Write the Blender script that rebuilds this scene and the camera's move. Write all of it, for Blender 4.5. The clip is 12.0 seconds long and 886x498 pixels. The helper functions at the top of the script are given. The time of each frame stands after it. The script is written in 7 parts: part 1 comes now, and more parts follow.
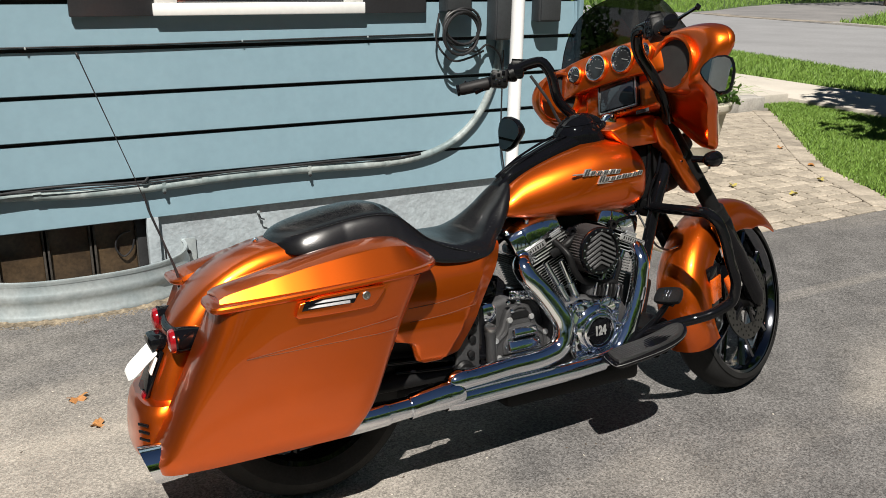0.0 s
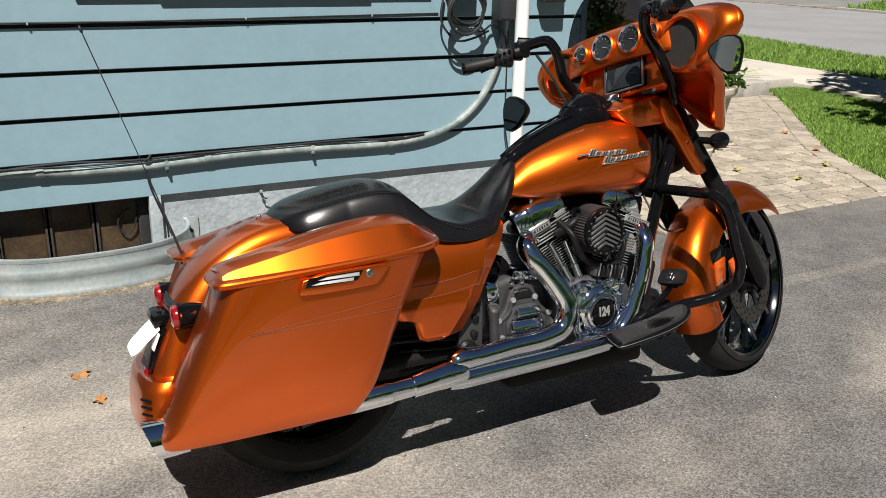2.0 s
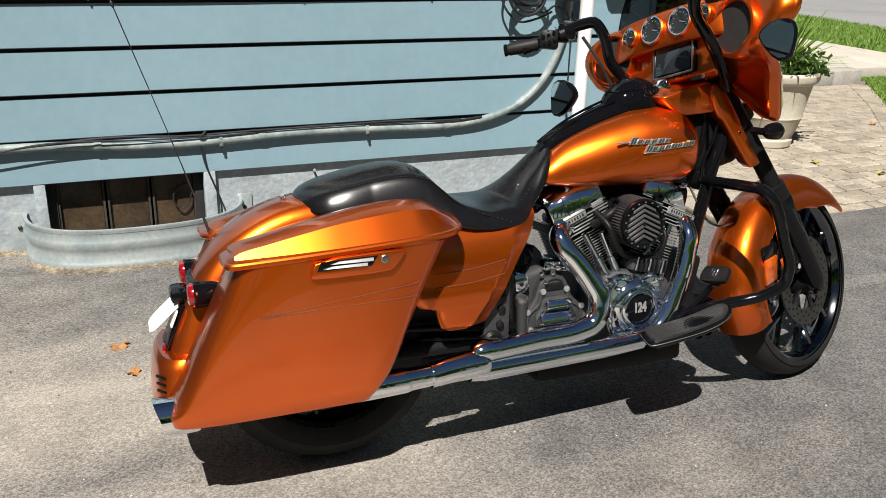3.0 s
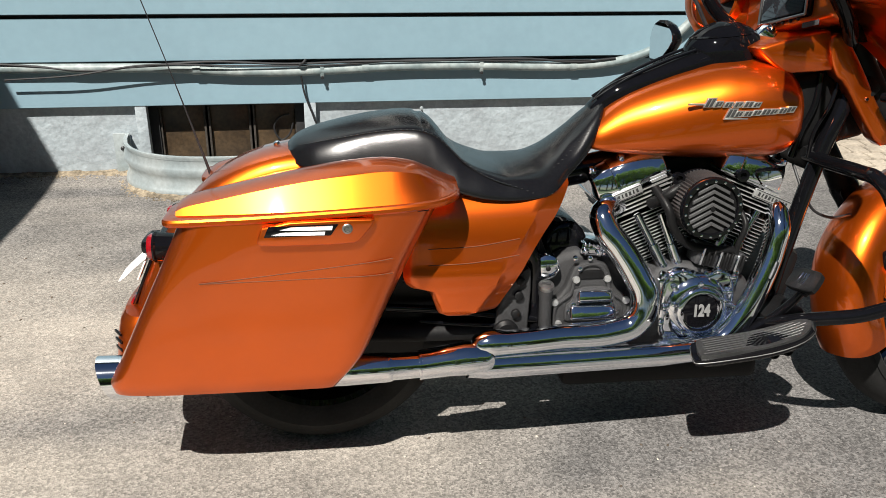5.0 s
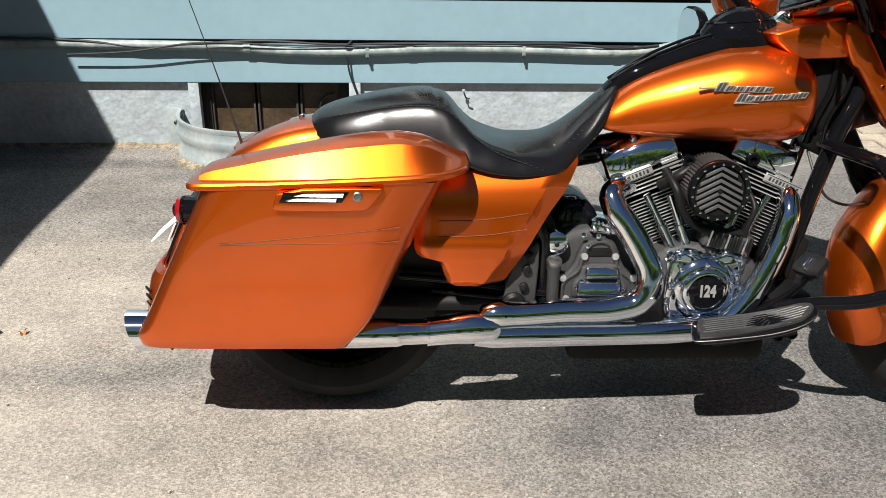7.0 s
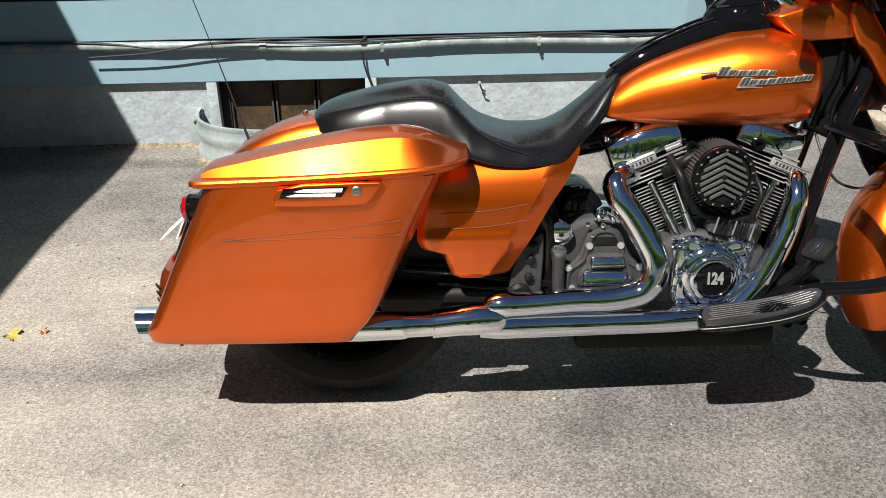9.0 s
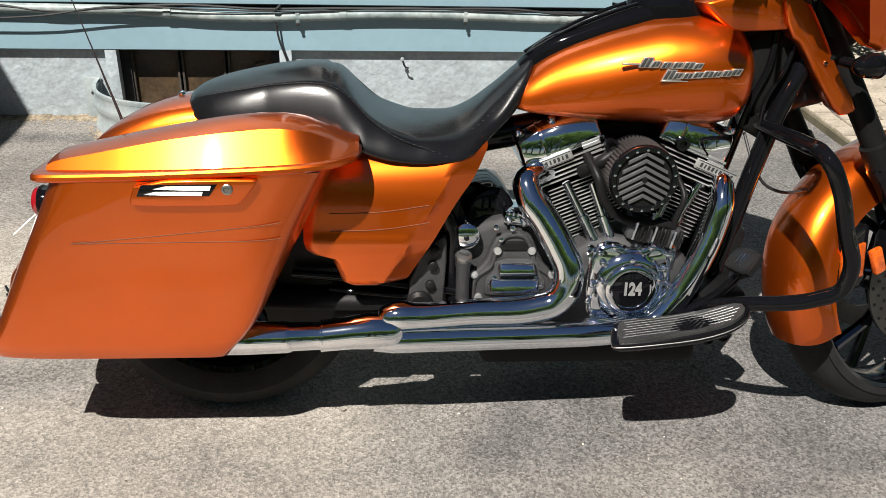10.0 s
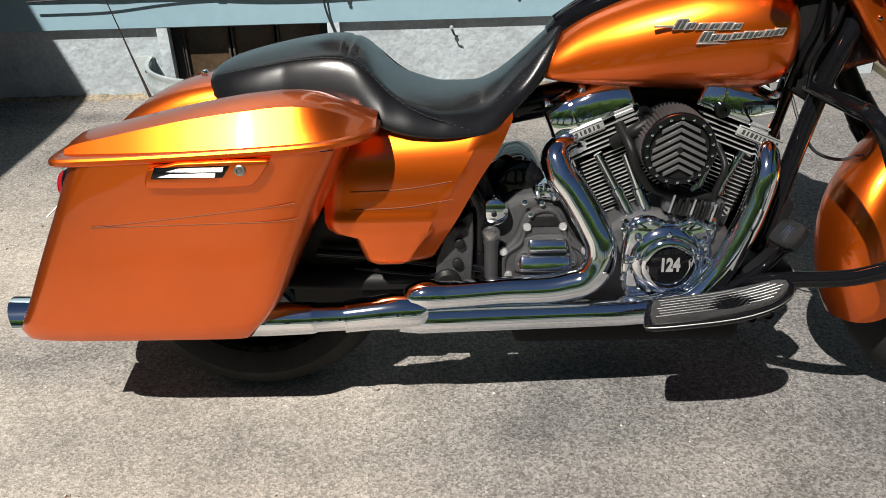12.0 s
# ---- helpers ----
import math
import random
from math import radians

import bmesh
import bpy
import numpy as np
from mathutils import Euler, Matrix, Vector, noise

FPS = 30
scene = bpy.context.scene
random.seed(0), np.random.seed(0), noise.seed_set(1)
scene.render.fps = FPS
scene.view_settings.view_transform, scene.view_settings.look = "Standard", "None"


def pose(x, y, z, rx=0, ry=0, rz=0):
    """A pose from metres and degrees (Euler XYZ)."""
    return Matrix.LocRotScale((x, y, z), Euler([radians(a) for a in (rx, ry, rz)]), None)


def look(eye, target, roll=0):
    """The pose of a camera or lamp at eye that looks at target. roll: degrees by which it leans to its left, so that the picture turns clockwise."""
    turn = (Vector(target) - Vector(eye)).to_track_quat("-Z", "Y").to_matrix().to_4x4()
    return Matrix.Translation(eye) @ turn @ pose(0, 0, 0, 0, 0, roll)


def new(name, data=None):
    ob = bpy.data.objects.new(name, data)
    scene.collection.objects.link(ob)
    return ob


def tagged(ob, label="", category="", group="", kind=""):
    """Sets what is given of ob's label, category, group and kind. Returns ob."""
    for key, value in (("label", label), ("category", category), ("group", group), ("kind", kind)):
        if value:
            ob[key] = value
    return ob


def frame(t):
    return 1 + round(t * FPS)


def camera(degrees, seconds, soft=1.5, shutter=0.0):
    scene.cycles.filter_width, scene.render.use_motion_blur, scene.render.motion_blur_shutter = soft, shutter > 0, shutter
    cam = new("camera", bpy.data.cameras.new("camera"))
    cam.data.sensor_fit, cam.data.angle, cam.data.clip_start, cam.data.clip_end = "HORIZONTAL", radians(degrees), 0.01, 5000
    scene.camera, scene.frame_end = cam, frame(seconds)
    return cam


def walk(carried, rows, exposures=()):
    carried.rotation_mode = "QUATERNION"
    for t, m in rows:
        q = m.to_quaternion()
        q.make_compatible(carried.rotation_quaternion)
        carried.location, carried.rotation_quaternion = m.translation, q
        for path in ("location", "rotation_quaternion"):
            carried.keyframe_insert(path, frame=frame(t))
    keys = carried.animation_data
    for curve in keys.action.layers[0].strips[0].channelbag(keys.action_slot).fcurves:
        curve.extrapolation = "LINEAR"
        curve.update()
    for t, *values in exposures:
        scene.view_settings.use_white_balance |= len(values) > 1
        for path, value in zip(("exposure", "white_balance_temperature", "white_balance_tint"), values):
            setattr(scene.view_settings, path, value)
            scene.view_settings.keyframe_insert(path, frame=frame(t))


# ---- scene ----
cam = camera(54.2, 12.0, 0.8)
PATH = [
    (0, (-0.725, -2.074, 1.451), (0.197, -0.414, 0.824), 1.0),
    (0.5, (-0.723, -2.074, 1.443), (0.191, -0.413, 0.806), 1.1),
    (1, (-0.72, -2.072, 1.44), (0.184, -0.411, 0.788), 1.1),
    (1.5, (-0.723, -2.07, 1.44), (0.177, -0.415, 0.77), 1.3),
    (2, (-0.728, -2.066, 1.435), (0.186, -0.415, 0.772), 1.5),
    (2.5, (-0.727, -2.039, 1.428), (0.167, -0.381, 0.756), 2.1),
    (3, (-0.561, -2.07, 1.429), (0.179, -0.352, 0.722), 1.7),
    (3.2, (-0.472, -2.086, 1.433), (0.198, -0.342, 0.718), 1.1),
    (4.8, (-0.04, -1.826, 1.386), (0.34, -0.05, 0.549), 1.7),
    (5, (0.016, -1.844, 1.386), (0.292, -0.059, 0.526), 1.3),
    (5.5, (0.124, -1.9, 1.381), (0.247, -0.116, 0.486), 1.2),
    (6, (0.134, -1.925, 1.382), (0.237, -0.146, 0.473), 1.4),
    (6.5, (0.125, -1.94, 1.388), (0.246, -0.159, 0.486), 1.5),
    (7, (0.123, -1.946, 1.391), (0.257, -0.159, 0.503), 1.4),
    (8.8, (0.184, -1.965, 1.403), (0.218, -0.178, 0.507), -0.8),
    (9, (0.196, -1.956, 1.391), (0.25, -0.171, 0.489), -0.9),
    (9.5, (0.253, -1.859, 1.367), (0.39, -0.101, 0.424), 0.3),
    (10, (0.311, -1.739, 1.359), (0.498, 0.006, 0.399), 2.1),
    (10.5, (0.331, -1.711, 1.361), (0.49, 0.03, 0.388), 1.9),
    (11, (0.352, -1.702, 1.36), (0.456, 0.037, 0.378), 1.8),
    (11.5, (0.372, -1.7, 1.359), (0.387, 0.034, 0.362), 0.5),
    (12, (0.421, -1.685, 1.349), (0.43, 0.032, 0.324), -1.6),
]
walk(cam, [(t, look(eye, target, roll)) for t, eye, target, roll in PATH],
     [(0.0, 0.63), (2.5, 0.68), (5.0, 0.88), (7.0, 0.95), (9.0, 0.93), (12.0, 0.88)])


# ---- light ----
SUN = Vector((0.36, 0.57, -1.0)).normalized()
world = bpy.data.worlds.new("sky")
world.use_nodes = True
scene.world = world
wn = world.node_tree
sky = wn.nodes.new("ShaderNodeTexSky")
sky.sky_type, sky.sun_disc = "NISHITA", False
sky.sun_elevation = math.asin(-SUN.z)
sky.sun_rotation = math.atan2(-SUN.x, -SUN.y)
sky.dust_density, sky.ozone_density = 0.2, 5.0
wn.links.new(sky.outputs["Color"], wn.nodes["Background"].inputs["Color"])
wn.nodes["Background"].inputs["Strength"].default_value = 0.018
sun_data = bpy.data.lights.new("sun", "SUN")
sun_data.energy, sun_data.angle, sun_data.color = 5.0, radians(0.5), (1.0, 0.95, 0.87)
sun_lamp = new("sun", sun_data)
sun_lamp.matrix_world = look((0, 0, 30), Vector((0, 0, 30)) + SUN)


# ---- materials ----
def mat(name, base, rough=0.5, metal=0.0, var=0.12, scale=8.0, fine=90.0, bump=0.0, bscale=200.0, coat=0.0,
        tint=None, spread=0.0, rvar=0.08, spec=0.5, island=False):
    """A surface with colour wander at two scales, roughness wander and relief. tint: a second colour for coarse patches."""
    m = bpy.data.materials.new(name)
    m.use_nodes = True
    nt = m.node_tree
    b = nt.nodes["Principled BSDF"]
    L = nt.links.new
    co = nt.nodes.new("ShaderNodeTexCoord")
    src = co.outputs["Object"]
    if spread or island:
        geo = nt.nodes.new("ShaderNodeNewGeometry" if island else "ShaderNodeObjectInfo")
        rnd = geo.outputs["Random Per Island" if island else "Random"]
        add = nt.nodes.new("ShaderNodeVectorMath")
        add.operation = "MULTIPLY_ADD"
        comb = nt.nodes.new("ShaderNodeCombineXYZ")
        for k in range(3):
            L(rnd, comb.inputs[k])
        L(comb.outputs[0], add.inputs[0])
        add.inputs[1].default_value = (37, 19, 53)
        L(src, add.inputs[2])
        src = add.outputs[0]
    n1 = nt.nodes.new("ShaderNodeTexNoise")
    n1.inputs["Scale"].default_value, n1.inputs["Detail"].default_value = scale, 5
    n2 = nt.nodes.new("ShaderNodeTexNoise")
    n2.inputs["Scale"].default_value, n2.inputs["Detail"].default_value = fine, 3
    L(src, n1.inputs["Vector"]), L(src, n2.inputs["Vector"])
    mix = nt.nodes.new("ShaderNodeMix")
    mix.data_type = "RGBA"
    second = tint or tuple(c * (1 - 1.6 * var) for c in base)
    mix.inputs[6].default_value = (*base, 1)
    mix.inputs[7].default_value = (*second, 1)
    ramp = nt.nodes.new("ShaderNodeMapRange")
    ramp.inputs[1].default_value, ramp.inputs[2].default_value = 0.38, 0.68
    L(n1.outputs["Fac"], ramp.inputs[0]), L(ramp.outputs[0], mix.inputs[0])
    val = nt.nodes.new("ShaderNodeMapRange")
    val.inputs[1].default_value, val.inputs[2].default_value = 0.3, 0.7
    val.inputs[3].default_value, val.inputs[4].default_value = 1 - var, 1 + var
    L(n2.outputs["Fac"], val.inputs[0])
    mul = nt.nodes.new("ShaderNodeVectorMath")
    mul.operation = "SCALE"
    L(mix.outputs[2], mul.inputs[0]), L(val.outputs[0], mul.inputs["Scale"])
    out = mul.outputs[0]
    if spread or island:
        sh = nt.nodes.new("ShaderNodeMapRange")
        sh.inputs[3].default_value, sh.inputs[4].default_value = 1 - (spread or 0.2), 1 + (spread or 0.2)
        L(rnd, sh.inputs[0])
        mul2 = nt.nodes.new("ShaderNodeVectorMath")
        mul2.operation = "SCALE"
        L(out, mul2.inputs[0]), L(sh.outputs[0], mul2.inputs["Scale"])
        out = mul2.outputs[0]
    L(out, b.inputs["Base Color"])
    rr = nt.nodes.new("ShaderNodeMapRange")
    rr.inputs[3].default_value, rr.inputs[4].default_value = max(0.01, rough * (1 - rvar)), min(1, rough * (1 + rvar) + rvar * 0.1)
    L(n1.outputs["Fac"], rr.inputs[0]), L(rr.outputs[0], b.inputs["Roughness"])
    b.inputs["Metallic"].default_value = metal
    b.inputs["Specular IOR Level"].default_value = spec
    if coat:
        b.inputs["Coat Weight"].default_value, b.inputs["Coat Roughness"].default_value = coat, 0.03
    if bump:
        n3 = nt.nodes.new("ShaderNodeTexNoise")
        n3.inputs["Scale"].default_value, n3.inputs["Detail"].default_value = bscale, 4
        L(src, n3.inputs["Vector"])
        bp = nt.nodes.new("ShaderNodeBump")
        bp.inputs["Strength"].default_value, bp.inputs["Distance"].default_value = min(1.0, bump), 0.004
        L(n3.outputs["Fac"], bp.inputs["Height"]), L(bp.outputs[0], b.inputs["Normal"])
    return m


def asphalt_mat():
    """Worn asphalt: pale aggregate in dark binder, with drifts of sand."""
    m = mat("asphalt", (0.17, 0.165, 0.16), 0.9, 0, 0.1, 1.3, 60, 0.0)
    nt = m.node_tree
    L = nt.links.new
    b = nt.nodes["Principled BSDF"]
    co = nt.nodes.new("ShaderNodeTexCoord")
    vo = nt.nodes.new("ShaderNodeTexVoronoi")
    vo.inputs["Scale"].default_value = 205
    L(co.outputs["Object"], vo.inputs["Vector"])
    vr = nt.nodes.new("ShaderNodeSeparateColor")
    L(vo.outputs["Color"], vr.inputs[0])
    grit = nt.nodes.new("ShaderNodeTexNoise")
    grit.inputs["Scale"].default_value, grit.inputs["Detail"].default_value = 330, 3
    L(co.outputs["Object"], grit.inputs["Vector"])
    pw = nt.nodes.new("ShaderNodeMapRange")
    pw.inputs[1].default_value, pw.inputs[2].default_value = 0.0, 1.0
    pw.inputs[3].default_value, pw.inputs[4].default_value = 0.38, 1.62
    both = nt.nodes.new("ShaderNodeMix")
    both.inputs[0].default_value = 0.30
    L(vr.outputs[0], both.inputs[2]), L(grit.outputs["Fac"], both.inputs[3]), L(both.outputs[0], pw.inputs[0])
    sand_n = nt.nodes.new("ShaderNodeTexNoise")
    sand_n.inputs["Scale"].default_value, sand_n.inputs["Detail"].default_value, sand_n.inputs["Distortion"].default_value = 0.9, 6, 0.6
    mp = nt.nodes.new("ShaderNodeMapping")
    mp.inputs["Scale"].default_value = (0.45, 1.3, 1)
    mp.inputs["Location"].default_value = (0.6, 0.25, 0)
    L(co.outputs["Object"], mp.inputs[0]), L(mp.outputs[0], sand_n.inputs["Vector"])
    # sand lies in a long drift beside the house, in a strip further out, and on the older patch behind a seam
    xyz = nt.nodes.new("ShaderNodeSeparateXYZ")
    L(co.outputs["Object"], xyz.inputs[0])

    def step(sock, lo, hi, top):
        r = nt.nodes.new("ShaderNodeMapRange")
        r.interpolation_type = "SMOOTHSTEP"
        r.inputs[1].default_value, r.inputs[2].default_value, r.inputs[4].default_value = lo, hi, top
        L(sock, r.inputs[0])
        return r.outputs[0]

    def calc(op, a, b):
        n = nt.nodes.new("ShaderNodeMath")
        n.operation = op
        for k, v in enumerate((a, b)):
            if isinstance(v, (int, float)):
                n.inputs[k].default_value = v
            else:
                L(v, n.inputs[k])
        return n.outputs[0]
    seam = calc("MULTIPLY", step(calc("ADD", xyz.outputs[0], calc("MULTIPLY", sand_n.outputs["Fac"], 0.10)), 0.72, 0.15, 0.20), step(xyz.outputs[1], 0.10, -0.10, 1.0))
    drift = calc("MULTIPLY", step(calc("ABSOLUTE", calc("SUBTRACT", xyz.outputs[1], 0.40), 0), 0.75, 0.12, 0.19), step(xyz.outputs[0], 0.9, -0.3, 1.0))
    strip = calc("MULTIPLY", step(calc("ABSOLUTE", calc("SUBTRACT", xyz.outputs[1], 0.45), 0), 0.10, 0.02, 0.20), step(xyz.outputs[0], 1.6, 2.4, 1.0))
    total = calc("ADD", calc("ADD", sand_n.outputs["Fac"], seam), calc("ADD", drift, strip))
    total = calc("SUBTRACT", total, step(xyz.outputs[0], 0.9, 1.9, 0.13))
    sr = nt.nodes.new("ShaderNodeMapRange")
    sr.inputs[1].default_value, sr.inputs[2].default_value = 0.43, 0.76
    L(total, sr.inputs[0])
    mx = nt.nodes.new("ShaderNodeMix")
    mx.data_type = "RGBA"
    mx.inputs[6].default_value, mx.inputs[7].default_value = (0.114, 0.109, 0.106, 1), (0.312, 0.281, 0.243, 1)
    L(sr.outputs[0], mx.inputs[0])
    sc = nt.nodes.new("ShaderNodeVectorMath")
    sc.operation = "SCALE"
    # coarser pits and darker worn patches over the aggregate
    wear = pw.outputs[0]
    for size, detail, lo, hi, low, high in ((85, 3, 0.32, 0.68, 0.82, 1.18), (5.5, 8, 0.34, 0.66, 0.86, 1.12), (30, 4, 0.60, 0.74, 1.0, 0.72)):
        pit = nt.nodes.new("ShaderNodeTexNoise")
        pit.inputs["Scale"].default_value, pit.inputs["Detail"].default_value = size, detail
        L(co.outputs["Object"], pit.inputs["Vector"])
        rg = nt.nodes.new("ShaderNodeMapRange")
        for k, v in enumerate((lo, hi, low, high)):
            rg.inputs[k + 1].default_value = v
        L(pit.outputs["Fac"], rg.inputs[0])
        wear = calc("MULTIPLY", wear, rg.outputs[0])
    keep = calc("SUBTRACT", 1.22, calc("MULTIPLY", sr.outputs[0], 0.62))
    wear = calc("ADD", calc("MULTIPLY", calc("SUBTRACT", wear, 1.0), keep), 1.0)
    L(mx.outputs[2], sc.inputs[0]), L(wear, sc.inputs["Scale"])
    L(sc.outputs[0], b.inputs["Base Color"])
    bp = nt.nodes.new("ShaderNodeBump")
    bp.inputs["Strength"].default_value, bp.inputs["Distance"].default_value = 0.5, 0.003
    L(vo.outputs["Distance"], bp.inputs["Height"]), L(bp.outputs[0], b.inputs["Normal"])
    return m


def glass_mat(name, colour, rough=0.02, alpha=1.0):
    m = bpy.data.materials.new(name)
    m.use_nodes = True
    b = m.node_tree.nodes["Principled BSDF"]
    b.inputs["Base Color"].default_value = (*colour, 1)
    b.inputs["Roughness"].default_value = rough
    b.inputs["Transmission Weight"].default_value = alpha
    b.inputs["IOR"].default_value = 1.45
    return m


PAINT = mat("amber_candy_paint", (0.76, 0.124, 0.007), 0.31, 0.92, 0.06, 5, 900, coat=0.85, rvar=0.05)
BLACK = mat("gloss_black_paint", (0.004, 0.004, 0.005), 0.25, 0, 0.1, 6, 60, coat=0.62, spec=0.0)
SATIN = mat("satin_black", (0.008, 0.008, 0.0085), 0.40, 0, 0.15, 10, 120, 0.15, 500, spec=0.16)
WRINKLE = mat("wrinkle_black", (0.046, 0.046, 0.048), 0.48, 0.2, 0.15, 14, 300, 0.4, 900, spec=0.28)
LEATHER = mat("black_leather", (0.006, 0.006, 0.007), 0.225, 0, 0.15, 9, 200, 0.05, 330, rvar=0.3, spec=0.46)
RUBBER = mat("tyre_rubber", (0.016, 0.016, 0.016), 0.65, 0, 0.2, 12, 150, 0.2, 300, spec=0.2)
GRIP = mat("grip_rubber", (0.012, 0.011, 0.0115), 0.55, 0, 0.2, 12, 150, 0.1, 300, spec=0.28)
CHROME = mat("chrome", (0.82, 0.85, 0.905), 0.035, 1.0, 0.03, 6, 60, 0.035, 26, rvar=0.3)
FIN_EDGE = mat("machined_aluminium", (0.70, 0.70, 0.70), 0.40, 0.85, 0.08, 20, 200)
STEEL = mat("brake_steel", (0.42, 0.41, 0.4), 0.35, 1.0, 0.1, 15, 200)
RIM = mat("black_chrome", (0.14, 0.145, 0.16), 0.09, 1.0, 0.08, 8, 60, rvar=0.2)
DISC = mat("worn_disc_steel", (0.13, 0.127, 0.12), 0.42, 1.0, 0.12, 15, 200)
BOARD = mat("worn_rubber_tread", (0.028, 0.028, 0.028), 0.30, 0, 0.25, 14, 160, 0.2, 400, rvar=0.25, spec=0.8, tint=(0.014, 0.014, 0.0145))
RED = mat("red_lens", (0.22, 0.004, 0.008), 0.12, 0, 0.1, 20, 200, coat=1.0)
AMBER = mat("amber_reflector", (0.62, 0.105, 0.008), 0.2, 0, 0.25, 60, 400, 0.5, 300, coat=1.0)
WHITE = mat("white_card", (0.82, 0.81, 0.79), 0.55, 0, 0.04, 6, 60)
STRIPE = mat("pinstripe_brown", (0.15, 0.055, 0.028), 0.6, 0.0, 0.1, 9, 90, spec=0.1)
BADGE = mat("badge_silver", (0.55, 0.54, 0.52), 0.3, 0.8, 0.05, 12, 90)
NUMBER = mat("number_silver", (0.33, 0.33, 0.33), 0.35, 0.4, 0.03, 12, 90)
MIRROR = mat("mirror_silver", (0.9, 0.9, 0.9), 0.01, 1.0, 0.0, 4, 20, rvar=0.0)
DIAL = mat("dial_black", (0.012, 0.012, 0.013), 0.45, 0, 0.1, 20, 200, spec=0.2, coat=1.0)
SCREEN = mat("screen_glass", (0.02, 0.022, 0.026), 0.08, 0, 0.1, 6, 60, coat=1.0)
SMOKE = glass_mat("smoked_acrylic", (0.06, 0.065, 0.07))
CLEAR = glass_mat("clear_glass", (0.95, 0.97, 0.97))

SIDING = mat("blue_grey_house_paint", (0.213, 0.324, 0.385), 0.48, 0, 0.03, 1.2, 24, 0.10, 14, tint=(0.192, 0.296, 0.356), rvar=0.2)
FOUNDATION = mat("painted_concrete", (0.35, 0.40, 0.43), 0.7, 0, 0.12, 7, 60, 1.0, 22, tint=(0.29, 0.325, 0.35))
for node in FOUNDATION.node_tree.nodes:
    if node.type == "BUMP":
        node.inputs["Distance"].default_value = 0.007
TRIM = mat("white_paint", (0.83, 0.83, 0.81), 0.45, 0, 0.03, 4, 60)
SHUTTER = mat("black_shutter_paint", (0.028, 0.029, 0.033), 0.45, 0, 0.12, 6, 80)
PVC = mat("white_pvc", (0.84, 0.85, 0.86), 0.35, 0, 0.03, 5, 60)
CONDUIT = mat("painted_conduit", (0.15, 0.195, 0.20), 0.5, 0, 0.2, 7, 45, 0.4, 40, tint=(0.30, 0.335, 0.33))
CABLE = mat("black_cable", (0.018, 0.018, 0.02), 0.5, 0, 0.15, 9, 90)
ZINC = mat("galvanised_steel", (0.47, 0.52, 0.53), 0.42, 0.45, 0.1, 7, 60, 0.12, 40, tint=(0.36, 0.42, 0.44))
WINDOW_DIRT = mat("dusty_basement_glass", (0.075, 0.05, 0.028), 0.35, 0, 0.3, 7, 60, tint=(0.03, 0.021, 0.014))
MULLION = mat("rusty_window_bar", (0.055, 0.048, 0.04), 0.7, 0, 0.3, 25, 120, 0.4, 200)
DARKWOOD = mat("dark_gap_and_frame", (0.02, 0.021, 0.023), 0.8, 0, 0.2, 9, 80)
ROOF = mat("roof_shingle", (0.09, 0.09, 0.095), 0.9, 0, 0.2, 4, 60, 0.6, 40)
ASPHALT = asphalt_mat()
ROADTAR = mat("pale_road_asphalt", (0.24, 0.24, 0.245), 0.9, 0, 0.1, 0.7, 30, 0.3, 60)
FARTAR = mat("dark_patched_asphalt", (0.155, 0.15, 0.148), 0.9, 0, 0.15, 0.8, 30, 0.3, 60, tint=(0.21, 0.20, 0.195))
CRUMBLED = mat("crumbled_asphalt", (0.27, 0.235, 0.19), 0.95, 0, 0.35, 2.5, 12, 0.8, 20, tint=(0.15, 0.135, 0.115))
PAVER = mat("tan_paver", (0.36, 0.312, 0.252), 0.85, 0, 0.2, 9, 70, 0.8, 60, spread=0.2)
PAVER_BED = mat("paver_sand", (0.11, 0.095, 0.06), 0.95, 0, 0.2, 9, 120, 0.5, 120)
CONCRETE = mat("walk_concrete", (0.50, 0.46, 0.40), 0.85, 0, 0.08, 2.5, 60, 0.4, 80)
KERB = mat("grey_block", (0.36, 0.34, 0.31), 0.9, 0, 0.15, 6, 60, 0.7, 60, spread=0.1)
SOIL = mat("lawn_soil", (0.05, 0.085, 0.022), 0.95, 0, 0.25, 3, 60, 0.6, 60)
GRASS = mat("grass_blade", (0.17, 0.27, 0.045), 0.6, 0, 0.25, 1.6, 30, tint=(0.10, 0.20, 0.024), island=True)
SAND = mat("loose_sand", (0.27, 0.22, 0.155), 0.95, 0, 0.45, 9, 60, 0.9, 90)
LEAF = mat("green_leaf", (0.055, 0.115, 0.02), 0.55, 0, 0.2, 2, 30, tint=(0.035, 0.08, 0.016), island=True)
FALLEN = mat("dry_leaf", (0.42, 0.19, 0.06), 0.7, 0, 0.2, 30, 200)
YELLOW_LEAF = mat("yellow_leaf", (0.40, 0.33, 0.08), 0.7, 0, 0.2, 30, 200)
leaf_nodes = LEAF.node_tree
thin = leaf_nodes.nodes.new("ShaderNodeBsdfTranslucent")
thin.inputs["Color"].default_value = (0.13, 0.24, 0.03, 1)
blend = leaf_nodes.nodes.new("ShaderNodeMixShader")
blend.inputs[0].default_value = 0.42
leaf_nodes.links.new(leaf_nodes.nodes["Principled BSDF"].outputs[0], blend.inputs[1])
leaf_nodes.links.new(thin.outputs[0], blend.inputs[2])
leaf_nodes.links.new(blend.outputs[0], leaf_nodes.nodes["Material Output"].inputs[0])
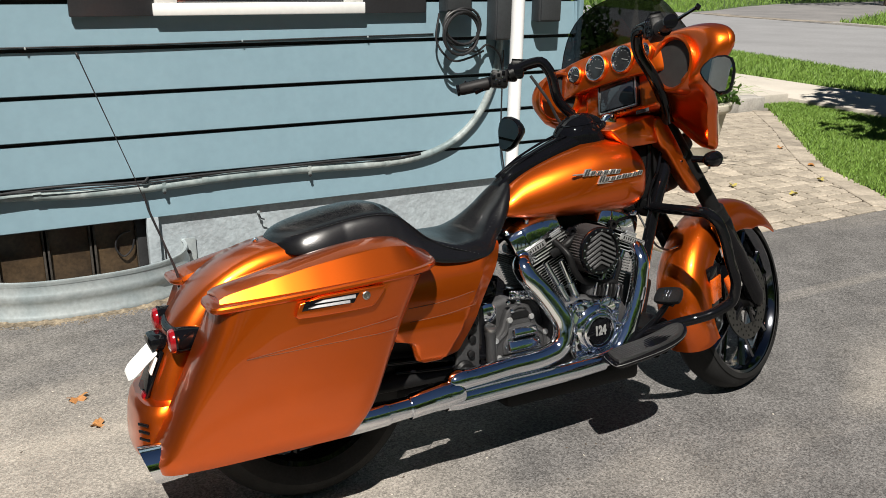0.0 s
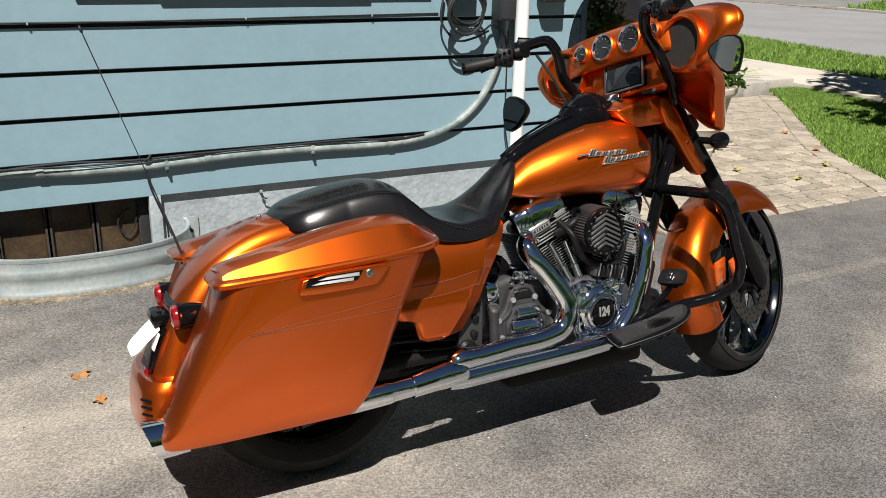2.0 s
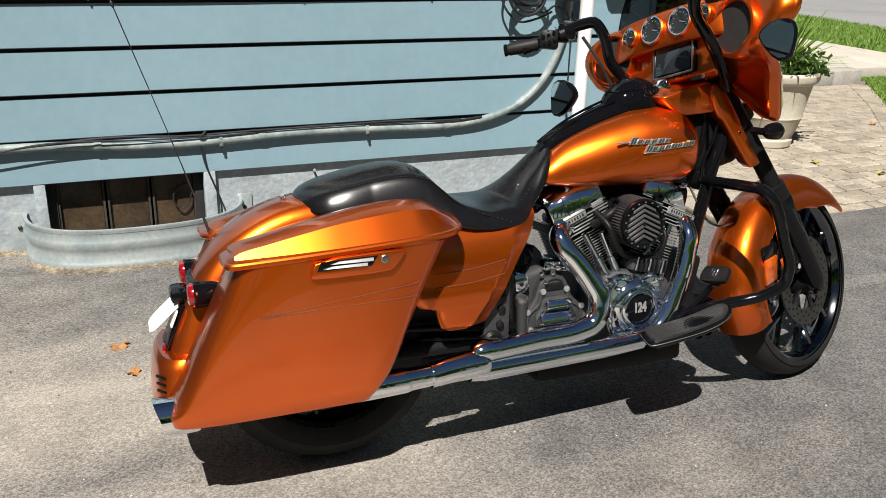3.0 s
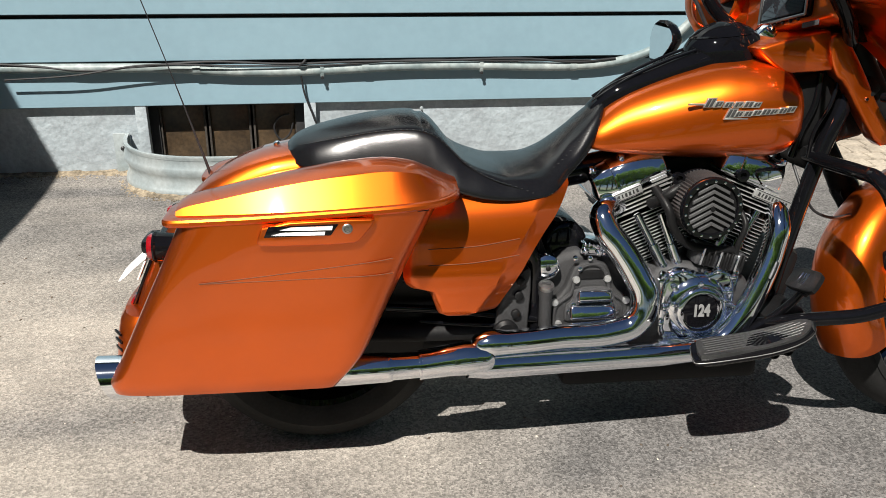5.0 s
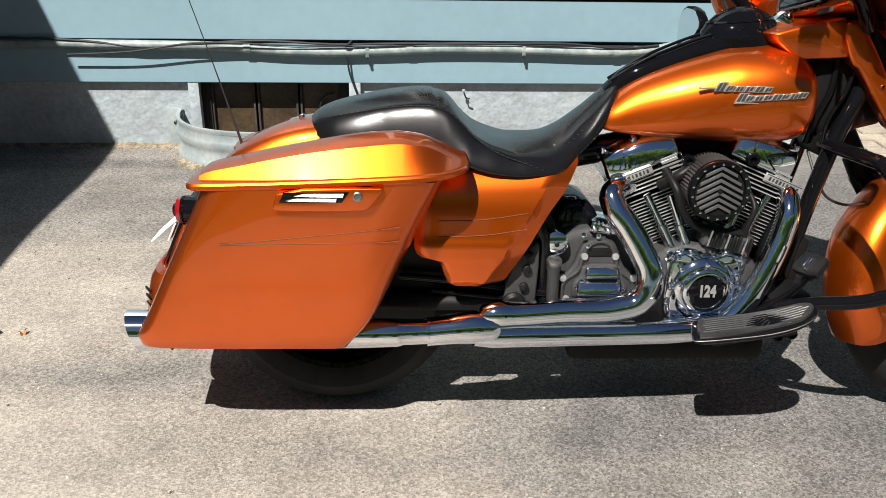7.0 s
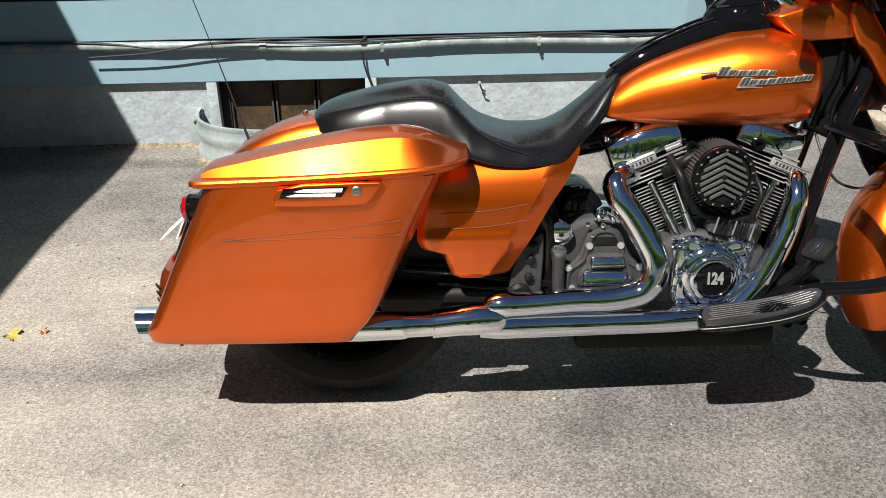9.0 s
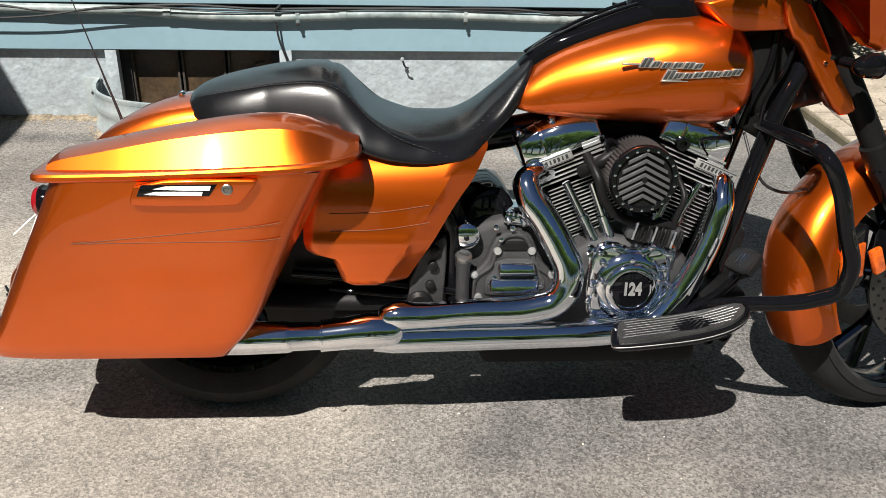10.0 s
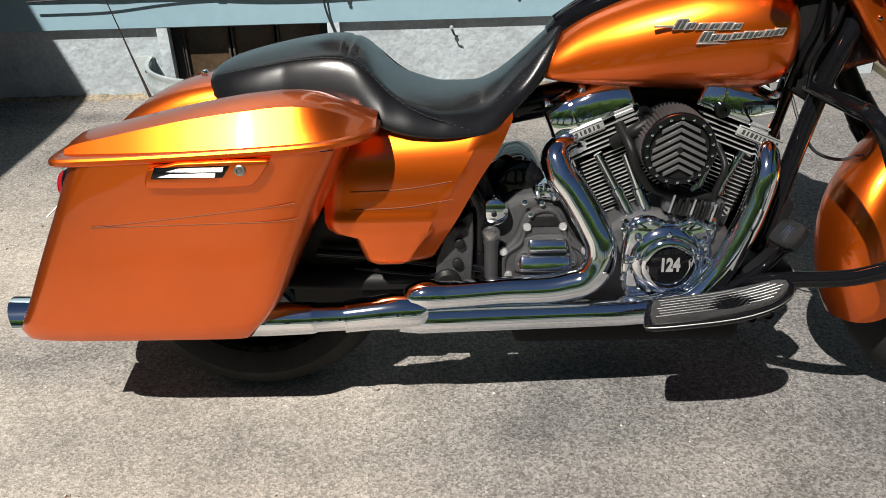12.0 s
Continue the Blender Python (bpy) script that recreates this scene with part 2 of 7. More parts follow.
BARK = mat("bark", (0.10, 0.075, 0.055), 0.9, 0, 0.3, 6, 60, 1.0, 30)
STONEWARE = mat("cast_stone", (0.50, 0.46, 0.38), 0.8, 0, 0.08, 6, 60, 0.3, 90)
PETAL = mat("red_flower", (0.45, 0.02, 0.03), 0.6, 0, 0.2, 20, 90)

STITCH = mat("grey_thread", (0.03, 0.03, 0.03), 0.7, 0, 0.1, 20, 90)
FILTER = mat("filter_gauze", (0.060, 0.053, 0.053), 0.55, 0.3, 0.2, 20, 300, 0.2, 900)
SPEAKER = mat("speaker_cloth", (0.012, 0.012, 0.012), 0.7, 0, 0.2, 40, 700, 0.4, 900)
SERVICE = mat("grey_service_box", (0.045, 0.05, 0.055), 0.5, 0.1, 0.12, 8, 80)


# ---- mesh helpers ----
def done(name, bm, material, parent=None, label="", sharp=38, smooth=True, normals=True):
    if normals:
        bmesh.ops.recalc_face_normals(bm, faces=bm.faces[:])
    me = bpy.data.meshes.new(name)
    bm.to_mesh(me)
    bm.free()
    if smooth:
        me.shade_smooth()
        me.set_sharp_from_angle(angle=radians(sharp))
    me.materials.append(material)
    ob = new(name, me)
    if parent is not None:
        ob.parent = parent
    if label:
        ob["label"] = label
    return ob


part = done


def thing(name, label, category, group="", kind=""):
    return tagged(new(name), label, category, group, kind)


def V(*a):
    return Vector(a)


def spline(points, n):
    """n + 1 points on a smooth curve through the given ones (any number of components)."""
    p = np.array(points, float)
    d = np.r_[0, np.cumsum(np.linalg.norm(np.diff(p[:, : min(3, p.shape[1])], axis=0), axis=1))]
    tang = np.gradient(p, d, axis=0)
    out = []
    for s in np.linspace(0, d[-1], n + 1):
        k = min(np.searchsorted(d, s, side="right") - 1, len(d) - 2)
        h = d[k + 1] - d[k]
        u = (s - d[k]) / h
        out.append(p[k] * (2 * u**3 - 3 * u**2 + 1) + tang[k] * h * (u**3 - 2 * u**2 + u)
                   + p[k + 1] * (3 * u**2 - 2 * u**3) + tang[k + 1] * h * (u**3 - u**2))
    return np.array(out)


def keyed(keys, n):
    """Rows (x, values...) made smooth in x: n + 1 rows at even steps of x, with no overshoot."""
    k = np.array(keys, float)
    x = np.linspace(k[0, 0], k[-1, 0], n + 1)
    cols = [x]
    for c in k.T[1:]:
        sl = np.diff(c) / np.diff(k[:, 0])
        m = np.zeros(len(c))
        for i in range(1, len(c) - 1):
            m[i] = 0 if sl[i - 1] * sl[i] <= 0 else 2 * sl[i - 1] * sl[i] / (sl[i - 1] + sl[i])
        m[0], m[-1] = sl[0], sl[-1]
        i = np.clip(np.searchsorted(k[:, 0], x, side="right") - 1, 0, len(c) - 2)
        h = (k[1:, 0] - k[:-1, 0])[i]
        u = (x - k[i, 0]) / h
        cols.append(c[i] * (2 * u**3 - 3 * u**2 + 1) + m[i] * h * (u**3 - 2 * u**2 + u) + c[i + 1] * (3 * u**2 - 2 * u**3) + m[i + 1] * h * (u**3 - u**2))
    return np.stack(cols, 1)


def soften(ring, rounds=2):
    """Corner cutting on a closed ring."""
    p = np.array(ring, float)
    for _ in range(rounds):
        q = np.roll(p, -1, 0)
        p = np.stack([0.75 * p + 0.25 * q, 0.25 * p + 0.75 * q], 1).reshape(-1, p.shape[1])
    return p


def loft(rings, bm=None, caps=True, closed=True):
    bm = bm or bmesh.new()
    vs = [[bm.verts.new(p) for p in ring] for ring in rings]
    n = len(vs[0])
    for a, b in zip(vs, vs[1:]):
        for i in range(n if closed else n - 1):
            j = (i + 1) % n
            bm.faces.new((a[i], a[j], b[j], b[i]))
    if caps and closed:
        bm.faces.new(vs[0])
        bm.faces.new(vs[-1])
    return bm


def tube(points, radius, segs=14, n=0, bm=None, flat=1.0):
    """A round tube along points; radius: a number or one for each point; n: steps of a smooth curve through them."""
    rad = [radius] * len(points) if np.isscalar(radius) else list(radius)
    rows = np.array([(*p, r) for p, r in zip(points, rad)], float)
    if n:
        rows = spline(rows, n)
    pts = [Vector(r[:3]) for r in rows]
    up, rings = None, []
    for i, p in enumerate(pts):
        d = (pts[min(i + 1, len(pts) - 1)] - pts[max(i - 1, 0)]).normalized()
        if up is None:
            up = d.orthogonal().normalized()
        up = (up - d * up.dot(d)).normalized()
        side = d.cross(up)
        r = rows[i][3]
        rings.append([p + up * (r * math.cos(a)) + side * (r * flat * math.sin(a)) for a in np.linspace(0, 2 * math.pi, segs, endpoint=False)])
    return loft(rings, bm)


def lathe(profile, centre, axis, segs=28, bm=None, hollow=False):
    """profile: (radius, along axis) pairs, turned about axis through centre. Ends with radius > 0 are closed."""
    axis = Vector(axis).normalized()
    u = axis.orthogonal().normalized()
    w = axis.cross(u)
    c = Vector(centre)
    rings = [[c + axis * h + (u * math.cos(a) + w * math.sin(a)) * max(r, 1e-4) for a in np.linspace(0, 2 * math.pi, segs, endpoint=False)] for r, h in profile]
    return loft(rings, bm, caps=not hollow)


def block(size, centre=(0, 0, 0), bevel=0.0, turn=(0, 0, 0), bm=None, segs=2):
    own = bmesh.new()
    bmesh.ops.create_cube(own, size=1.0)
    bmesh.ops.scale(own, vec=size, verts=own.verts)
    if bevel:
        bmesh.ops.bevel(own, geom=own.edges[:], offset=bevel, segments=segs, affect="EDGES", profile=0.5)
    bmesh.ops.transform(own, matrix=pose(*centre, *turn), verts=own.verts)
    return merge(bm, own)


def merge(bm, own):
    if bm is None:
        return own
    me = bpy.data.meshes.new("tmp")
    own.to_mesh(me)
    own.free()
    bm.from_mesh(me)
    bpy.data.meshes.remove(me)
    return bm


def prism(outline, y0, y1, bevel=0.0, bm=None, round_=0):
    """An outline in x, z, thick from y0 to y1, with softened rims."""
    o = soften(outline, round_) if round_ else np.array(outline, float)
    own = bmesh.new()
    a = [own.verts.new((x, y0, z)) for x, z in o]
    b = [own.verts.new((x, y1, z)) for x, z in o]
    own.faces.new(a)
    own.faces.new(b[::-1])
    n = len(o)
    for i in range(n):
        own.faces.new((a[i], b[i], b[(i + 1) % n], a[(i + 1) % n]))
    bmesh.ops.recalc_face_normals(own, faces=own.faces[:])
    if bevel:
        rim = [e for e in own.edges if abs(e.verts[0].co.y - e.verts[1].co.y) < 1e-6]
        bmesh.ops.bevel(own, geom=rim, offset=bevel, segments=3, affect="EDGES", profile=0.5)
    return merge(bm, own)


def moved(bm, m):
    bmesh.ops.transform(bm, matrix=m, verts=bm.verts)
    return bm

# ---- the motorcycle ----
HEADING, LEAN = -1.5, 8.0
bike = thing("motorcycle", "amber orange touring motorcycle with black seat, leaning on its stand", "motorcycle")
bike.matrix_world = pose(0, 0, 0, 0, 0, HEADING) @ pose(0, 0, 0, -LEAN, 0, 0)
STEER_FOOT, RAKE, STEER = V(1.78, 0, 0), 28.0, 20.0
AXIS = V(-math.sin(radians(RAKE)), 0, math.cos(radians(RAKE)))
TURNED = Matrix.Translation(STEER_FOOT) @ Matrix.Rotation(radians(STEER), 4, AXIS) @ Matrix.Translation(-STEER_FOOT)
REAR_AXLE, FRONT_AXLE = V(0.0, 0, 0.32), V(1.61, 0, 0.315)


def turned(name, bm, material, parent, label="", **k):
    return part(name, moved(bm, TURNED), material, parent, label, **k)


def carried(bm, push, grow=1.0):
    """Sets the head of the fork over: full shift at the top, none at the lower legs."""
    mid = V(1.07, -0.05, 1.12)
    for v in bm.verts:
        u = min(1.0, max(0.0, (v.co.z - 0.72) / 0.2))
        v.co = mid + (v.co - mid) * (1 + (grow - 1) * u) + push * u
    return bm


HEAD, CROWN = V(0.05, 0.06, -0.003), V(0.03, 0.075, 0.0)
LEFTWARD = V(-0.26, 0.966, 0.0)
NACELLE = [V(1.015, -0.10, 0.962), V(1.195, -0.10, 1.007), V(1.225, -0.10, 0.908), V(1.088, -0.10, 0.902)]


def crowned(name, bm, material, parent, label="", **k):
    return part(name, carried(moved(bm, TURNED), CROWN), material, parent, label, **k)


def wheel_ring(centre, radius, half, rim_r, segs=64):
    """Tyre and rim profiles, turned about y."""
    tyre = lathe([(rim_r, -half * 0.78), (rim_r + 0.02, -half * 0.95), (radius - 0.055, -half), (radius - 0.02, -half * 0.78), (radius - 0.004, -half * 0.4),
                  (radius, 0), (radius - 0.004, half * 0.4), (radius - 0.02, half * 0.78), (radius - 0.055, half), (rim_r + 0.02, half * 0.95), (rim_r, half * 0.78)], centre, (0, 1, 0), segs, hollow=True)
    return tyre


def rear_wheel():
    tyre = part("rear_wheel", wheel_ring(REAR_AXLE, 0.32, 0.09, 0.215), RUBBER, bike, "black rear tyre")
    rim = lathe([(0.218, -0.075), (0.205, -0.07), (0.195, -0.05), (0.19, 0), (0.195, 0.05), (0.205, 0.07), (0.218, 0.075)], REAR_AXLE, (0, 1, 0), 48, hollow=True)
    for k in range(7):
        a = 2 * math.pi * k / 7
        tube([REAR_AXLE + V(0.03 * math.cos(a), -0.02, 0.03 * math.sin(a)), REAR_AXLE + V(0.2 * math.cos(a), -0.03, 0.2 * math.sin(a))], [0.02, 0.012], 8, bm=rim)
    lathe([(0.05, -0.07), (0.055, -0.05), (0.055, 0.05), (0.05, 0.07)], REAR_AXLE, (0, 1, 0), 24, rim)
    part("rim", rim, BLACK, tyre)


def front_wheel():
    c = FRONT_AXLE
    tyre = turned("front_wheel", wheel_ring(c, 0.327, 0.067, 0.270, 80), RUBBER, bike, "black front tyre")
    rim = lathe([(0.276, -0.054), (0.272, -0.060), (0.262, -0.058), (0.252, -0.045), (0.244, -0.025), (0.242, 0), (0.244, 0.025), (0.252, 0.045), (0.262, 0.058), (0.272, 0.060), (0.276, 0.054)], c, (0, 1, 0), 64, hollow=True)
    turned("rim", rim, RIM, tyre, "gloss black cast rim")
    for k in range(7):
        a = 2 * math.pi * k / 7 + 0.2
        b = a + 0.34
        own = tube([c + V(0.035 * math.cos(a), -0.03, 0.035 * math.sin(a)), c + V(0.13 * math.cos(a + 0.1), -0.035, 0.13 * math.sin(a + 0.1)), c + V(0.248 * math.cos(a), -0.03, 0.248 * math.sin(a))], [0.02, 0.013, 0.015], 8, 6)
        tube([c + V(0.12 * math.cos(a + 0.1), -0.033, 0.12 * math.sin(a + 0.1)), c + V(0.248 * math.cos(b), -0.03, 0.248 * math.sin(b))], [0.011, 0.012], 8, bm=own)
        turned("spoke", own, RIM, tyre)
    for s in (-1, 1):
        y = s * 0.075
        disc = lathe([(0.098, y - 0.003), (0.15, y - 0.003), (0.15, y + 0.003), (0.098, y + 0.003), (0.098, y - 0.003)], c, (0, 1, 0), 56, hollow=True)
        d = turned("brake_disc", disc, DISC, tyre, "drilled steel brake disc")
        holes = bmesh.new()
        for ring, cnt in ((0.108, 22), (0.122, 22), (0.138, 22)):
            for k in range(cnt):
                a = 2 * math.pi * (k + ring * 30) / cnt
                lathe([(0.0042, -0.0012), (0.0042, 0.0012)], c + V(ring * math.cos(a), y + s * 0.003, ring * math.sin(a)), (0, 1, 0), 7, holes)
        turned("drill_hole", holes, SATIN, d)
        carrier = bmesh.new()
        for k in range(5):
            a = 2 * math.pi * k / 5
            block((0.085, 0.006, 0.022), c + V(0.068 * math.cos(a), y, 0.068 * math.sin(a)), 0.002, (0, -math.degrees(a), 0), carrier)
        turned("disc_carrier", carrier, BLACK, d)
    hub = lathe([(0.03, -0.11), (0.036, -0.105), (0.036, -0.08), (0.05, -0.06), (0.05, 0.06), (0.036, 0.08), (0.036, 0.105), (0.03, 0.11)], c, (0, 1, 0), 24)
    turned("hub", hub, SATIN, tyre)
    nut = lathe([(0.012, -0.128), (0.016, -0.126), (0.016, -0.11)], c, (0, 1, 0), 6)
    turned("axle_nut", nut, STEEL, tyre)


def saddlebag(s):
    """A stretched hard bag. s: -1 the bike's right, 1 its left."""
    keys = [(0.262, -0.441, 0.046, 0.150, 0.300), (0.275, -0.444, 0.054, 0.145, 0.312), (0.33, -0.417, 0.102, 0.145, 0.322), (0.45, -0.358, 0.165, 0.145, 0.334), (0.56, -0.303, 0.222, 0.145, 0.340), (0.648, -0.262, 0.272, 0.145, 0.342)]
    rings = []
    for z, xr, xf, yi, yo in keyed(keys, 16):
        lift = 0.05 * max(0, (z - 0.5) / 0.148)
        g = min(1.0, max(0.0, (z - 0.27) / 0.25))
        pts = [(xr + 0.004, yi), (xr, yi + 0.05), (xr + 0.001, yo - 0.070), (xr + 0.005, yo - 0.040), (xr + 0.018, yo - 0.018), (xr + 0.045, yo - 0.008), (xr + 0.10, yo - 0.002), (xr + 0.16, yo + 0.001),
               (xf - 0.05 - 0.11 * g, yo + 0.001), (xf - 0.022 - 0.063 * g, yo - 0.001), (xf - 0.006 - 0.024 * g, yo - 0.008 - 0.010 * g), (xf - 0.001 - 0.003 * g, yo - 0.035 - 0.035 * g), (xf, yi + 0.05), (xf - 0.004, yi)]
        rings.append([(x, s * y, z + lift * 0.6 * (x - xr)) for x, y in soften(pts, 2)])
    body = part("saddlebag", loft(rings), PAINT, bike, "amber hard saddlebag reaching low behind the wheel", sharp=50)
    # lid: a flat outer slope, a crisp crest, a gently crowned top, a square rear end and a lip that runs round it
    lid_keys = [(-0.266, 0.664, 0.006, 0.301, 0.291, 0.155), (-0.258, 0.669, 0.008, 0.303, 0.291, 0.152), (-0.18, 0.687, 0.010, 0.3175, 0.293, 0.15), (-0.1, 0.704, 0.012, 0.330, 0.296, 0.15), (-0.02, 0.7185, 0.014, 0.338, 0.297, 0.15), (0.08, 0.731, 0.018, 0.342, 0.296, 0.15),
                (0.16, 0.737, 0.016, 0.340, 0.291, 0.15), (0.205, 0.733, 0.014, 0.337, 0.284, 0.15), (0.24, 0.720, 0.012, 0.328, 0.272, 0.15), (0.27, 0.704, 0.010, 0.312, 0.256, 0.152), (0.295, 0.693, 0.008, 0.285, 0.238, 0.152), (0.312, 0.680, 0.003, 0.25, 0.21, 0.155)]
    rings = []
    for x, h, crown, yo, yc, yi in keyed(lid_keys, 44):
        z0 = 0.654 + 0.048 * (x + 0.27)
        h = max(h, z0 + 0.010)
        yc = yc + (yo - 0.66 * (h - z0) - yc) * min(1.0, max(0.0, (0.26 - x) / 0.08))
        a, b = np.array((yo, z0)), np.array((yc, h))
        slope = [tuple(a + (b - a) * u) for u in (0.0, 0.25, 0.5, 0.75, 0.97, 1.0)]
        top = [(yc - 0.004, h + crown * 0.10 + 0.0004), (yc - 0.018, h + crown * 0.42 + 0.001), (yc - 0.036, h + crown * 0.75 + 0.001), (yc - 0.065, h + crown + 0.001), (yi + 0.05, h + crown * 0.7), (yi + 0.012, h + crown * 0.2 - 0.004), (yi, h - 0.014)]
        rings.append([(x, s * y, z) for y, z in [(yi, z0)] + slope + top])
    bm = loft(rings)
    plan = soften([(-0.292, 0.165), (-0.294, 0.29), (-0.290, 0.324), (-0.268, 0.335), (-0.19, 0.342), (-0.1, 0.349), (0.1, 0.351), (0.2, 0.347), (0.265, 0.328), (0.305, 0.285), (0.318, 0.235), (0.316, 0.155), (-0.2, 0.152)], 2)
    def lip(inset, dz):
        return [(x * (1 - inset / 0.30), s * (0.25 + (y - 0.25) * (1 - inset / 0.10)), 0.640 + 0.048 * (x + 0.27) + dz) for x, y in plan]
    loft([lip(0.004, 0.0), lip(0.0, 0.004), lip(0.0, 0.0105), lip(0.003, 0.0145), lip(0.008, 0.0165)], bm)
    part("lid", bm, PAINT, body, sharp=24)
    gap = []
    for x, yo in ((-0.26, 0.318), (-0.24, 0.326), (-0.19, 0.333), (-0.1, 0.341), (0.1, 0.342), (0.2, 0.334), (0.24, 0.326)):
        gap.append((x, s * (yo - 0.0015), 0.6385 + 0.048 * (x + 0.27)))
    part("seal", tube(gap, 0.0025, 8, 20), SATIN, body)
    # latch: a boss with a black recess, two bright bars and a key lock
    if s < 0:
        out = [(-0.106, 0.612), (-0.090, 0.651), (0.118, 0.656), (0.131, 0.652), (0.101, 0.613), (0.085, 0.604), (-0.097, 0.603)]
        latch = part("latch", prism(out, -0.330, -0.3575, 0.004, round_=1), PAINT, body)
        part("recess", prism([(-0.090, 0.623), (-0.080, 0.645), (0.057, 0.647), (0.041, 0.624)], -0.3575, -0.359, 0.0006), BLACK, latch, "gloss black latch recess")
        for z0, xa, xb in ((0.6405, -0.058, 0.046), (0.6305, -0.075, 0.031)):
            bar = [(xa, z0 - 0.0022), (xa + 0.022, z0 + 0.0028), (xb, z0 + 0.0038), (xb - 0.002, z0 - 0.0038)]
            bm = prism(bar, -0.359, -0.3645, 0.0008)
            for v in bm.verts:
                if v.co.y < -0.3615:
                    v.co.y += 0.60 * (v.co.z - z0)
            part("trim_bar", bm, FIN_EDGE, latch, "bright latch bar")
        part("key_lock", lathe([(0.0105, 0.0), (0.0105, -0.003), (0.0085, -0.0045), (0.0065, -0.0045), (0.006, -0.002), (0.0035, -0.002), (0.003, -0.004), (0.001, -0.004)], (0.074, -0.3575, 0.637), (0, 1, 0), 18), STEEL, latch)
        zs, ys = [k[0] for k in keys], [k[4] for k in keys]
        for rise in (0.022, -0.007):
            line = [(x, 0.524 + (0.012 + rise) * ((x + 0.235) / 0.345) ** 1.1) for x in np.linspace(-0.225, 0.165, 26)]
            fronts = [k[2] for k in keys]
            pts = [(x, -(float(np.interp(z, zs, ys)) + 0.0011 - float(np.interp(x - np.interp(z, zs, fronts), [-0.2, -0.10, -0.075, -0.05, -0.035], [0.0, 0.0, 0.0035, 0.0095, 0.015]))), z) for x, z in line]
            part("pinstripe", tube(pts, 0.0011, 6), STRIPE, body)
    if s > 0:
        body.location = (0, 0.01, -0.03)
    return body


def rear_fender():
    path = spline([(0.14, 0.725), (0.0, 0.742), (-0.12, 0.724), (-0.23, 0.672), (-0.32, 0.585), (-0.385, 0.47), (-0.425, 0.36), (-0.44, 0.27)], 26)
    rings = []
    for i, (x, z) in enumerate(path):
        d = path[min(i + 1, len(path) - 1)] - path[max(i - 1, 0)]
        d = d / np.linalg.norm(d)
        nrm = np.array([-abs(d[1]), abs(d[0])])
        flare = 0.01 * max(0, 0.45 - z) / 0.2
        sect = [(-0.118 - flare, -0.13), (-0.118 - flare, -0.05), (-0.108, -0.02), (-0.075, -0.004), (0, 0.0), (0.075, -0.004), (0.108, -0.02), (0.118 + flare, -0.05), (0.118 + flare, -0.13)]
        off = 0.035 * min(1.0, max(0.0, (z - 0.3) / 0.4))
        outer = [(x + nrm[0] * r, y + off, z + nrm[1] * r) for y, r in sect]
        inner = [(x + nrm[0] * (r - 0.006), y * 0.95 + off, z + nrm[1] * (r - 0.006)) for y, r in sect[::-1]]
        rings.append(outer + inner)
    f = part("rear_fender", loft(rings), PAINT, bike, sharp=60)
    # filler panel between the bags, with three slots a side
    fas = []
    for z, x, w in keyed([(0.245, -0.460, 0.155), (0.258, -0.468, 0.162), (0.31, -0.464, 0.164), (0.375, -0.450, 0.157), (0.384, -0.442, 0.150)], 10):
        fas.append([(px, py, z) for px, py in soften([(x, -w + 0.055), (x + 0.035, -w), (x + 0.1, -w - 0.002), (x + 0.1, w + 0.002), (x + 0.035, w), (x, w - 0.055)], 2)])
    fascia = part("fascia", loft(fas), PAINT, bike)
    for s in (-1,):
        for k in range(3):
            part("vent_slot", block((0.005, 0.036, 0.0075), (-0.4465, s * 0.1345, 0.306 + 0.019 * k), 0.0015, (0, 0, -s * 32.5)), BLACK, fascia)
    return f


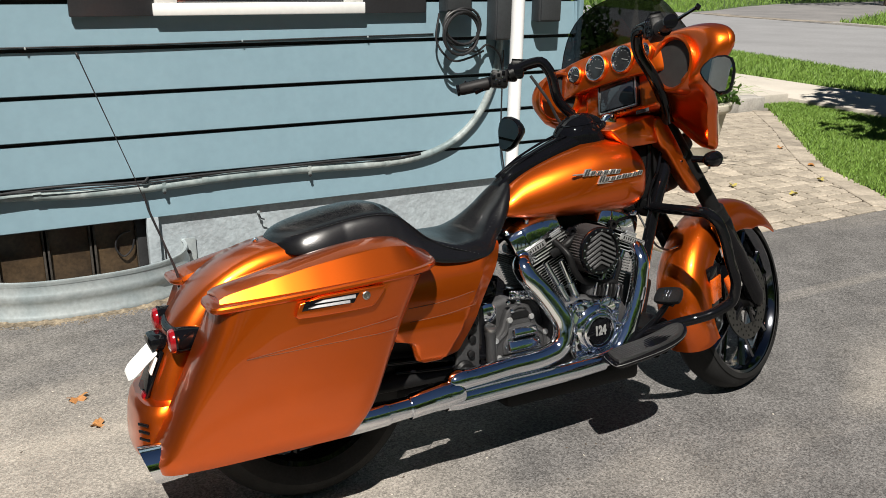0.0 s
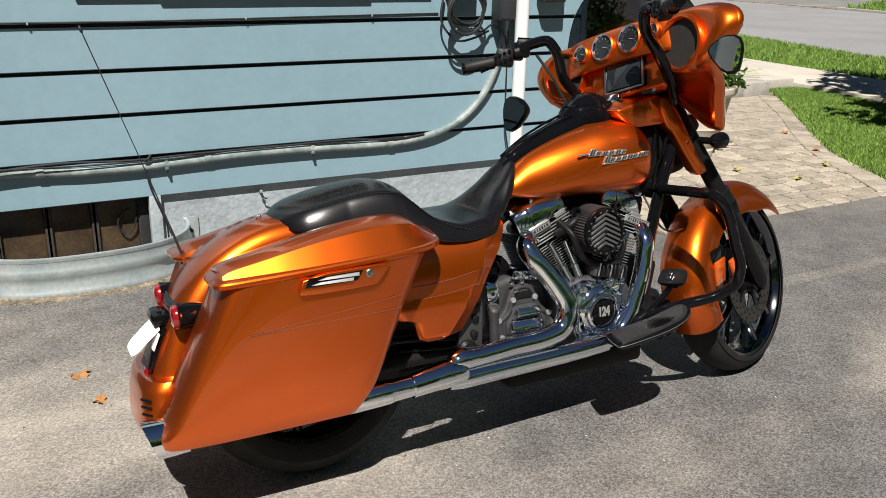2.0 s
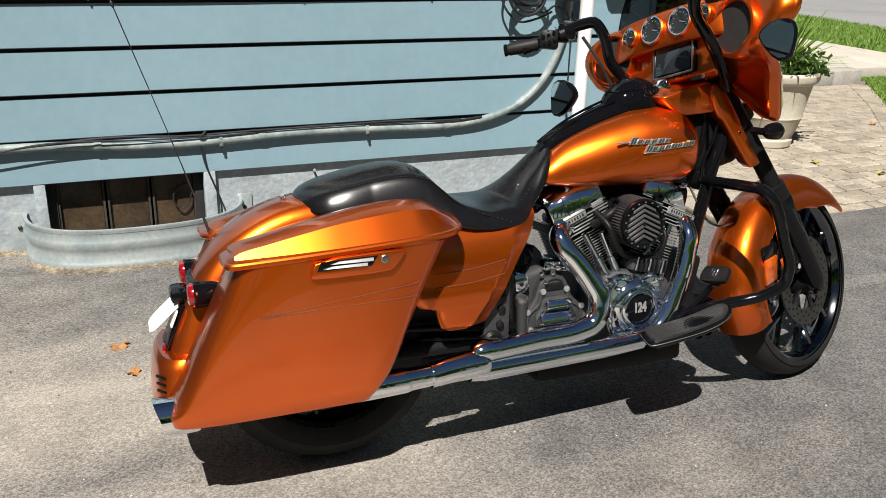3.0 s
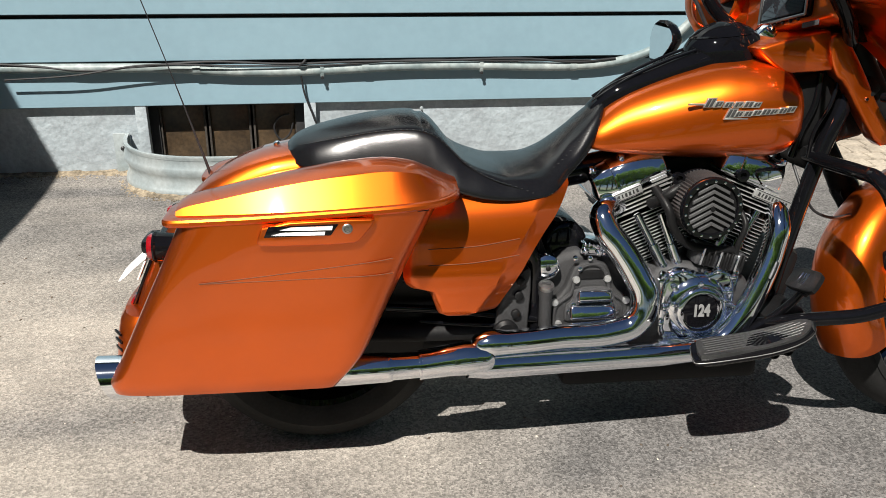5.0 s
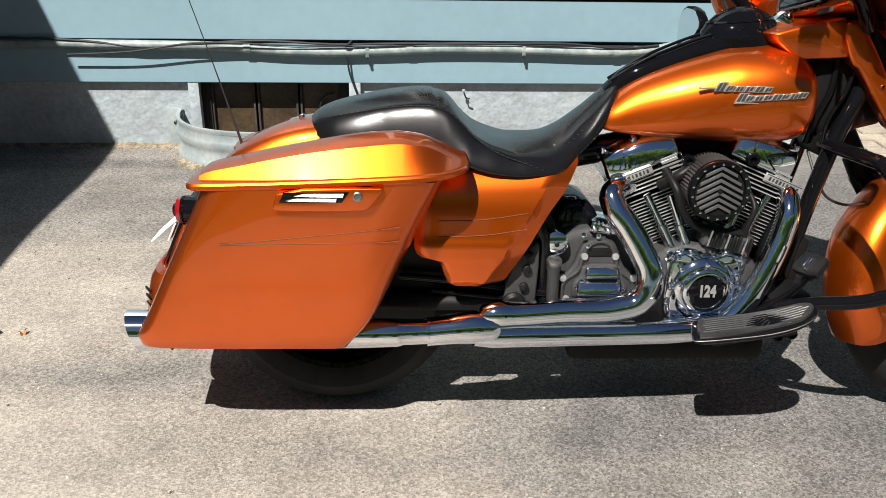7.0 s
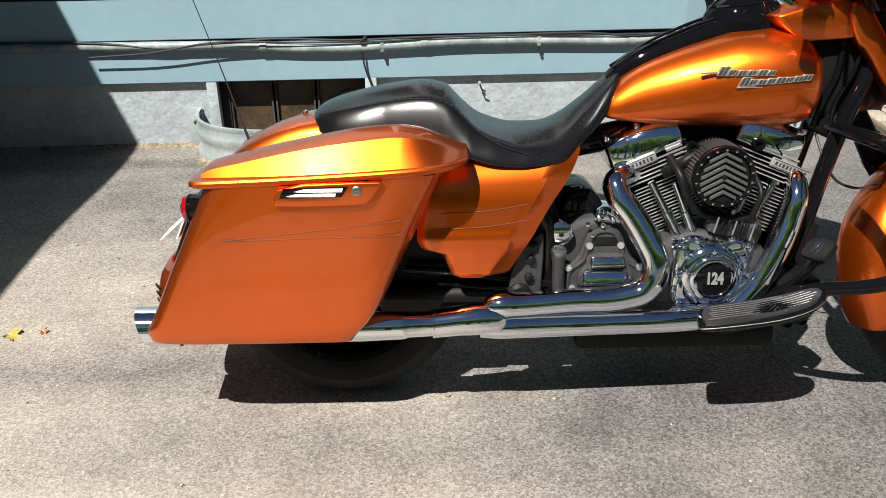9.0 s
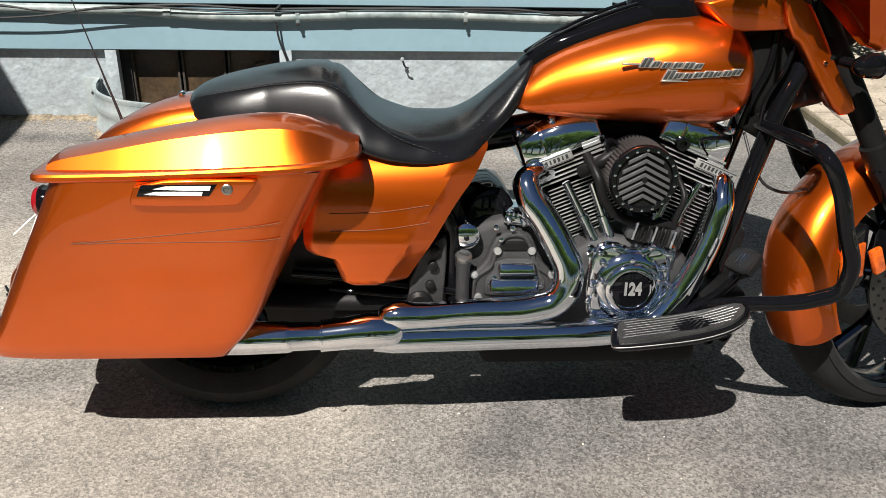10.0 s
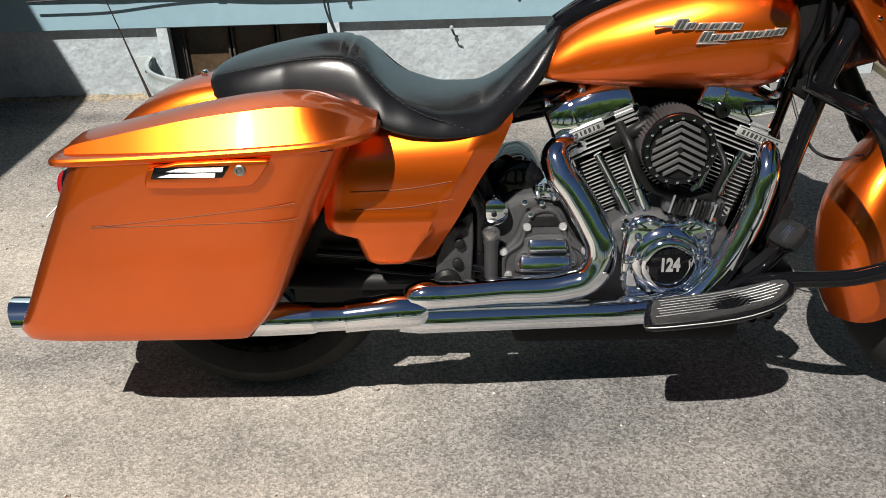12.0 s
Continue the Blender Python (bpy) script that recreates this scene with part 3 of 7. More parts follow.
def tail():
    part("signal_bar", tube([(-0.335, -0.13, 0.55), (-0.345, 0, 0.545), (-0.335, 0.13, 0.55)], 0.012, 10, 8), BLACK, bike)
    for s in (-1, 1):
        c = V(-0.335, s * 0.125, 0.540)
        shell = part("turn_signal", lathe([(0.006, 0.085), (0.018, 0.072), (0.029, 0.042), (0.033, 0.0), (0.033, -0.012)], c, (1, 0, 0), 24), BLACK, bike, "black bullet turn signal with red lens")
        part("lens", lathe([(0.031, -0.010), (0.031, -0.022), (0.027, -0.028), (0.016, -0.031), (0.002, -0.032)], c, (1, 0, 0), 24), RED, shell, "red lens")
        part("ring", lathe([(0.0335, -0.008), (0.035, -0.012), (0.0335, -0.016)], c, (1, 0, 0), 24), BLACK, shell)
    part("plate_lamp", block((0.05, 0.1, 0.035), (-0.375, 0, 0.515), 0.012), BLACK, bike)
    holder = part("plate_holder", block((0.008, 0.125, 0.13), (-0.398, 0, 0.438), 0.003, (0, 24, 0)), BLACK, bike)
    part("plate_frame", block((0.008, 0.05, 0.018), (-0.428, -0.03, 0.385), 0.002, (0, 24, 0)), RED, holder, "red reflector strip")
    # the pale flap lifted over the plate
    rings = []
    for k, (x, z) in enumerate(spline([(-0.385, 0.498), (-0.405, 0.482), (-0.432, 0.458), (-0.458, 0.436)], 12)):
        w = 0.060 - 0.022 * max(0.0, (k - 9) / 3) ** 2
        rings.append([(x, -w, z), (x, w, z + 0.003), (x - 0.001, w, z - 0.001), (x - 0.001, -w, z - 0.004)])
    part("plate_flap", loft(rings), WHITE, holder, "blank white plate bent upward")
    part("fold", block((0.004, 0.04, 0.045), (-0.398, -0.05, 0.466), 0.001, (0, 24, 0)), WHITE, holder)
    base = part("antenna", tube([(-0.256, 0.217, 0.565), (-0.264, 0.217, 0.61), (-0.298, 0.217, 0.73), (-0.462, 0.217, 1.25)], [0.0055, 0.0045, 0.0026, 0.0016], 8, 30), CABLE, bike, "thin black whip antenna")
    part("mount", lathe([(0.014, -0.02), (0.013, 0.005), (0.008, 0.02), (0.0055, 0.05)], (-0.253, 0.217, 0.556), (-0.3, 0, 0.95), 14), BLACK, base)
    part("tip", lathe([(0.002, -0.012), (0.004, -0.008), (0.004, 0.004), (0.001, 0.008)], (-0.462, 0.217, 1.25), (-0.3, 0, 0.95), 10), CABLE, base)


def seat():
    """Long seat: a crowned top panel over sloping flanks, joined along a stitched seam."""
    keys = [(-0.056, 0.742, 0.733, 0.723, 0.030, 0.045), (-0.049, 0.750, 0.739, 0.714, 0.056, 0.076), (-0.030, 0.763, 0.748, 0.705, 0.084, 0.112), (0.012, 0.778, 0.760, 0.699, 0.112, 0.141), (0.08, 0.794, 0.774, 0.694, 0.127, 0.157), (0.15, 0.807, 0.786, 0.690, 0.133, 0.163), (0.21, 0.814, 0.791, 0.686, 0.135, 0.166), (0.238, 0.8135, 0.790, 0.681, 0.136, 0.168), (0.247, 0.8065, 0.788, 0.679, 0.1365, 0.169), (0.258, 0.8075, 0.785, 0.676, 0.137, 0.170), (0.272, 0.801, 0.779, 0.672, 0.138, 0.173),
            (0.292, 0.781, 0.764, 0.664, 0.140, 0.178), (0.314, 0.753, 0.744, 0.657, 0.142, 0.184), (0.340, 0.726, 0.722, 0.650, 0.148, 0.189), (0.38, 0.708, 0.702, 0.641, 0.158, 0.193), (0.44, 0.697, 0.686, 0.636, 0.160, 0.192), (0.50, 0.705, 0.686, 0.638, 0.146, 0.184), (0.56, 0.731, 0.701, 0.650, 0.122, 0.166), (0.610, 0.774, 0.733, 0.672, 0.094, 0.130), (0.652, 0.822, 0.783, 0.712, 0.074, 0.096), (0.672, 0.838, 0.806, 0.745, 0.056, 0.072), (0.682, 0.834, 0.808, 0.765, 0.034, 0.046)]
    rings, seam = [], []
    for x, zt, zs, zb, ws, w in keyed(keys, 110):
        side = [(ws * 0.45, zt - (zt - zs) * 0.10), (ws * 0.8, zt - (zt - zs) * 0.52), (ws, zs), (ws * 0.5 + w * 0.5 + 0.004, zs * 0.5 + zb * 0.5 + 0.008), (w, zb + (zs - zb) * 0.18), (w * 0.985, zb + 0.003), (w * 0.86, zb)]
        ring = [(0.0, zt)] + side + [(0.0, zb)] + [(-y, z) for y, z in side[::-1]]
        lean = 0.30 * min(1.0, max(0.0, (x - 0.52) / 0.1))
        off = 0.028 * min(1.0, max(0.0, (0.32 - x) / 0.2))
        back = 0.008 * min(1.0, max(0.0, (x - 0.55) / 0.1))
        rings.append([(x - back + lean * (z - 0.77), y + off, z) for y, z in soften(ring, 2)])
        seam.append((x - back + lean * (zs - 0.77), ws, zs, off))
    st = part("seat", loft(rings), LEATHER, bike, "black two-up leather seat", sharp=70)
    run = [q for q in seam if -0.035 < q[0] < 0.305][::2] + [(0.345, 0.158, 0.716, 0.0), (0.39, 0.172, 0.690, 0.0), (0.45, 0.181, 0.669, 0.0), (0.495, 0.181, 0.652, 0.0)]
    horn = [q for q in seam if 0.54 < q[0] < 0.66][::2]
    for s in (-1, 1):
        for line, count in ((run, 84), (horn, 20)):
            part("piping", tube([(x, s * (y - 0.0035) + o, z - 0.0012) for x, y, z, o in line], 0.0022, 7, 60), LEATHER, st, "stitched side seam")
            for k, q in enumerate(spline([(x, s * (y - 0.0008) + o, z + 0.0012) for x, y, z, o in line], count)[1:-1]):
                if k % 2 == 0:
                    part("stitch", block((0.0042, 0.0010, 0.0010), q, 0), STITCH, st)
    cross = [(0.248, -0.135, 0.789), (0.248, -0.105, 0.7965), (0.247, -0.055, 0.8035), (0.247, 0.0, 0.806), (0.247, 0.055, 0.8035), (0.248, 0.105, 0.7965), (0.248, 0.135, 0.789)]
    part("cross_seam", tube([(x, y + 0.011, z - 0.001) for x, y, z in cross], 0.0022, 7, 24), LEATHER, st)
    part("seat_bolt", lathe([(0.008, 0), (0.008, 0.006), (0.004, 0.009)], (-0.082, 0.045, 0.733), (-0.5, 0, 0.86), 12), CHROME, st)


def tank():
    keys = [(0.614, 0.750, 0.744, 0.012), (0.628, 0.762, 0.736, 0.040), (0.655, 0.786, 0.725, 0.080), (0.72, 0.836, 0.713, 0.096), (0.80, 0.873, 0.706, 0.118), (0.88, 0.901, 0.701, 0.135), (0.97, 0.924, 0.697, 0.149), (1.05, 0.928, 0.697, 0.156), (1.105, 0.914, 0.706, 0.149), (1.134, 0.888, 0.732, 0.128), (1.148, 0.856, 0.762, 0.09), (1.154, 0.83, 0.79, 0.04)]
    rings = []
    for x, zt, zb, w in keyed(keys, 44):
        ring = []
        for a in np.linspace(0, 2 * math.pi, 36, endpoint=False):
            c, sn = math.cos(a), math.sin(a)
            y = w * math.copysign(abs(c) ** (0.95 if sn >= 0 else 0.8), c)
            mid = zb + (zt - zb) * float(np.interp(x, [0.62, 0.76, 1.0], [0.24, 0.33, 0.50]))
            z = mid + (zt + 0.012 - mid) * abs(sn) ** 0.84 if sn >= 0 else mid - (mid - zb) * abs(sn) ** 0.60
            ring.append((x, y, z))
        rings.append(ring)
    tk = part("fuel_tank", loft(rings), PAINT, bike, "teardrop amber fuel tank", sharp=60)
    rings = []
    for x, z, w, h in keyed([(0.655, 0.802, 0.036, 0.014), (0.70, 0.838, 0.046, 0.020), (0.80, 0.880, 0.058, 0.024), (0.90, 0.916, 0.068, 0.028), (0.98, 0.936, 0.074, 0.030), (1.05, 0.928, 0.07, 0.026), (1.085, 0.908, 0.058, 0.014)], 24):
        w, z = w * 0.74, z + 0.013
        rings.append([(x, y, zz) for y, zz in soften([(-w, z - 0.045), (-w, z - 0.004), (-w * 0.72, z + h * 0.6), (0, z + h * 0.85), (w * 0.72, z + h * 0.6), (w, z - 0.004), (w, z - 0.045)], 2)])
    con = part("console", loft(rings), BLACK, tk, "gloss black tank console", sharp=60)
    dome = moved(lathe([(0.082, -0.03), (0.080, -0.006), (0.074, 0.012), (0.063, 0.030), (0.048, 0.045), (0.030, 0.056), (0.014, 0.061), (0.001, 0.062)], (0, 0, 0), (-0.12, 0, 1), 36), pose(0.985, 0.01, 0.955) @ Matrix.Diagonal((1.28, 0.90, 1, 1)))
    part("console_dome", dome, BLACK, con)
    part("dome_ring", moved(lathe([(0.062, 0.027), (0.0655, 0.0295), (0.060, 0.033)], (0, 0, 0), (-0.12, 0, 1), 36, hollow=True), pose(0.985, 0.01, 0.955) @ Matrix.Diagonal((1.28, 0.90, 1, 1))), BLACK, con)
    for k in (-1, 1):
        part("console_ridge", tube([(0.67, k * 0.018, 0.841), (0.75, k * 0.022, 0.891), (0.84, k * 0.026, 0.931), (0.90, k * 0.029, 0.952)], 0.004, 8, 16), BLACK, con)
    # badge: plain slanted strokes in silver on both flanks
    for s in (-1, 1):
        def plate(x0, x1, z0, z1, lean, y, ink=BADGE):
            part("badge_stroke", prism([(x0, z0), (x1, z0), (x1 + lean, z1), (x0 + lean, z1)], s * (y - 0.004), s * (y + 0.004), 0.0006), ink, tk, "silver-rimmed dark badge stroke")
        def wide(x):
            return float(np.interp(x, [0.80, 0.88, 0.97, 1.05, 1.105], [0.117, 0.134, 0.148, 0.154, 0.148])) + 0.0005
        lines = ((0.886, 0.834, 6, 0.0215, 0.0, 0.0), (0.934, 0.811, 8, 0.0198, 0.0016, 0.0020))
        for x0, z0, count, step, climb, out in lines:
            for k in range(count):
                x, z = x0 + step * k, z0 + climb * k
                tall = 0.021 if k == 0 else (0.0135, 0.0145, 0.013)[k % 3]
                y = wide(x) + out
                wid = (0.0185, 0.0150, 0.0165, 0.0172)[k % 4]
                lean = 0.5 * tall
                plate(x - 0.002, x + wid + 0.001, z, z + tall, lean, y)
                plate(x + 0.0006, x + wid * 0.40, z + 0.0018, z + tall - 0.0018, lean * 0.8, y + 0.0012, WRINKLE)
                plate(x + wid * 0.56, x + wid - 0.0012, z + 0.0018 + 0.002 * (k % 2), z + tall - 0.0018, lean * 0.8, y + 0.0012, WRINKLE)
        plate(0.850, 0.888, 0.8385, 0.8425, 0.001, wide(0.87) + 0.0005)
        plate(0.930, 1.0, 0.8075, 0.8105, 0.002, wide(0.96))


def side_cover(s):
    """Shell with an upward-facing shoulder, a soft crease and a bevelled front strip."""
    rows = keyed([(0.376, 0.288, 0.398, 0.196), (0.384, 0.275, 0.410, 0.204), (0.41, 0.265, 0.426, 0.210), (0.44, 0.252, 0.444, 0.216), (0.455, 0.205, 0.453, 0.218), (0.48, 0.195, 0.468, 0.219), (0.50, 0.195, 0.480, 0.214), (0.56, 0.198, 0.515, 0.208),
                  (0.61, 0.200, 0.551, 0.195), (0.64, 0.203, 0.571, 0.178), (0.655, 0.206, 0.579, 0.165), (0.662, 0.22, 0.578, 0.156)], 34)
    rings = []
    for z, xr, xf, y in rows:
        outer, inner = [], []
        for u in np.linspace(0, 1, 26):
            x = xr + (xf - xr) * u
            strip = max(0.0, (x - (xf - 0.050)) / 0.050)
            yy = y - 0.004 * min(1, strip * 6) - 0.022 * strip - 0.012 * max(0.0, 0.06 - u) / 0.06
            zz = z + (0.016 * u * u - 0.016 * u * (1 - u)) * max(0.0, (z - 0.6) / 0.06)
            outer.append((x, s * yy, zz))
            inner.append((x, s * (yy - 0.012), zz))
        rings.append(outer + inner[::-1])
    c = part("side_cover", loft(rings), PAINT, bike, "amber side cover", sharp=30)
    for z in (0.545, 0.508):
        y = float(np.interp(z, rows[:, 0], rows[:, 3])) + 0.0005
        part("pinstripe", tube([(0.25, s * y, z - 0.004), (0.36, s * y, z), (0.455, s * (y - 0.002), z + 0.014)], 0.0011, 6, 8), STRIPE, c)


def fins(parent, base, axis, count, step, half_x, half_y):
    """A stack of cooling fins across an axis in the x, z plane, each a black plate with a bright machined rim."""
    ax = Vector(axis).normalized()
    ang = math.degrees(math.atan2(ax.x, ax.z))
    for k in range(count):
        grow = 1.0 if k > 1 else 0.93
        c = Vector(base) + ax * (step * k)
        part("fin", block((2 * half_x * grow, 2 * half_y * grow, 0.0036), c, 0.0012, (0, ang, 0), segs=1), SATIN, parent)
        rim = block((2 * half_x * grow * 0.9, 0.003, 0.0022), c + V(0, -half_y * grow - 0.0004, 0), 0, (0, ang, 0))
        part("fin_edge", rim, FIN_EDGE, parent, "machined fin edge")


def engine():
    case = part("crankcase", prism([(0.74, 0.20), (0.73, 0.36), (0.79, 0.45), (0.90, 0.47), (1.02, 0.44), (1.07, 0.36), (1.05, 0.22)], -0.145, 0.16, 0.02, round_=1), WRINKLE, bike, "black engine crankcase")
    crank = V(0.905, 0, 0.30)
    for sgn, tilt in ((-1, -22.5), (1, 22.5)):
        ax = V(math.sin(radians(tilt)), 0, math.cos(radians(tilt)))
        y0 = -0.012 * sgn
        base = crank + ax * 0.165 + V(0, y0, 0)
        cyl = part("cylinder", tube([base, base + ax * 0.2], 0.062, 28), SATIN, bike, "black finned cylinder with machined edges")
        fins(cyl, base + ax * 0.012, ax, 15, 0.0088, 0.078, 0.094)
        head = base + ax * 0.148
        for k in range(5):
            c = head + ax * (0.010 * k + 0.006)
            part("head_fin", block((0.176 + 0.004 * (k > 1), 0.205, 0.005), c, 0.0015, (0, tilt, 0), segs=1), SATIN, cyl)
            part("fin_edge", block((0.165, 0.003, 0.0028), c + V(0, -0.1035, 0), 0, (0, tilt, 0)), FIN_EDGE, cyl, "machined fin edge")
        # name strip on the head
        q = head + ax * (0.048 - 0.006 * sgn) + V(0, -0.1085, 0) + sgn * V(ax.z, 0, -ax.x) * 0.046
        nm = part("head_badge", block((0.102, 0.008, 0.023), q, 0.003, (0, tilt, 0)), FIN_EDGE, cyl, "bright head strip")
        for dz in (-1, 1):
            part("rim_line", block((0.096, 0.002, 0.0016), q + ax * (0.0088 * dz) + V(0, -0.0038, 0), 0.0, (0, tilt, 0)), WRINKLE, nm)
        for k in range(9):
            part("stroke", block((0.0055 - 0.002 * (k % 3 == 1), 0.002, 0.0095), q + V(ax.z, 0, -ax.x) * (0.0094 * (k - 4)) + V(0, -0.0038, 0), 0, (0, tilt + 6 * (k % 2), 0)), WRINKLE, nm)
        # chunky rocker box with three ribs and side bolts
        along = V(ax.z, 0, -ax.x)
        long = 0.88 if sgn > 0 else 1.0
        rb = head + ax * 0.062 - along * (0.022 if sgn > 0 else 0.010)
        flank = soften([(-0.104, 0.000), (-0.105, 0.008), (-0.1035, 0.020), (-0.099, 0.040), (-0.092, 0.055), (-0.078, 0.066), (-0.050, 0.072), (0.050, 0.072), (0.078, 0.066), (0.092, 0.055), (0.099, 0.040), (0.1035, 0.020), (0.105, 0.008), (0.104, 0.000)], 1)
        shell = [[rb + along * dx + V(0, y * k, 0) + ax * (0.004 + (z - 0.004) * k) for y, z in flank] for dx, k in ((-0.092 * long, 0.86), (-0.090 * long, 0.94), (-0.084 * long, 1.0), (0.084 * long, 1.0), (0.090 * long, 0.94), (0.092 * long, 0.86))]
        low = part("rocker_box", loft(shell), CHROME, bike, "chrome rocker box", sharp=50)
        part("base_flange", block((0.188 * long, 0.206, 0.010), rb + ax * 0.0, 0.003, (0, tilt, 0)), CHROME, low)
        ridge = [[rb + along * (-0.034 + dx) + V(0, y * k, 0) + ax * (0.004 + (z - 0.004) * k) for y, z in flank] for dx, k in ((-0.0045, 0.985), (-0.003, 1.018), (0.003, 1.018), (0.0045, 0.985))]
        part("rib", loft(ridge), CHROME, low, sharp=50)
        for dx in (-0.078, 0.0, 0.072):
            part("bolt", lathe([(0.0085, -0.004), (0.0085, 0.006), (0.005, 0.009)], rb + ax * 0.070 + along * dx + V(0, -0.072, 0), (0, -0.4, 0.9), 12), CHROME, low)
        for k in range(4):
            part("slot", block((0.040, 0.003, 0.0045), rb - ax * 0.006 + along * (0.062 - 0.001 * k) + ax * (-0.009 * (k - 1)) + V(0, -0.105, 0), 0, (0, tilt, 0)), FIN_EDGE, low)
        # pushrod tubes
        for dx in (-0.022, 0.022):
            a = crank + V(sgn * 0.052 + dx * 0.8, -0.125, 0.135)
            b = head + V(dx * 1.3, -0.112 - y0, -0.008)
            rod = part("pushrod_tube", tube([a, a + (b - a) * 0.45, a + (b - a) * 0.46, b], [0.0125, 0.0125, 0.0095, 0.0095], 14), CHROME, bike)
            part("collar", tube([a + (b - a) * 0.42, a + (b - a) * 0.50], 0.0145, 14), CHROME, rod)
        lb = crank + V(sgn * 0.055, -0.122, 0.125)
        lifter = part("lifter_block", block((0.088, 0.075, 0.034), lb, 0.008, (0, tilt * 0.6, 0)), CHROME, bike, "chrome lifter block")
        for dx in (-0.036, 0.036):
            part("bolt", lathe([(0.009, 0), (0.009, 0.012), (0.005, 0.016)], lb + V(dx, -0.03, 0.012), (0, -0.6, 0.8), 12), CHROME, lifter)
    # cam cover
    cov = [(0.812, 0.280), (0.806, 0.36), (0.816, 0.445), (0.86, 0.462), (0.91, 0.440), (0.955, 0.458), (0.992, 0.435), (1.0, 0.36), (0.975, 0.285), (0.94, 0.262), (0.85, 0.262)]
    cam_cover = part("cam_cover", prism(cov, -0.135, -0.166, 0.012, round_=1), CHROME, bike, "chrome cam cover")
    c = V(0.904, -0.166, 0.357)
    part("cover_step", lathe([(0.082, 0.002), (0.080, -0.002), (0.071, -0.0075), (0.066, -0.0115), (0.060, -0.0125)], c, (0, 1, 0), 48), CHROME, cam_cover)
    dome = part("timer_cover", lathe([(0.060, 0.0), (0.060, -0.016), (0.0565, -0.021), (0.049, -0.0235), (0.0455, -0.0235), (0.044, -0.0175)], c, (0, 1, 0), 48), CHROME, cam_cover)
    for k in range(5):
        a = radians(20 + 72 * k)
        part("bolt", lathe([(0.0062, 0), (0.0062, -0.006), (0.003, -0.0085)], c + V(0.0675 * math.cos(a), -0.0125, 0.0675 * math.sin(a)), (0, 1, 0), 12), CHROME, cam_cover)
    part("disc", lathe([(0.0445, -0.012), (0.0445, -0.0165), (0.042, -0.0175), (0.001, -0.018)], c, (0, 1, 0), 40), BLACK, dome, "gloss black disc")
    txt = bpy.data.curves.new("number", "FONT")
    txt.body, txt.size, txt.extrude, txt.align_x, txt.align_y, txt.offset = "124", 0.036, 0.0012, "CENTER", "CENTER", 0.0016
    txt.materials.append(NUMBER)
    num = new("number", txt)
    num.parent, num.matrix_local = dome, Matrix.Translation(c + V(0.002, -0.0188, 0.0)) @ pose(0, 0, 0, 90, 0, 0) @ Matrix.Diagonal((0.80, 1.12, 1, 1))
    num["label"] = "silver number 124"
    for x, z in ((0.824, 0.29), (0.818, 0.365), (0.83, 0.44), (0.985, 0.435), (0.993, 0.36), (0.968, 0.29), (0.9, 0.272), (0.862, 0.452), (0.945, 0.452), (0.84, 0.415), (0.978, 0.40), (0.812, 0.325)):
        part("bolt", lathe([(0.0085, 0), (0.0085, -0.008), (0.006, -0.012), (0.002, -0.0135)], (x, -0.166, z), (0, 1, 0), 10), CHROME, cam_cover)
    part("rib", prism([(0.818, 0.295), (0.820, 0.355), (0.832, 0.352), (0.846, 0.308), (0.842, 0.288)], -0.166, -0.174, 0.003, round_=1), CHROME, cam_cover)
    # ignition module and its finned bracket between the cylinders
    mod = part("finned_module", block((0.125, 0.06, 0.05), (0.955, -0.125, 0.475), 0.008, (0, 14, 0)), WRINKLE, bike)
    for k in range(8):
        part("fin", block((0.006, 0.016, 0.042), (0.905 + 0.0145 * k, -0.158, 0.487 - 0.0035 * k), 0.001, (0, 14, 0), segs=1), CHROME if k % 3 == 0 else SATIN, mod)
    # air cleaner
    ac = V(0.903, -0.094, 0.611)
    back = part("air_cleaner", lathe([(0.064, 0.0), (0.074, -0.004), (0.074, -0.012), (0.069, -0.014)], ac, (0, 1, 0), 48), BLACK, bike, "round black air cleaner with chevron face")
    n = 110
    rings = []
    for h in (-0.012, -0.092):
        rings.append([ac + V((0.0745 if k % 2 else 0.0685) * math.cos(2 * math.pi * k / n), h, (0.0745 if k % 2 else 0.0685) * math.sin(2 * math.pi * k / n)) for k in range(n)])
    part("pleated_filter", loft(rings), FILTER, back, "grey pleated filter", smooth=False)
    rim = lathe([(0.068, -0.088), (0.0728, -0.09), (0.0728, -0.102), (0.070, -0.106), (0.061, -0.106), (0.0585, -0.102), (0.0585, -0.096)], ac, (0, 1, 0), 56)
    face = part("face_plate", rim, BLACK, back)
    part("face_back", lathe([(0.060, -0.094), (0.060, -0.099), (0.001, -0.099)], ac, (0, 1, 0), 40), SATIN, face)
    for k in range(9):
        for s in (-1, 1):
            z0 = 0.060 - 0.0150 * k
            w = math.sqrt(max(0.0, 0.0575**2 - min(0.0574, abs(z0 - 0.018)) ** 2)) * 0.95
            if w > 0.012 and z0 - 0.52 * w > -0.058:
                bm = prism([(0, z0), (s * w, z0 - 0.52 * w), (s * w, z0 - 0.52 * w - 0.0078), (0, z0 - 0.0078)], -0.099, -0.1055, 0.001)
                part("chevron", moved(bm, Matrix.Translation((ac.x, ac.y, ac.z))), WRINKLE_LIT, face, "dark ribbed chevron")
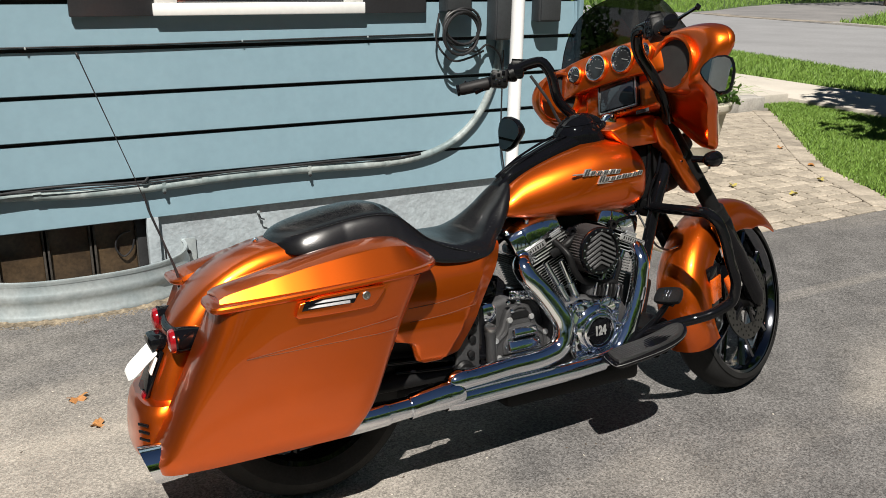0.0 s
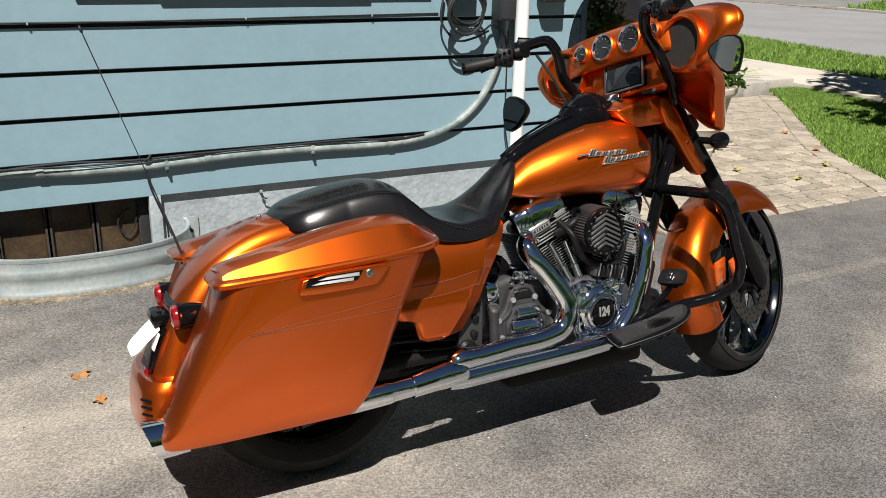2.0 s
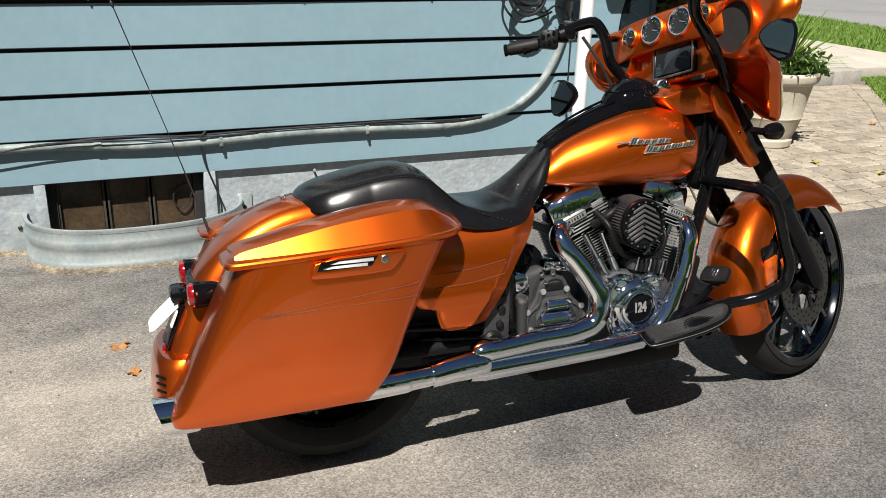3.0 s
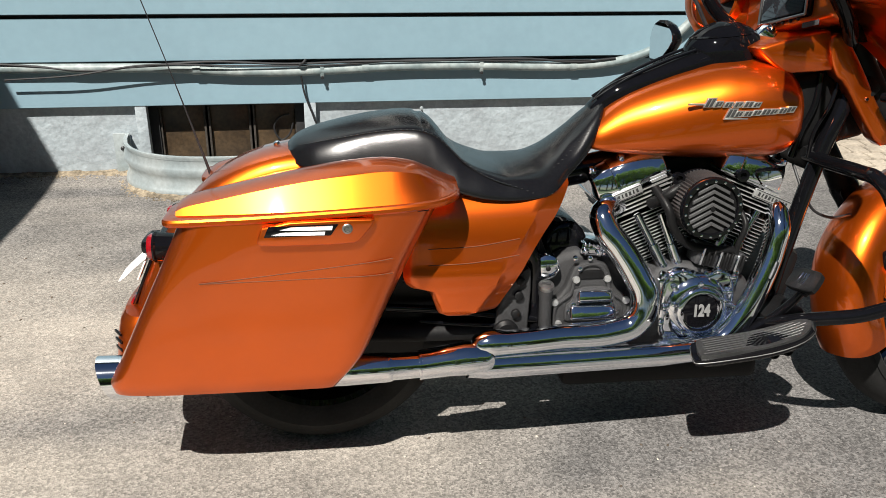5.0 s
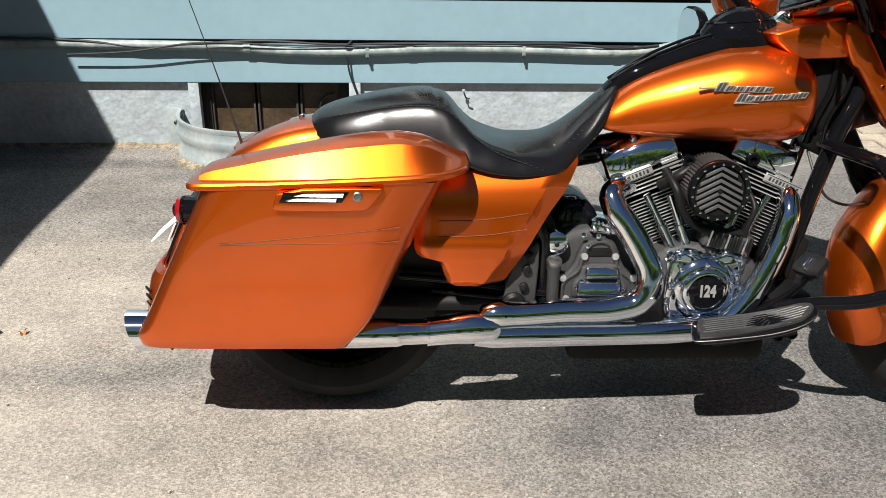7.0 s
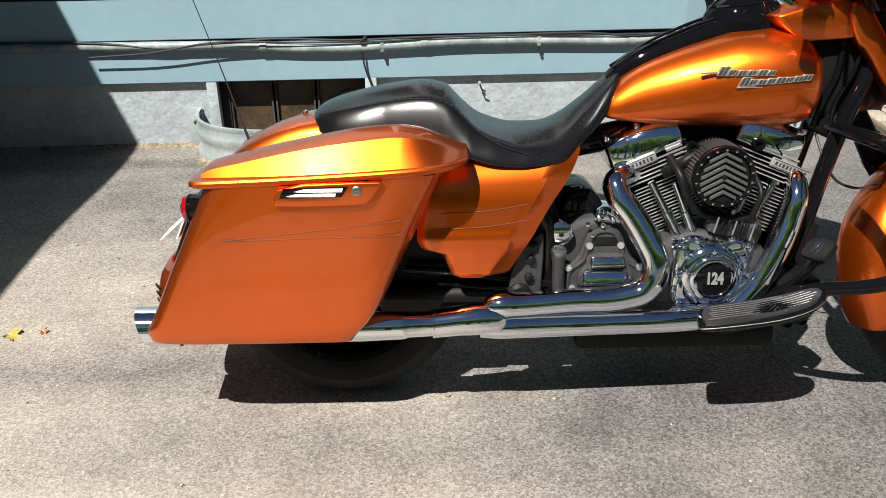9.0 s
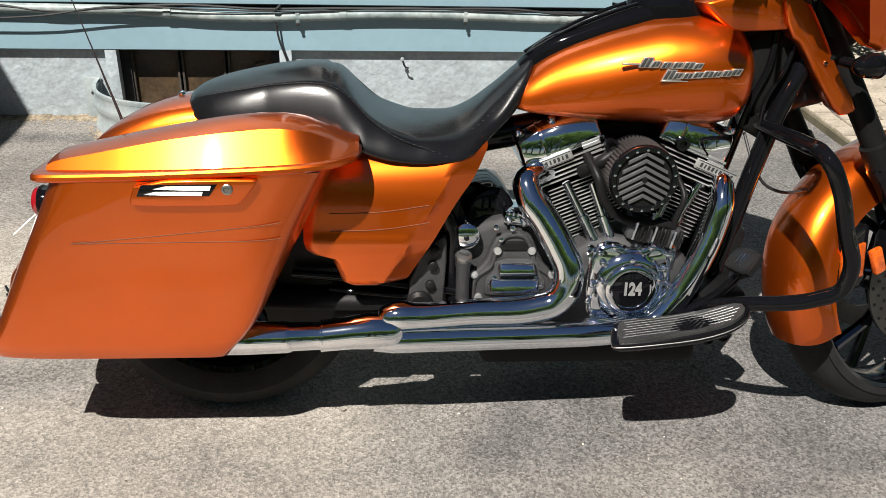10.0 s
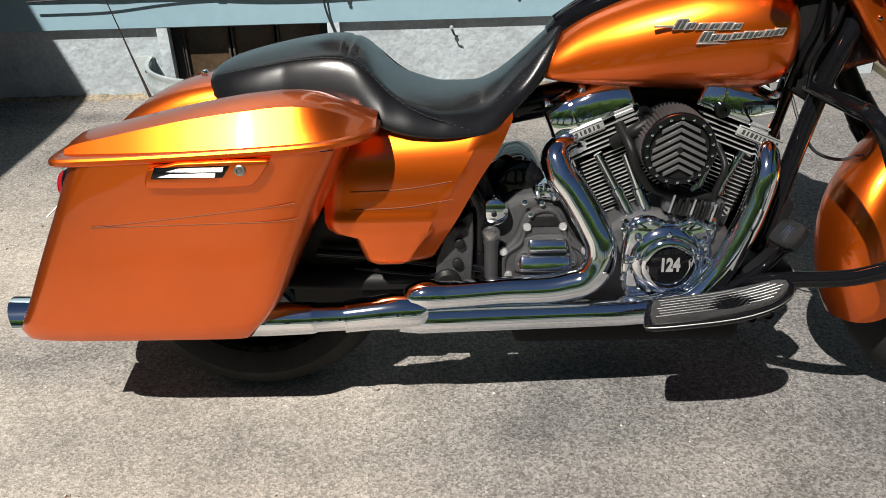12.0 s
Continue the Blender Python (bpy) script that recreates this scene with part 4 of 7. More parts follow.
    for k in range(18):
        a = 2 * math.pi * (k + 0.5) / 18
        part("rivet", lathe([(0.0034, 0), (0.0031, -0.002), (0.001, -0.003)], ac + V(0.0652 * math.cos(a), -0.106, 0.0652 * math.sin(a)), (0, 1, 0), 8), CHROME, face)
    part("centre_screw", lathe([(0.006, 0), (0.005, -0.003)], ac + V(0, -0.104, 0), (0, 1, 0), 10), SATIN, face)
    part("breather_hose", tube([(0.80, -0.10, 0.64), (0.818, -0.15, 0.60), (0.835, -0.155, 0.55), (0.872, -0.15, 0.515), (0.93, -0.155, 0.50), (0.99, -0.145, 0.49), (1.0, -0.13, 0.44)], 0.0105, 12, 34), SATIN, bike)
    part("breather_hose", tube([(1.0, -0.11, 0.60), (1.01, -0.15, 0.56), (0.995, -0.15, 0.50), (1.0, -0.14, 0.45)], 0.007, 10, 20), SATIN, bike)
    part("breather_arm", tube([(0.79, -0.10, 0.60), (0.83, -0.13, 0.635), (0.87, -0.12, 0.66)], 0.014, 12, 12), SATIN, bike)
    for x, z in ((0.845, 0.668), (1.0, 0.672)):
        part("breather_bolt", lathe([(0.015, 0.0), (0.015, -0.014), (0.008, -0.014), (0.008, -0.006)], (x, -0.12, z), (0, 1, 0), 16), BLACK, bike)
    return case


# Lit copy of the wrinkle black: the sunlight is put into its colour.
WRINKLE_LIT = mat("lit_wrinkle_ribs", (0.12, 0.12, 0.125), 0.35, 0.5, 0.1, 20, 200)


def gearbox():
    box = part("gearbox", prism([(0.47, 0.26), (0.47, 0.40), (0.56, 0.48), (0.68, 0.50), (0.76, 0.44), (0.76, 0.24)], -0.10, 0.15, 0.02, round_=1), WRINKLE, bike, "black gearbox with bolted side cover")
    plate = part("side_plate", prism([(0.545, 0.30), (0.552, 0.372), (0.585, 0.398), (0.600, 0.445), (0.615, 0.47), (0.68, 0.47), (0.695, 0.445), (0.71, 0.40), (0.742, 0.378), (0.752, 0.315), (0.72, 0.285)], -0.10, -0.130, 0.008, round_=1), WRINKLE, box)
    part("rib", tube([(0.560, -0.130, 0.31), (0.566, -0.130, 0.365), (0.598, -0.130, 0.393), (0.612, -0.130, 0.44), (0.625, -0.130, 0.46), (0.672, -0.130, 0.46), (0.684, -0.130, 0.44), (0.700, -0.130, 0.393), (0.730, -0.130, 0.370), (0.738, -0.130, 0.315)], 0.006, 8, 40), WRINKLE, plate)
    part("window", block((0.075, 0.006, 0.022), (0.648, -0.131, 0.440), 0.004), SATIN, plate)
    for half, x, z, r in ((0.042, 0.654, 0.387, 0.0185), (0.056, 0.650, 0.346, 0.0235)):
        part("cover_step", block((2 * half, 0.044, 1.55 * r), (x, -0.138, z), 0.0075, (-24, 0, 0), segs=3), CHROME, plate, "chrome clutch cover")
    part("cover_flange", prism([(0.585, 0.315), (0.585, 0.365), (0.604, 0.380), (0.606, 0.412), (0.702, 0.412), (0.706, 0.378), (0.722, 0.362), (0.722, 0.315)], -0.129, -0.136, 0.003, round_=1), WRINKLE, plate)
    for x, z in ((0.611, 0.430), (0.687, 0.430), (0.561, 0.374), (0.736, 0.373), (0.572, 0.318)):
        part("bolt", lathe([(0.0092, 0), (0.0092, -0.006), (0.008, -0.0085), (0.001, -0.009)], (x, -0.130, z), (0, 1, 0), 14), FIN_EDGE, plate)
    for x, z in ((0.596, 0.350), (0.712, 0.346), (0.606, 0.368), (0.700, 0.366), (0.618, 0.457), (0.642, 0.482), (0.606, 0.484)):
        part("bolt", lathe([(0.006, 0), (0.006, -0.008), (0.003, -0.010)], (x, -0.132, z), (0, 1, 0), 10), CHROME, plate)
    cover = part("top_cover", block((0.090, 0.11, 0.030), (0.670, -0.055, 0.492), 0.008, (0, 8, 0)), CHROME, box, "ribbed bright top cover")
    for k in range(8):
        part("rib", block((0.005, 0.112, 0.008), (0.636 + 0.0100 * k, -0.055, 0.508 - 0.0016 * k), 0.001, (0, 8, 0), segs=1), CHROME, cover)
    for x, z in ((0.634, 0.495), (0.668, 0.490), (0.704, 0.484)):
        part("bolt", lathe([(0.008, 0), (0.008, -0.010), (0.004, -0.013)], (x, -0.113, z), (0, 1, 0), 10), CHROME, cover)
    part("filler_neck", lathe([(0.0145, -0.10), (0.0155, -0.02), (0.0175, -0.015), (0.0175, 0.0)], (0.534, -0.15, 0.418), (0, 0, 1), 20), WRINKLE, box)
    cap = part("filler_cap", lathe([(0.0185, 0.0), (0.0195, 0.006), (0.018, 0.011), (0.010, 0.013)], (0.534, -0.15, 0.418), (0.0, -0.35, 1), 20), STEEL, box, "slotted metal filler cap")
    part("slot", block((0.022, 0.005, 0.004), (0.534, -0.1555, 0.4315), 0.001, (19, 0, -25)), WRINKLE, cap)
    start = part("starter", lathe([(0.030, 0.05), (0.031, -0.004), (0.0295, -0.010), (0.022, -0.015), (0.010, -0.0175), (0.001, -0.018)], (0.541, -0.118, 0.461), (0, 1, 0), 28), CHROME, bike, "chrome starter end cap")
    part("screw", lathe([(0.006, 0.0), (0.006, -0.004), (0.003, -0.006)], (0.541, -0.1355, 0.461), (0, 1, 0), 12), SATIN, start)
    # swing-arm pivot plate and battery side behind the side cover
    part("pivot_plate", prism([(0.41, 0.25), (0.42, 0.40), (0.485, 0.475), (0.50, 0.46), (0.49, 0.27)], -0.13, -0.155, 0.005, round_=1), WRINKLE, bike)
    for z in (0.31, 0.36, 0.405, 0.44):
        part("pivot_bolt", lathe([(0.011, 0), (0.011, -0.01), (0.008, -0.012)], (0.462 + 0.12 * (z - 0.36), -0.155, z), (0, 1, 0), 12), SATIN, bike)
    part("pivot_cap", lathe([(0.03, 0), (0.03, -0.012), (0.022, -0.02)], (0.44, -0.15, 0.315), (0, 1, 0), 20), SATIN, bike)
    part("cam_drive_hump", prism([(0.54, 0.43), (0.535, 0.495), (0.56, 0.545), (0.62, 0.555), (0.655, 0.52), (0.68, 0.43)], -0.06, 0.12, 0.018, round_=1), BLACK, bike)
    part("swing_arm", tube([(0.46, -0.12, 0.31), (0.2, -0.12, 0.31), (0.0, -0.12, 0.32)], 0.026, 12, 8, flat=0.7), SATIN, bike)
    part("swing_arm", tube([(0.46, 0.12, 0.31), (0.2, 0.12, 0.31), (0.0, 0.12, 0.32)], 0.028, 12, 8, flat=0.7), SATIN, bike)
    for s in (-1, 1):
        part("shock", lathe([(0.03, -0.09), (0.034, -0.03), (0.034, 0.06), (0.028, 0.12)], (0.13, s * 0.135, 0.45), (0.5, 0, 0.87), 18), SATIN, bike)
        part("frame_rail", tube([(0.10, s * 0.125, 0.62), (0.35, s * 0.125, 0.60), (0.50, s * 0.12, 0.50), (0.515, s * 0.12, 0.35), (0.54, s * 0.12, 0.255), (0.62, s * 0.12, 0.215), (0.80, s * 0.11, 0.21), (1.00, s * 0.09, 0.212), (1.08, s * 0.085, 0.25), (1.116, s * 0.085, 0.33), (1.147, s * 0.083, 0.45), (1.179, s * 0.08, 0.58), (1.222, s * 0.08, 0.735), (1.262, s * 0.07, 0.83), (1.275, s * 0.04, 0.89)], 0.020, 12, 90), BLACK, bike)
    # Added black panels stand in for the deep shade behind the bags.
    for s in (-1, 1):
        part("inner_shade_panel", prism([(0.10, 0.23), (0.05, 0.62), (0.50, 0.60), (0.56, 0.45), (0.56, 0.22)], s * 0.092, s * 0.098, 0.002), SATIN, bike)
    for run, r in (([(0.16, -0.125, 0.375), (0.30, -0.132, 0.365), (0.42, -0.138, 0.350), (0.52, -0.135, 0.335)], 0.010), ([(0.20, -0.115, 0.440), (0.30, -0.125, 0.435), (0.38, -0.130, 0.405), (0.44, -0.135, 0.350)], 0.008), ([(0.24, -0.12, 0.335), (0.36, -0.14, 0.330), (0.48, -0.14, 0.322)], 0.006)):
        part("brake_line", tube(run, r, 10, 20), BLACK, bike)
    part("fender_strut", block((0.36, 0.27, 0.05), (0.12, 0, 0.60), 0.012), SATIN, bike)
    part("battery_box", block((0.24, 0.22, 0.20), (0.41, 0, 0.52), 0.02), SATIN, bike)
    part("frame_backbone", tube([(0.5, 0, 0.64), (0.8, 0, 0.70), (1.12, 0, 0.80), (1.2, 0, 0.86)], 0.035, 16, 10), BLACK, bike)


def exhaust():
    rear = part("rear_header", tube([(0.73, -0.06, 0.592), (0.694, -0.095, 0.596), (0.668, -0.124, 0.584), (0.675, -0.143, 0.555), (0.708, -0.165, 0.508), (0.739, -0.186, 0.454), (0.757, -0.200, 0.412), (0.753, -0.206, 0.368), (0.728, -0.208, 0.338), (0.688, -0.209, 0.326), (0.55, -0.21, 0.317), (0.44, -0.214, 0.311), (0.375, -0.2155, 0.309), (0.359, -0.216, 0.305), (0.349, -0.217, 0.301)],
                [0.026, 0.028, 0.0305, 0.0315, 0.0325, 0.0325, 0.0325, 0.0325, 0.0320, 0.0315, 0.0305, 0.0305, 0.030, 0.024, 0.010], 26, 90), CHROME, bike, "chrome rear header with heat shield")
    part("heat_shield_edge", tube([(0.704, -0.138, 0.560), (0.738, -0.160, 0.512), (0.769, -0.180, 0.458), (0.786, -0.193, 0.408), (0.780, -0.199, 0.350)], 0.006, 8, 30), CHROME, rear)
    part("front_header", tube([(1.08, -0.06, 0.600), (1.100, -0.110, 0.585), (1.098, -0.140, 0.553), (1.082, -0.156, 0.49), (1.050, -0.170, 0.41), (1.008, -0.177, 0.33), (0.965, -0.182, 0.282), (0.88, -0.19, 0.264), (0.80, -0.195, 0.262)],
                [0.024, 0.026, 0.0275, 0.028, 0.0285, 0.029, 0.029, 0.029, 0.029], 26, 70), CHROME, bike, "chrome front header")
    low = part("lower_pipe", tube([(0.90, -0.196, 0.262), (0.80, -0.200, 0.259), (0.38, -0.219, 0.258), (0.34, -0.222, 0.264)], [0.0285, 0.0305, 0.0305, 0.030], 28), CHROME, bike, "chrome crossover pipe")
    part("collector", tube([(0.400, -0.2175, 0.279), (0.392, -0.2175, 0.279), (0.378, -0.218, 0.280), (0.330, -0.221, 0.280), (0.290, -0.223, 0.277), (0.228, -0.225, 0.271)], [0.026, 0.034, 0.0385, 0.040, 0.0365, 0.0345], 32), CHROME, low)
    muf = part("muffler", tube([(0.236, -0.225, 0.2715), (0.166, -0.225, 0.2695), (0.164, -0.225, 0.2695), (0.155, -0.225, 0.2685), (0.06, -0.224, 0.266), (-0.20, -0.222, 0.266), (-0.36, -0.220, 0.268)],
                [0.0300, 0.0315, 0.0330, 0.0345, 0.036, 0.036, 0.036], 30), CHROME, bike, "chrome muffler under the saddlebag")
    part("clamp", tube([(0.2345, -0.225, 0.271), (0.231, -0.225, 0.271), (0.227, -0.225, 0.271)], [0.0335, 0.0352, 0.0348], 28), CHROME, muf)
    rings = []
    for r, cut in ((0.036, 0.0), (0.047, 0.02), (0.049, 1.0), (0.046, 1.0), (0.044, 0.05)):
        ring = []
        for k in range(32):
            a = 2 * math.pi * k / 32
            z = r * math.sin(a)
            ring.append((-0.37 - cut * (0.088 + 0.35 * z), -0.220 + r * math.cos(a), 0.274 + z))
        rings.append(ring)
    part("tip", loft(rings, caps=False), CHROME, muf, "chrome slash-cut exhaust tip")
    part("bore", lathe([(0.042, 0.0), (0.001, 0.002)], (-0.40, -0.220, 0.274), V(1, 0, 0), 24), SATIN, muf)


def footboards():
    for s in (-1, 1):
        out = [(0.846, 0.284), (0.838, 0.292), (0.818, 0.362), (0.824, 0.376), (0.90, 0.383), (1.04, 0.386), (1.095, 0.364), (1.113, 0.325), (1.096, 0.294), (1.0, 0.286), (0.86, 0.282)]
        bm = bmesh.new()
        ring = soften(out, 2)
        mid0 = np.array([0.975, 0.328])
        def rise(x):
            return 0.300 + 0.13 * (x - 0.82) + 0.9 * max(0.0, x - 0.95) ** 2
        lo = [(x, s * y, rise(x)) for x, y in mid0 + (ring - mid0) * 0.93]
        rim = [(x, s * y, rise(x) + 0.005) for x, y in ring]
        hi = [(x, s * y, rise(x) + 0.018) for x, y in ring]
        base = part("floorboard", loft([lo, rim, hi], bm), BLACK, bike, "black rider floorboard with worn ribbed rubber")
        loop = [(x, s * y, rise(x) + 0.011) for x, y in mid0 + (ring - mid0) * 1.003]
        part("edge_trim", tube(loop + loop[:1], 0.0013, 6), STEEL, base, "thin metal edge")
        rim_pts = mid0 + (ring - mid0) * 0.93
        strips = []
        for x in np.linspace(rim_pts[:, 0].min() + 0.002, rim_pts[:, 0].max() - 0.002, 30):
            cut = []
            for p, q in zip(rim_pts, np.roll(rim_pts, -1, axis=0)):
                if (p[0] - x) * (q[0] - x) <= 0 and p[0] != q[0]:
                    cut.append(p[1] + (q[1] - p[1]) * (x - p[0]) / (q[0] - p[0]))
            lo_y, hi_y, z = min(cut), max(cut), rise(x)
            strips.append((x, lo_y, hi_y, z))
        sect = [[(x, s * lo_y, z + 0.016), (x, s * hi_y, z + 0.016), (x, s * (hi_y - 0.002), z + 0.026), (x, s * (lo_y + 0.002), z + 0.026)] for x, lo_y, hi_y, z in strips]
        part("pad", loft(sect), BOARD, base, "worn ribbed rubber pad")
        for k in range(7):
            y = 0.297 + 0.0105 * k
            inside = [(x, z) for x, lo_y, hi_y, z in strips if lo_y + 0.006 < y < hi_y - 0.006]
            part("rib", tube([(x, s * y, z + 0.0254) for x, z in inside[1:-1]], 0.0018, 6), BOARD, base)
        part("hinge", block((0.05, 0.05, 0.03), (1.03, s * 0.20, 0.30), 0.006), BLACK, base)
        # Plate added so the board's shadow joins the engine's without a lit gap.
        part("board_shade_plate", block((0.20, 0.17, 0.018), (0.985, s * 0.225, 0.292), 0.005, (0, -9, 0)), BLACK, base)
        for x, z in ((1.062, 0.272), (1.095, 0.278)):
            part("support_bolt", lathe([(0.013, 0.05), (0.013, -0.012), (0.010, -0.015), (0.0085, -0.015), (0.0085, -0.010), (0.003, -0.010)], (x, s * 0.25, z), (0, -s, 0), 14), SATIN, base)
        part("support_arm", tube([(1.0, s * 0.16, 0.275), (1.05, s * 0.22, 0.268), (1.11, s * 0.24, 0.275)], 0.015, 10, 10), SATIN, base)
    pedal = part("brake_pedal", block((0.045, 0.075, 0.012), (1.117, -0.252, 0.440), 0.005, (0, -42, 0), segs=3), BLACK, bike, "black brake pedal with ribbed pad")
    quad = [V(1.089, -0.207, 0.424), V(1.126, -0.191, 0.464), V(1.138, -0.292, 0.483), V(1.094, -0.322, 0.446)]
    mid = sum(quad, V(0, 0, 0)) / 4
    up = (quad[2] - quad[0]).cross(quad[1] - quad[3]).normalized()
    up = up if up.z > 0 else -up
    layers = []
    for k, d in ((0.86, -0.016), (0.97, -0.013), (1.0, -0.006), (0.99, -0.001), (0.93, 0.001)):
        ring = []
        for p, q in zip(quad, quad[1:] + quad[:1]):
            ring += [p * 0.86 + q * 0.14, p * 0.14 + q * 0.86]
        layers.append(soften([mid + (p - mid) * k + up * d for p in ring], 1))
    part("pad", loft(layers), SATIN, pedal)
    for k in (-1, 0, 1):
        side = (quad[3] - quad[0]).normalized() * (0.012 * k)
        p, q = mid + side + (quad[0] - quad[1]) * 0.28, mid + side + (quad[1] - quad[0]) * 0.28
        part("trim_line", tube([p + up * 0.001, q + up * 0.001], 0.0011, 6), CHROME, pedal)
    part("lever", tube([(1.125, -0.255, 0.442), (1.115, -0.235, 0.405), (1.07, -0.20, 0.335), (1.02, -0.18, 0.295)], [0.011, 0.014, 0.016, 0.018], 12, 20, flat=0.7), BLACK, pedal)


def guard():
    for s in (-1, 1):
        g = [(1.20, s * 0.05, 0.700), (1.20, s * 0.16, 0.703), (1.198, s * 0.28, 0.708), (1.203, s * 0.328, 0.706), (1.216, s * 0.352, 0.686), (1.236, s * 0.359, 0.645), (1.262, s * 0.36, 0.565), (1.292, s * 0.358, 0.468), (1.284, s * 0.35, 0.424), (1.245, s * 0.333, 0.398), (1.13, s * 0.27, 0.360), (1.04, s * 0.15, 0.30), (1.02, s * 0.10, 0.27)]
        part("engine_guard", tube(g, 0.0165, 16, 80), BLACK, bike, "gloss black tubular engine guard")
    part("neck", block((0.13, 0.10, 0.22), (1.215, 0, 0.84), 0.03, (0, -26, 0)), SATIN, bike)
    part("wiring", block((0.15, 0.13, 0.21), (1.215, 0.0, 0.815), 0.045, (0, -16, 0), segs=4), SATIN, bike)
    part("horn_cover", block((0.17, 0.20, 0.20), (1.255, 0.045, 0.825), 0.03, (0, -14, 0), segs=3), SATIN, bike, "black wiring cover behind the fork")
    for k, (y, r) in enumerate(((-0.062, 0.008), (-0.045, 0.010), (0.05, 0.009), (-0.075, 0.005))):
        part("hose", tube([(1.15 + 0.012 * k, y, 0.70), (1.165 + 0.008 * k, y * 1.1, 0.76), (1.19 + 0.010 * k, y * 1.15, 0.83), (1.20 + 0.014 * k, y, 0.90)], r, 10, 20), BLACK, bike)
    part("cooler_cover", block((0.06, 0.16, 0.07), (1.215, 0, 0.70), 0.02, (0, -14, 0)), SATIN, bike)
    # Two blocks added to stop sun reaching the ground ahead of the engine.
    part("downtube_shade_block", block((0.05, 0.20, 0.20), (1.145, 0, 0.375), 0.02, (0, 14, 0)), SATIN, bike)
    part("front_shade_block", block((0.10, 0.16, 0.04), (1.11, -0.13, 0.333), 0.012, (0, -10, 0)), SATIN, bike)
    part("front_crossmember", tube([(1.09, -0.13, 0.255), (1.12, 0, 0.25), (1.09, 0.13, 0.255)], 0.022, 12, 8), SATIN, bike)
    # Plain dark block that fills the gap between tank and heads.
    part("tank_gap_block", block((0.21, 0.10, 0.06), (0.94, 0.02, 0.676), 0.012, (0, -6, 0)), SATIN, bike, "black block filling the gap under the tank")
    # Added blocks that close lit gaps in the ground shadow under the bike.
    part("belly_shade_block", block((0.50, 0.30, 0.07), (0.83, -0.01, 0.195), 0.02), SATIN, bike)
    part("rear_shade_block", block((0.11, 0.07, 0.07), (0.300, -0.07, 0.245), 0.015), SATIN, bike)
    part("stand_shade_block", block((0.05, 0.08, 0.06), (0.435, -0.07, 0.235), 0.012), SATIN, bike)
    part("clutch_cable", tube([(1.165, -0.05, 0.68), (1.185, -0.085, 0.61), (1.215, -0.085, 0.570), (1.26, -0.08, 0.550), (1.33, -0.06, 0.55)], 0.0035, 8, 24), CABLE, bike)
    stand = part("side_stand", tube([(0.82, 0.10, 0.20), (0.80, 0.19, 0.11), (0.79, 0.275, 0.048)], [0.014, 0.012, 0.012], 10, 8), CHROME, bike, "chrome side stand")
    part("foot", block((0.07, 0.05, 0.012), (0.785, 0.285, 0.046), 0.004, (LEAN, 0, 0)), CHROME, stand)


def front_fender():
    c, r = V(1.612, 0, 0.352), 0.362

    def flatten(deg):
        return float(np.interp(deg, [33, 48, 62, 78, 92, 112, 132, 140, 150, 160, 168], [0.014, 0.019, 0.028, 0.036, 0.041, 0.042, 0.029, 0.023, 0.013, 0.004, 0.0]))

    rings = []
    for a in np.linspace(radians(33), radians(208), 46):
        deg = math.degrees(a)
        k = 1 - 0.62 * max(0, (66 - deg) / 33)
        near = r - flatten(deg)
        w = 0.082 + 0.010 * max(0, (deg - 120) / 88)
        side = 0.115 * k - 0.032 * max(0, (deg - 105) / 98)
        sect = [(-w - 0.005, -side), (-w - 0.001, -side + 0.010)]
        for g in np.linspace(0, math.pi, 15):
            cg = -math.cos(g)
            sect.append((w * math.copysign(abs(cg) ** 0.82, cg), -0.068 * min(1.0, k + 0.2) * (1 - math.sin(g) ** 0.9)))
        sect += [(w + 0.001, -side + 0.010), (w + 0.005, -side)]
        u = V(math.cos(a), 0, math.sin(a))
        outer = [c + u * (near + h) + V(0, y, 0) for y, h in sect]
        inner = [c + u * (near + h - 0.004) + V(0, y * 0.955, 0) for y, h in sect[::-1]]
        rings.append(outer + inner)
    f = turned("front_fender", loft(rings), PAINT, bike, "amber front fender", sharp=50)
    for y, h in ((-0.052, -0.0085), (-0.030, 0.0005), (0.052, -0.0085)):
        line = [c + V(math.cos(a), 0, math.sin(a)) * (r + h - 0.0045 - flatten(math.degrees(a))) + V(0, y, 0) for a in np.linspace(radians(114), radians(205), 26)]
        turned("pinstripe", tube(line, 0.0010, 6), STRIPE, f)


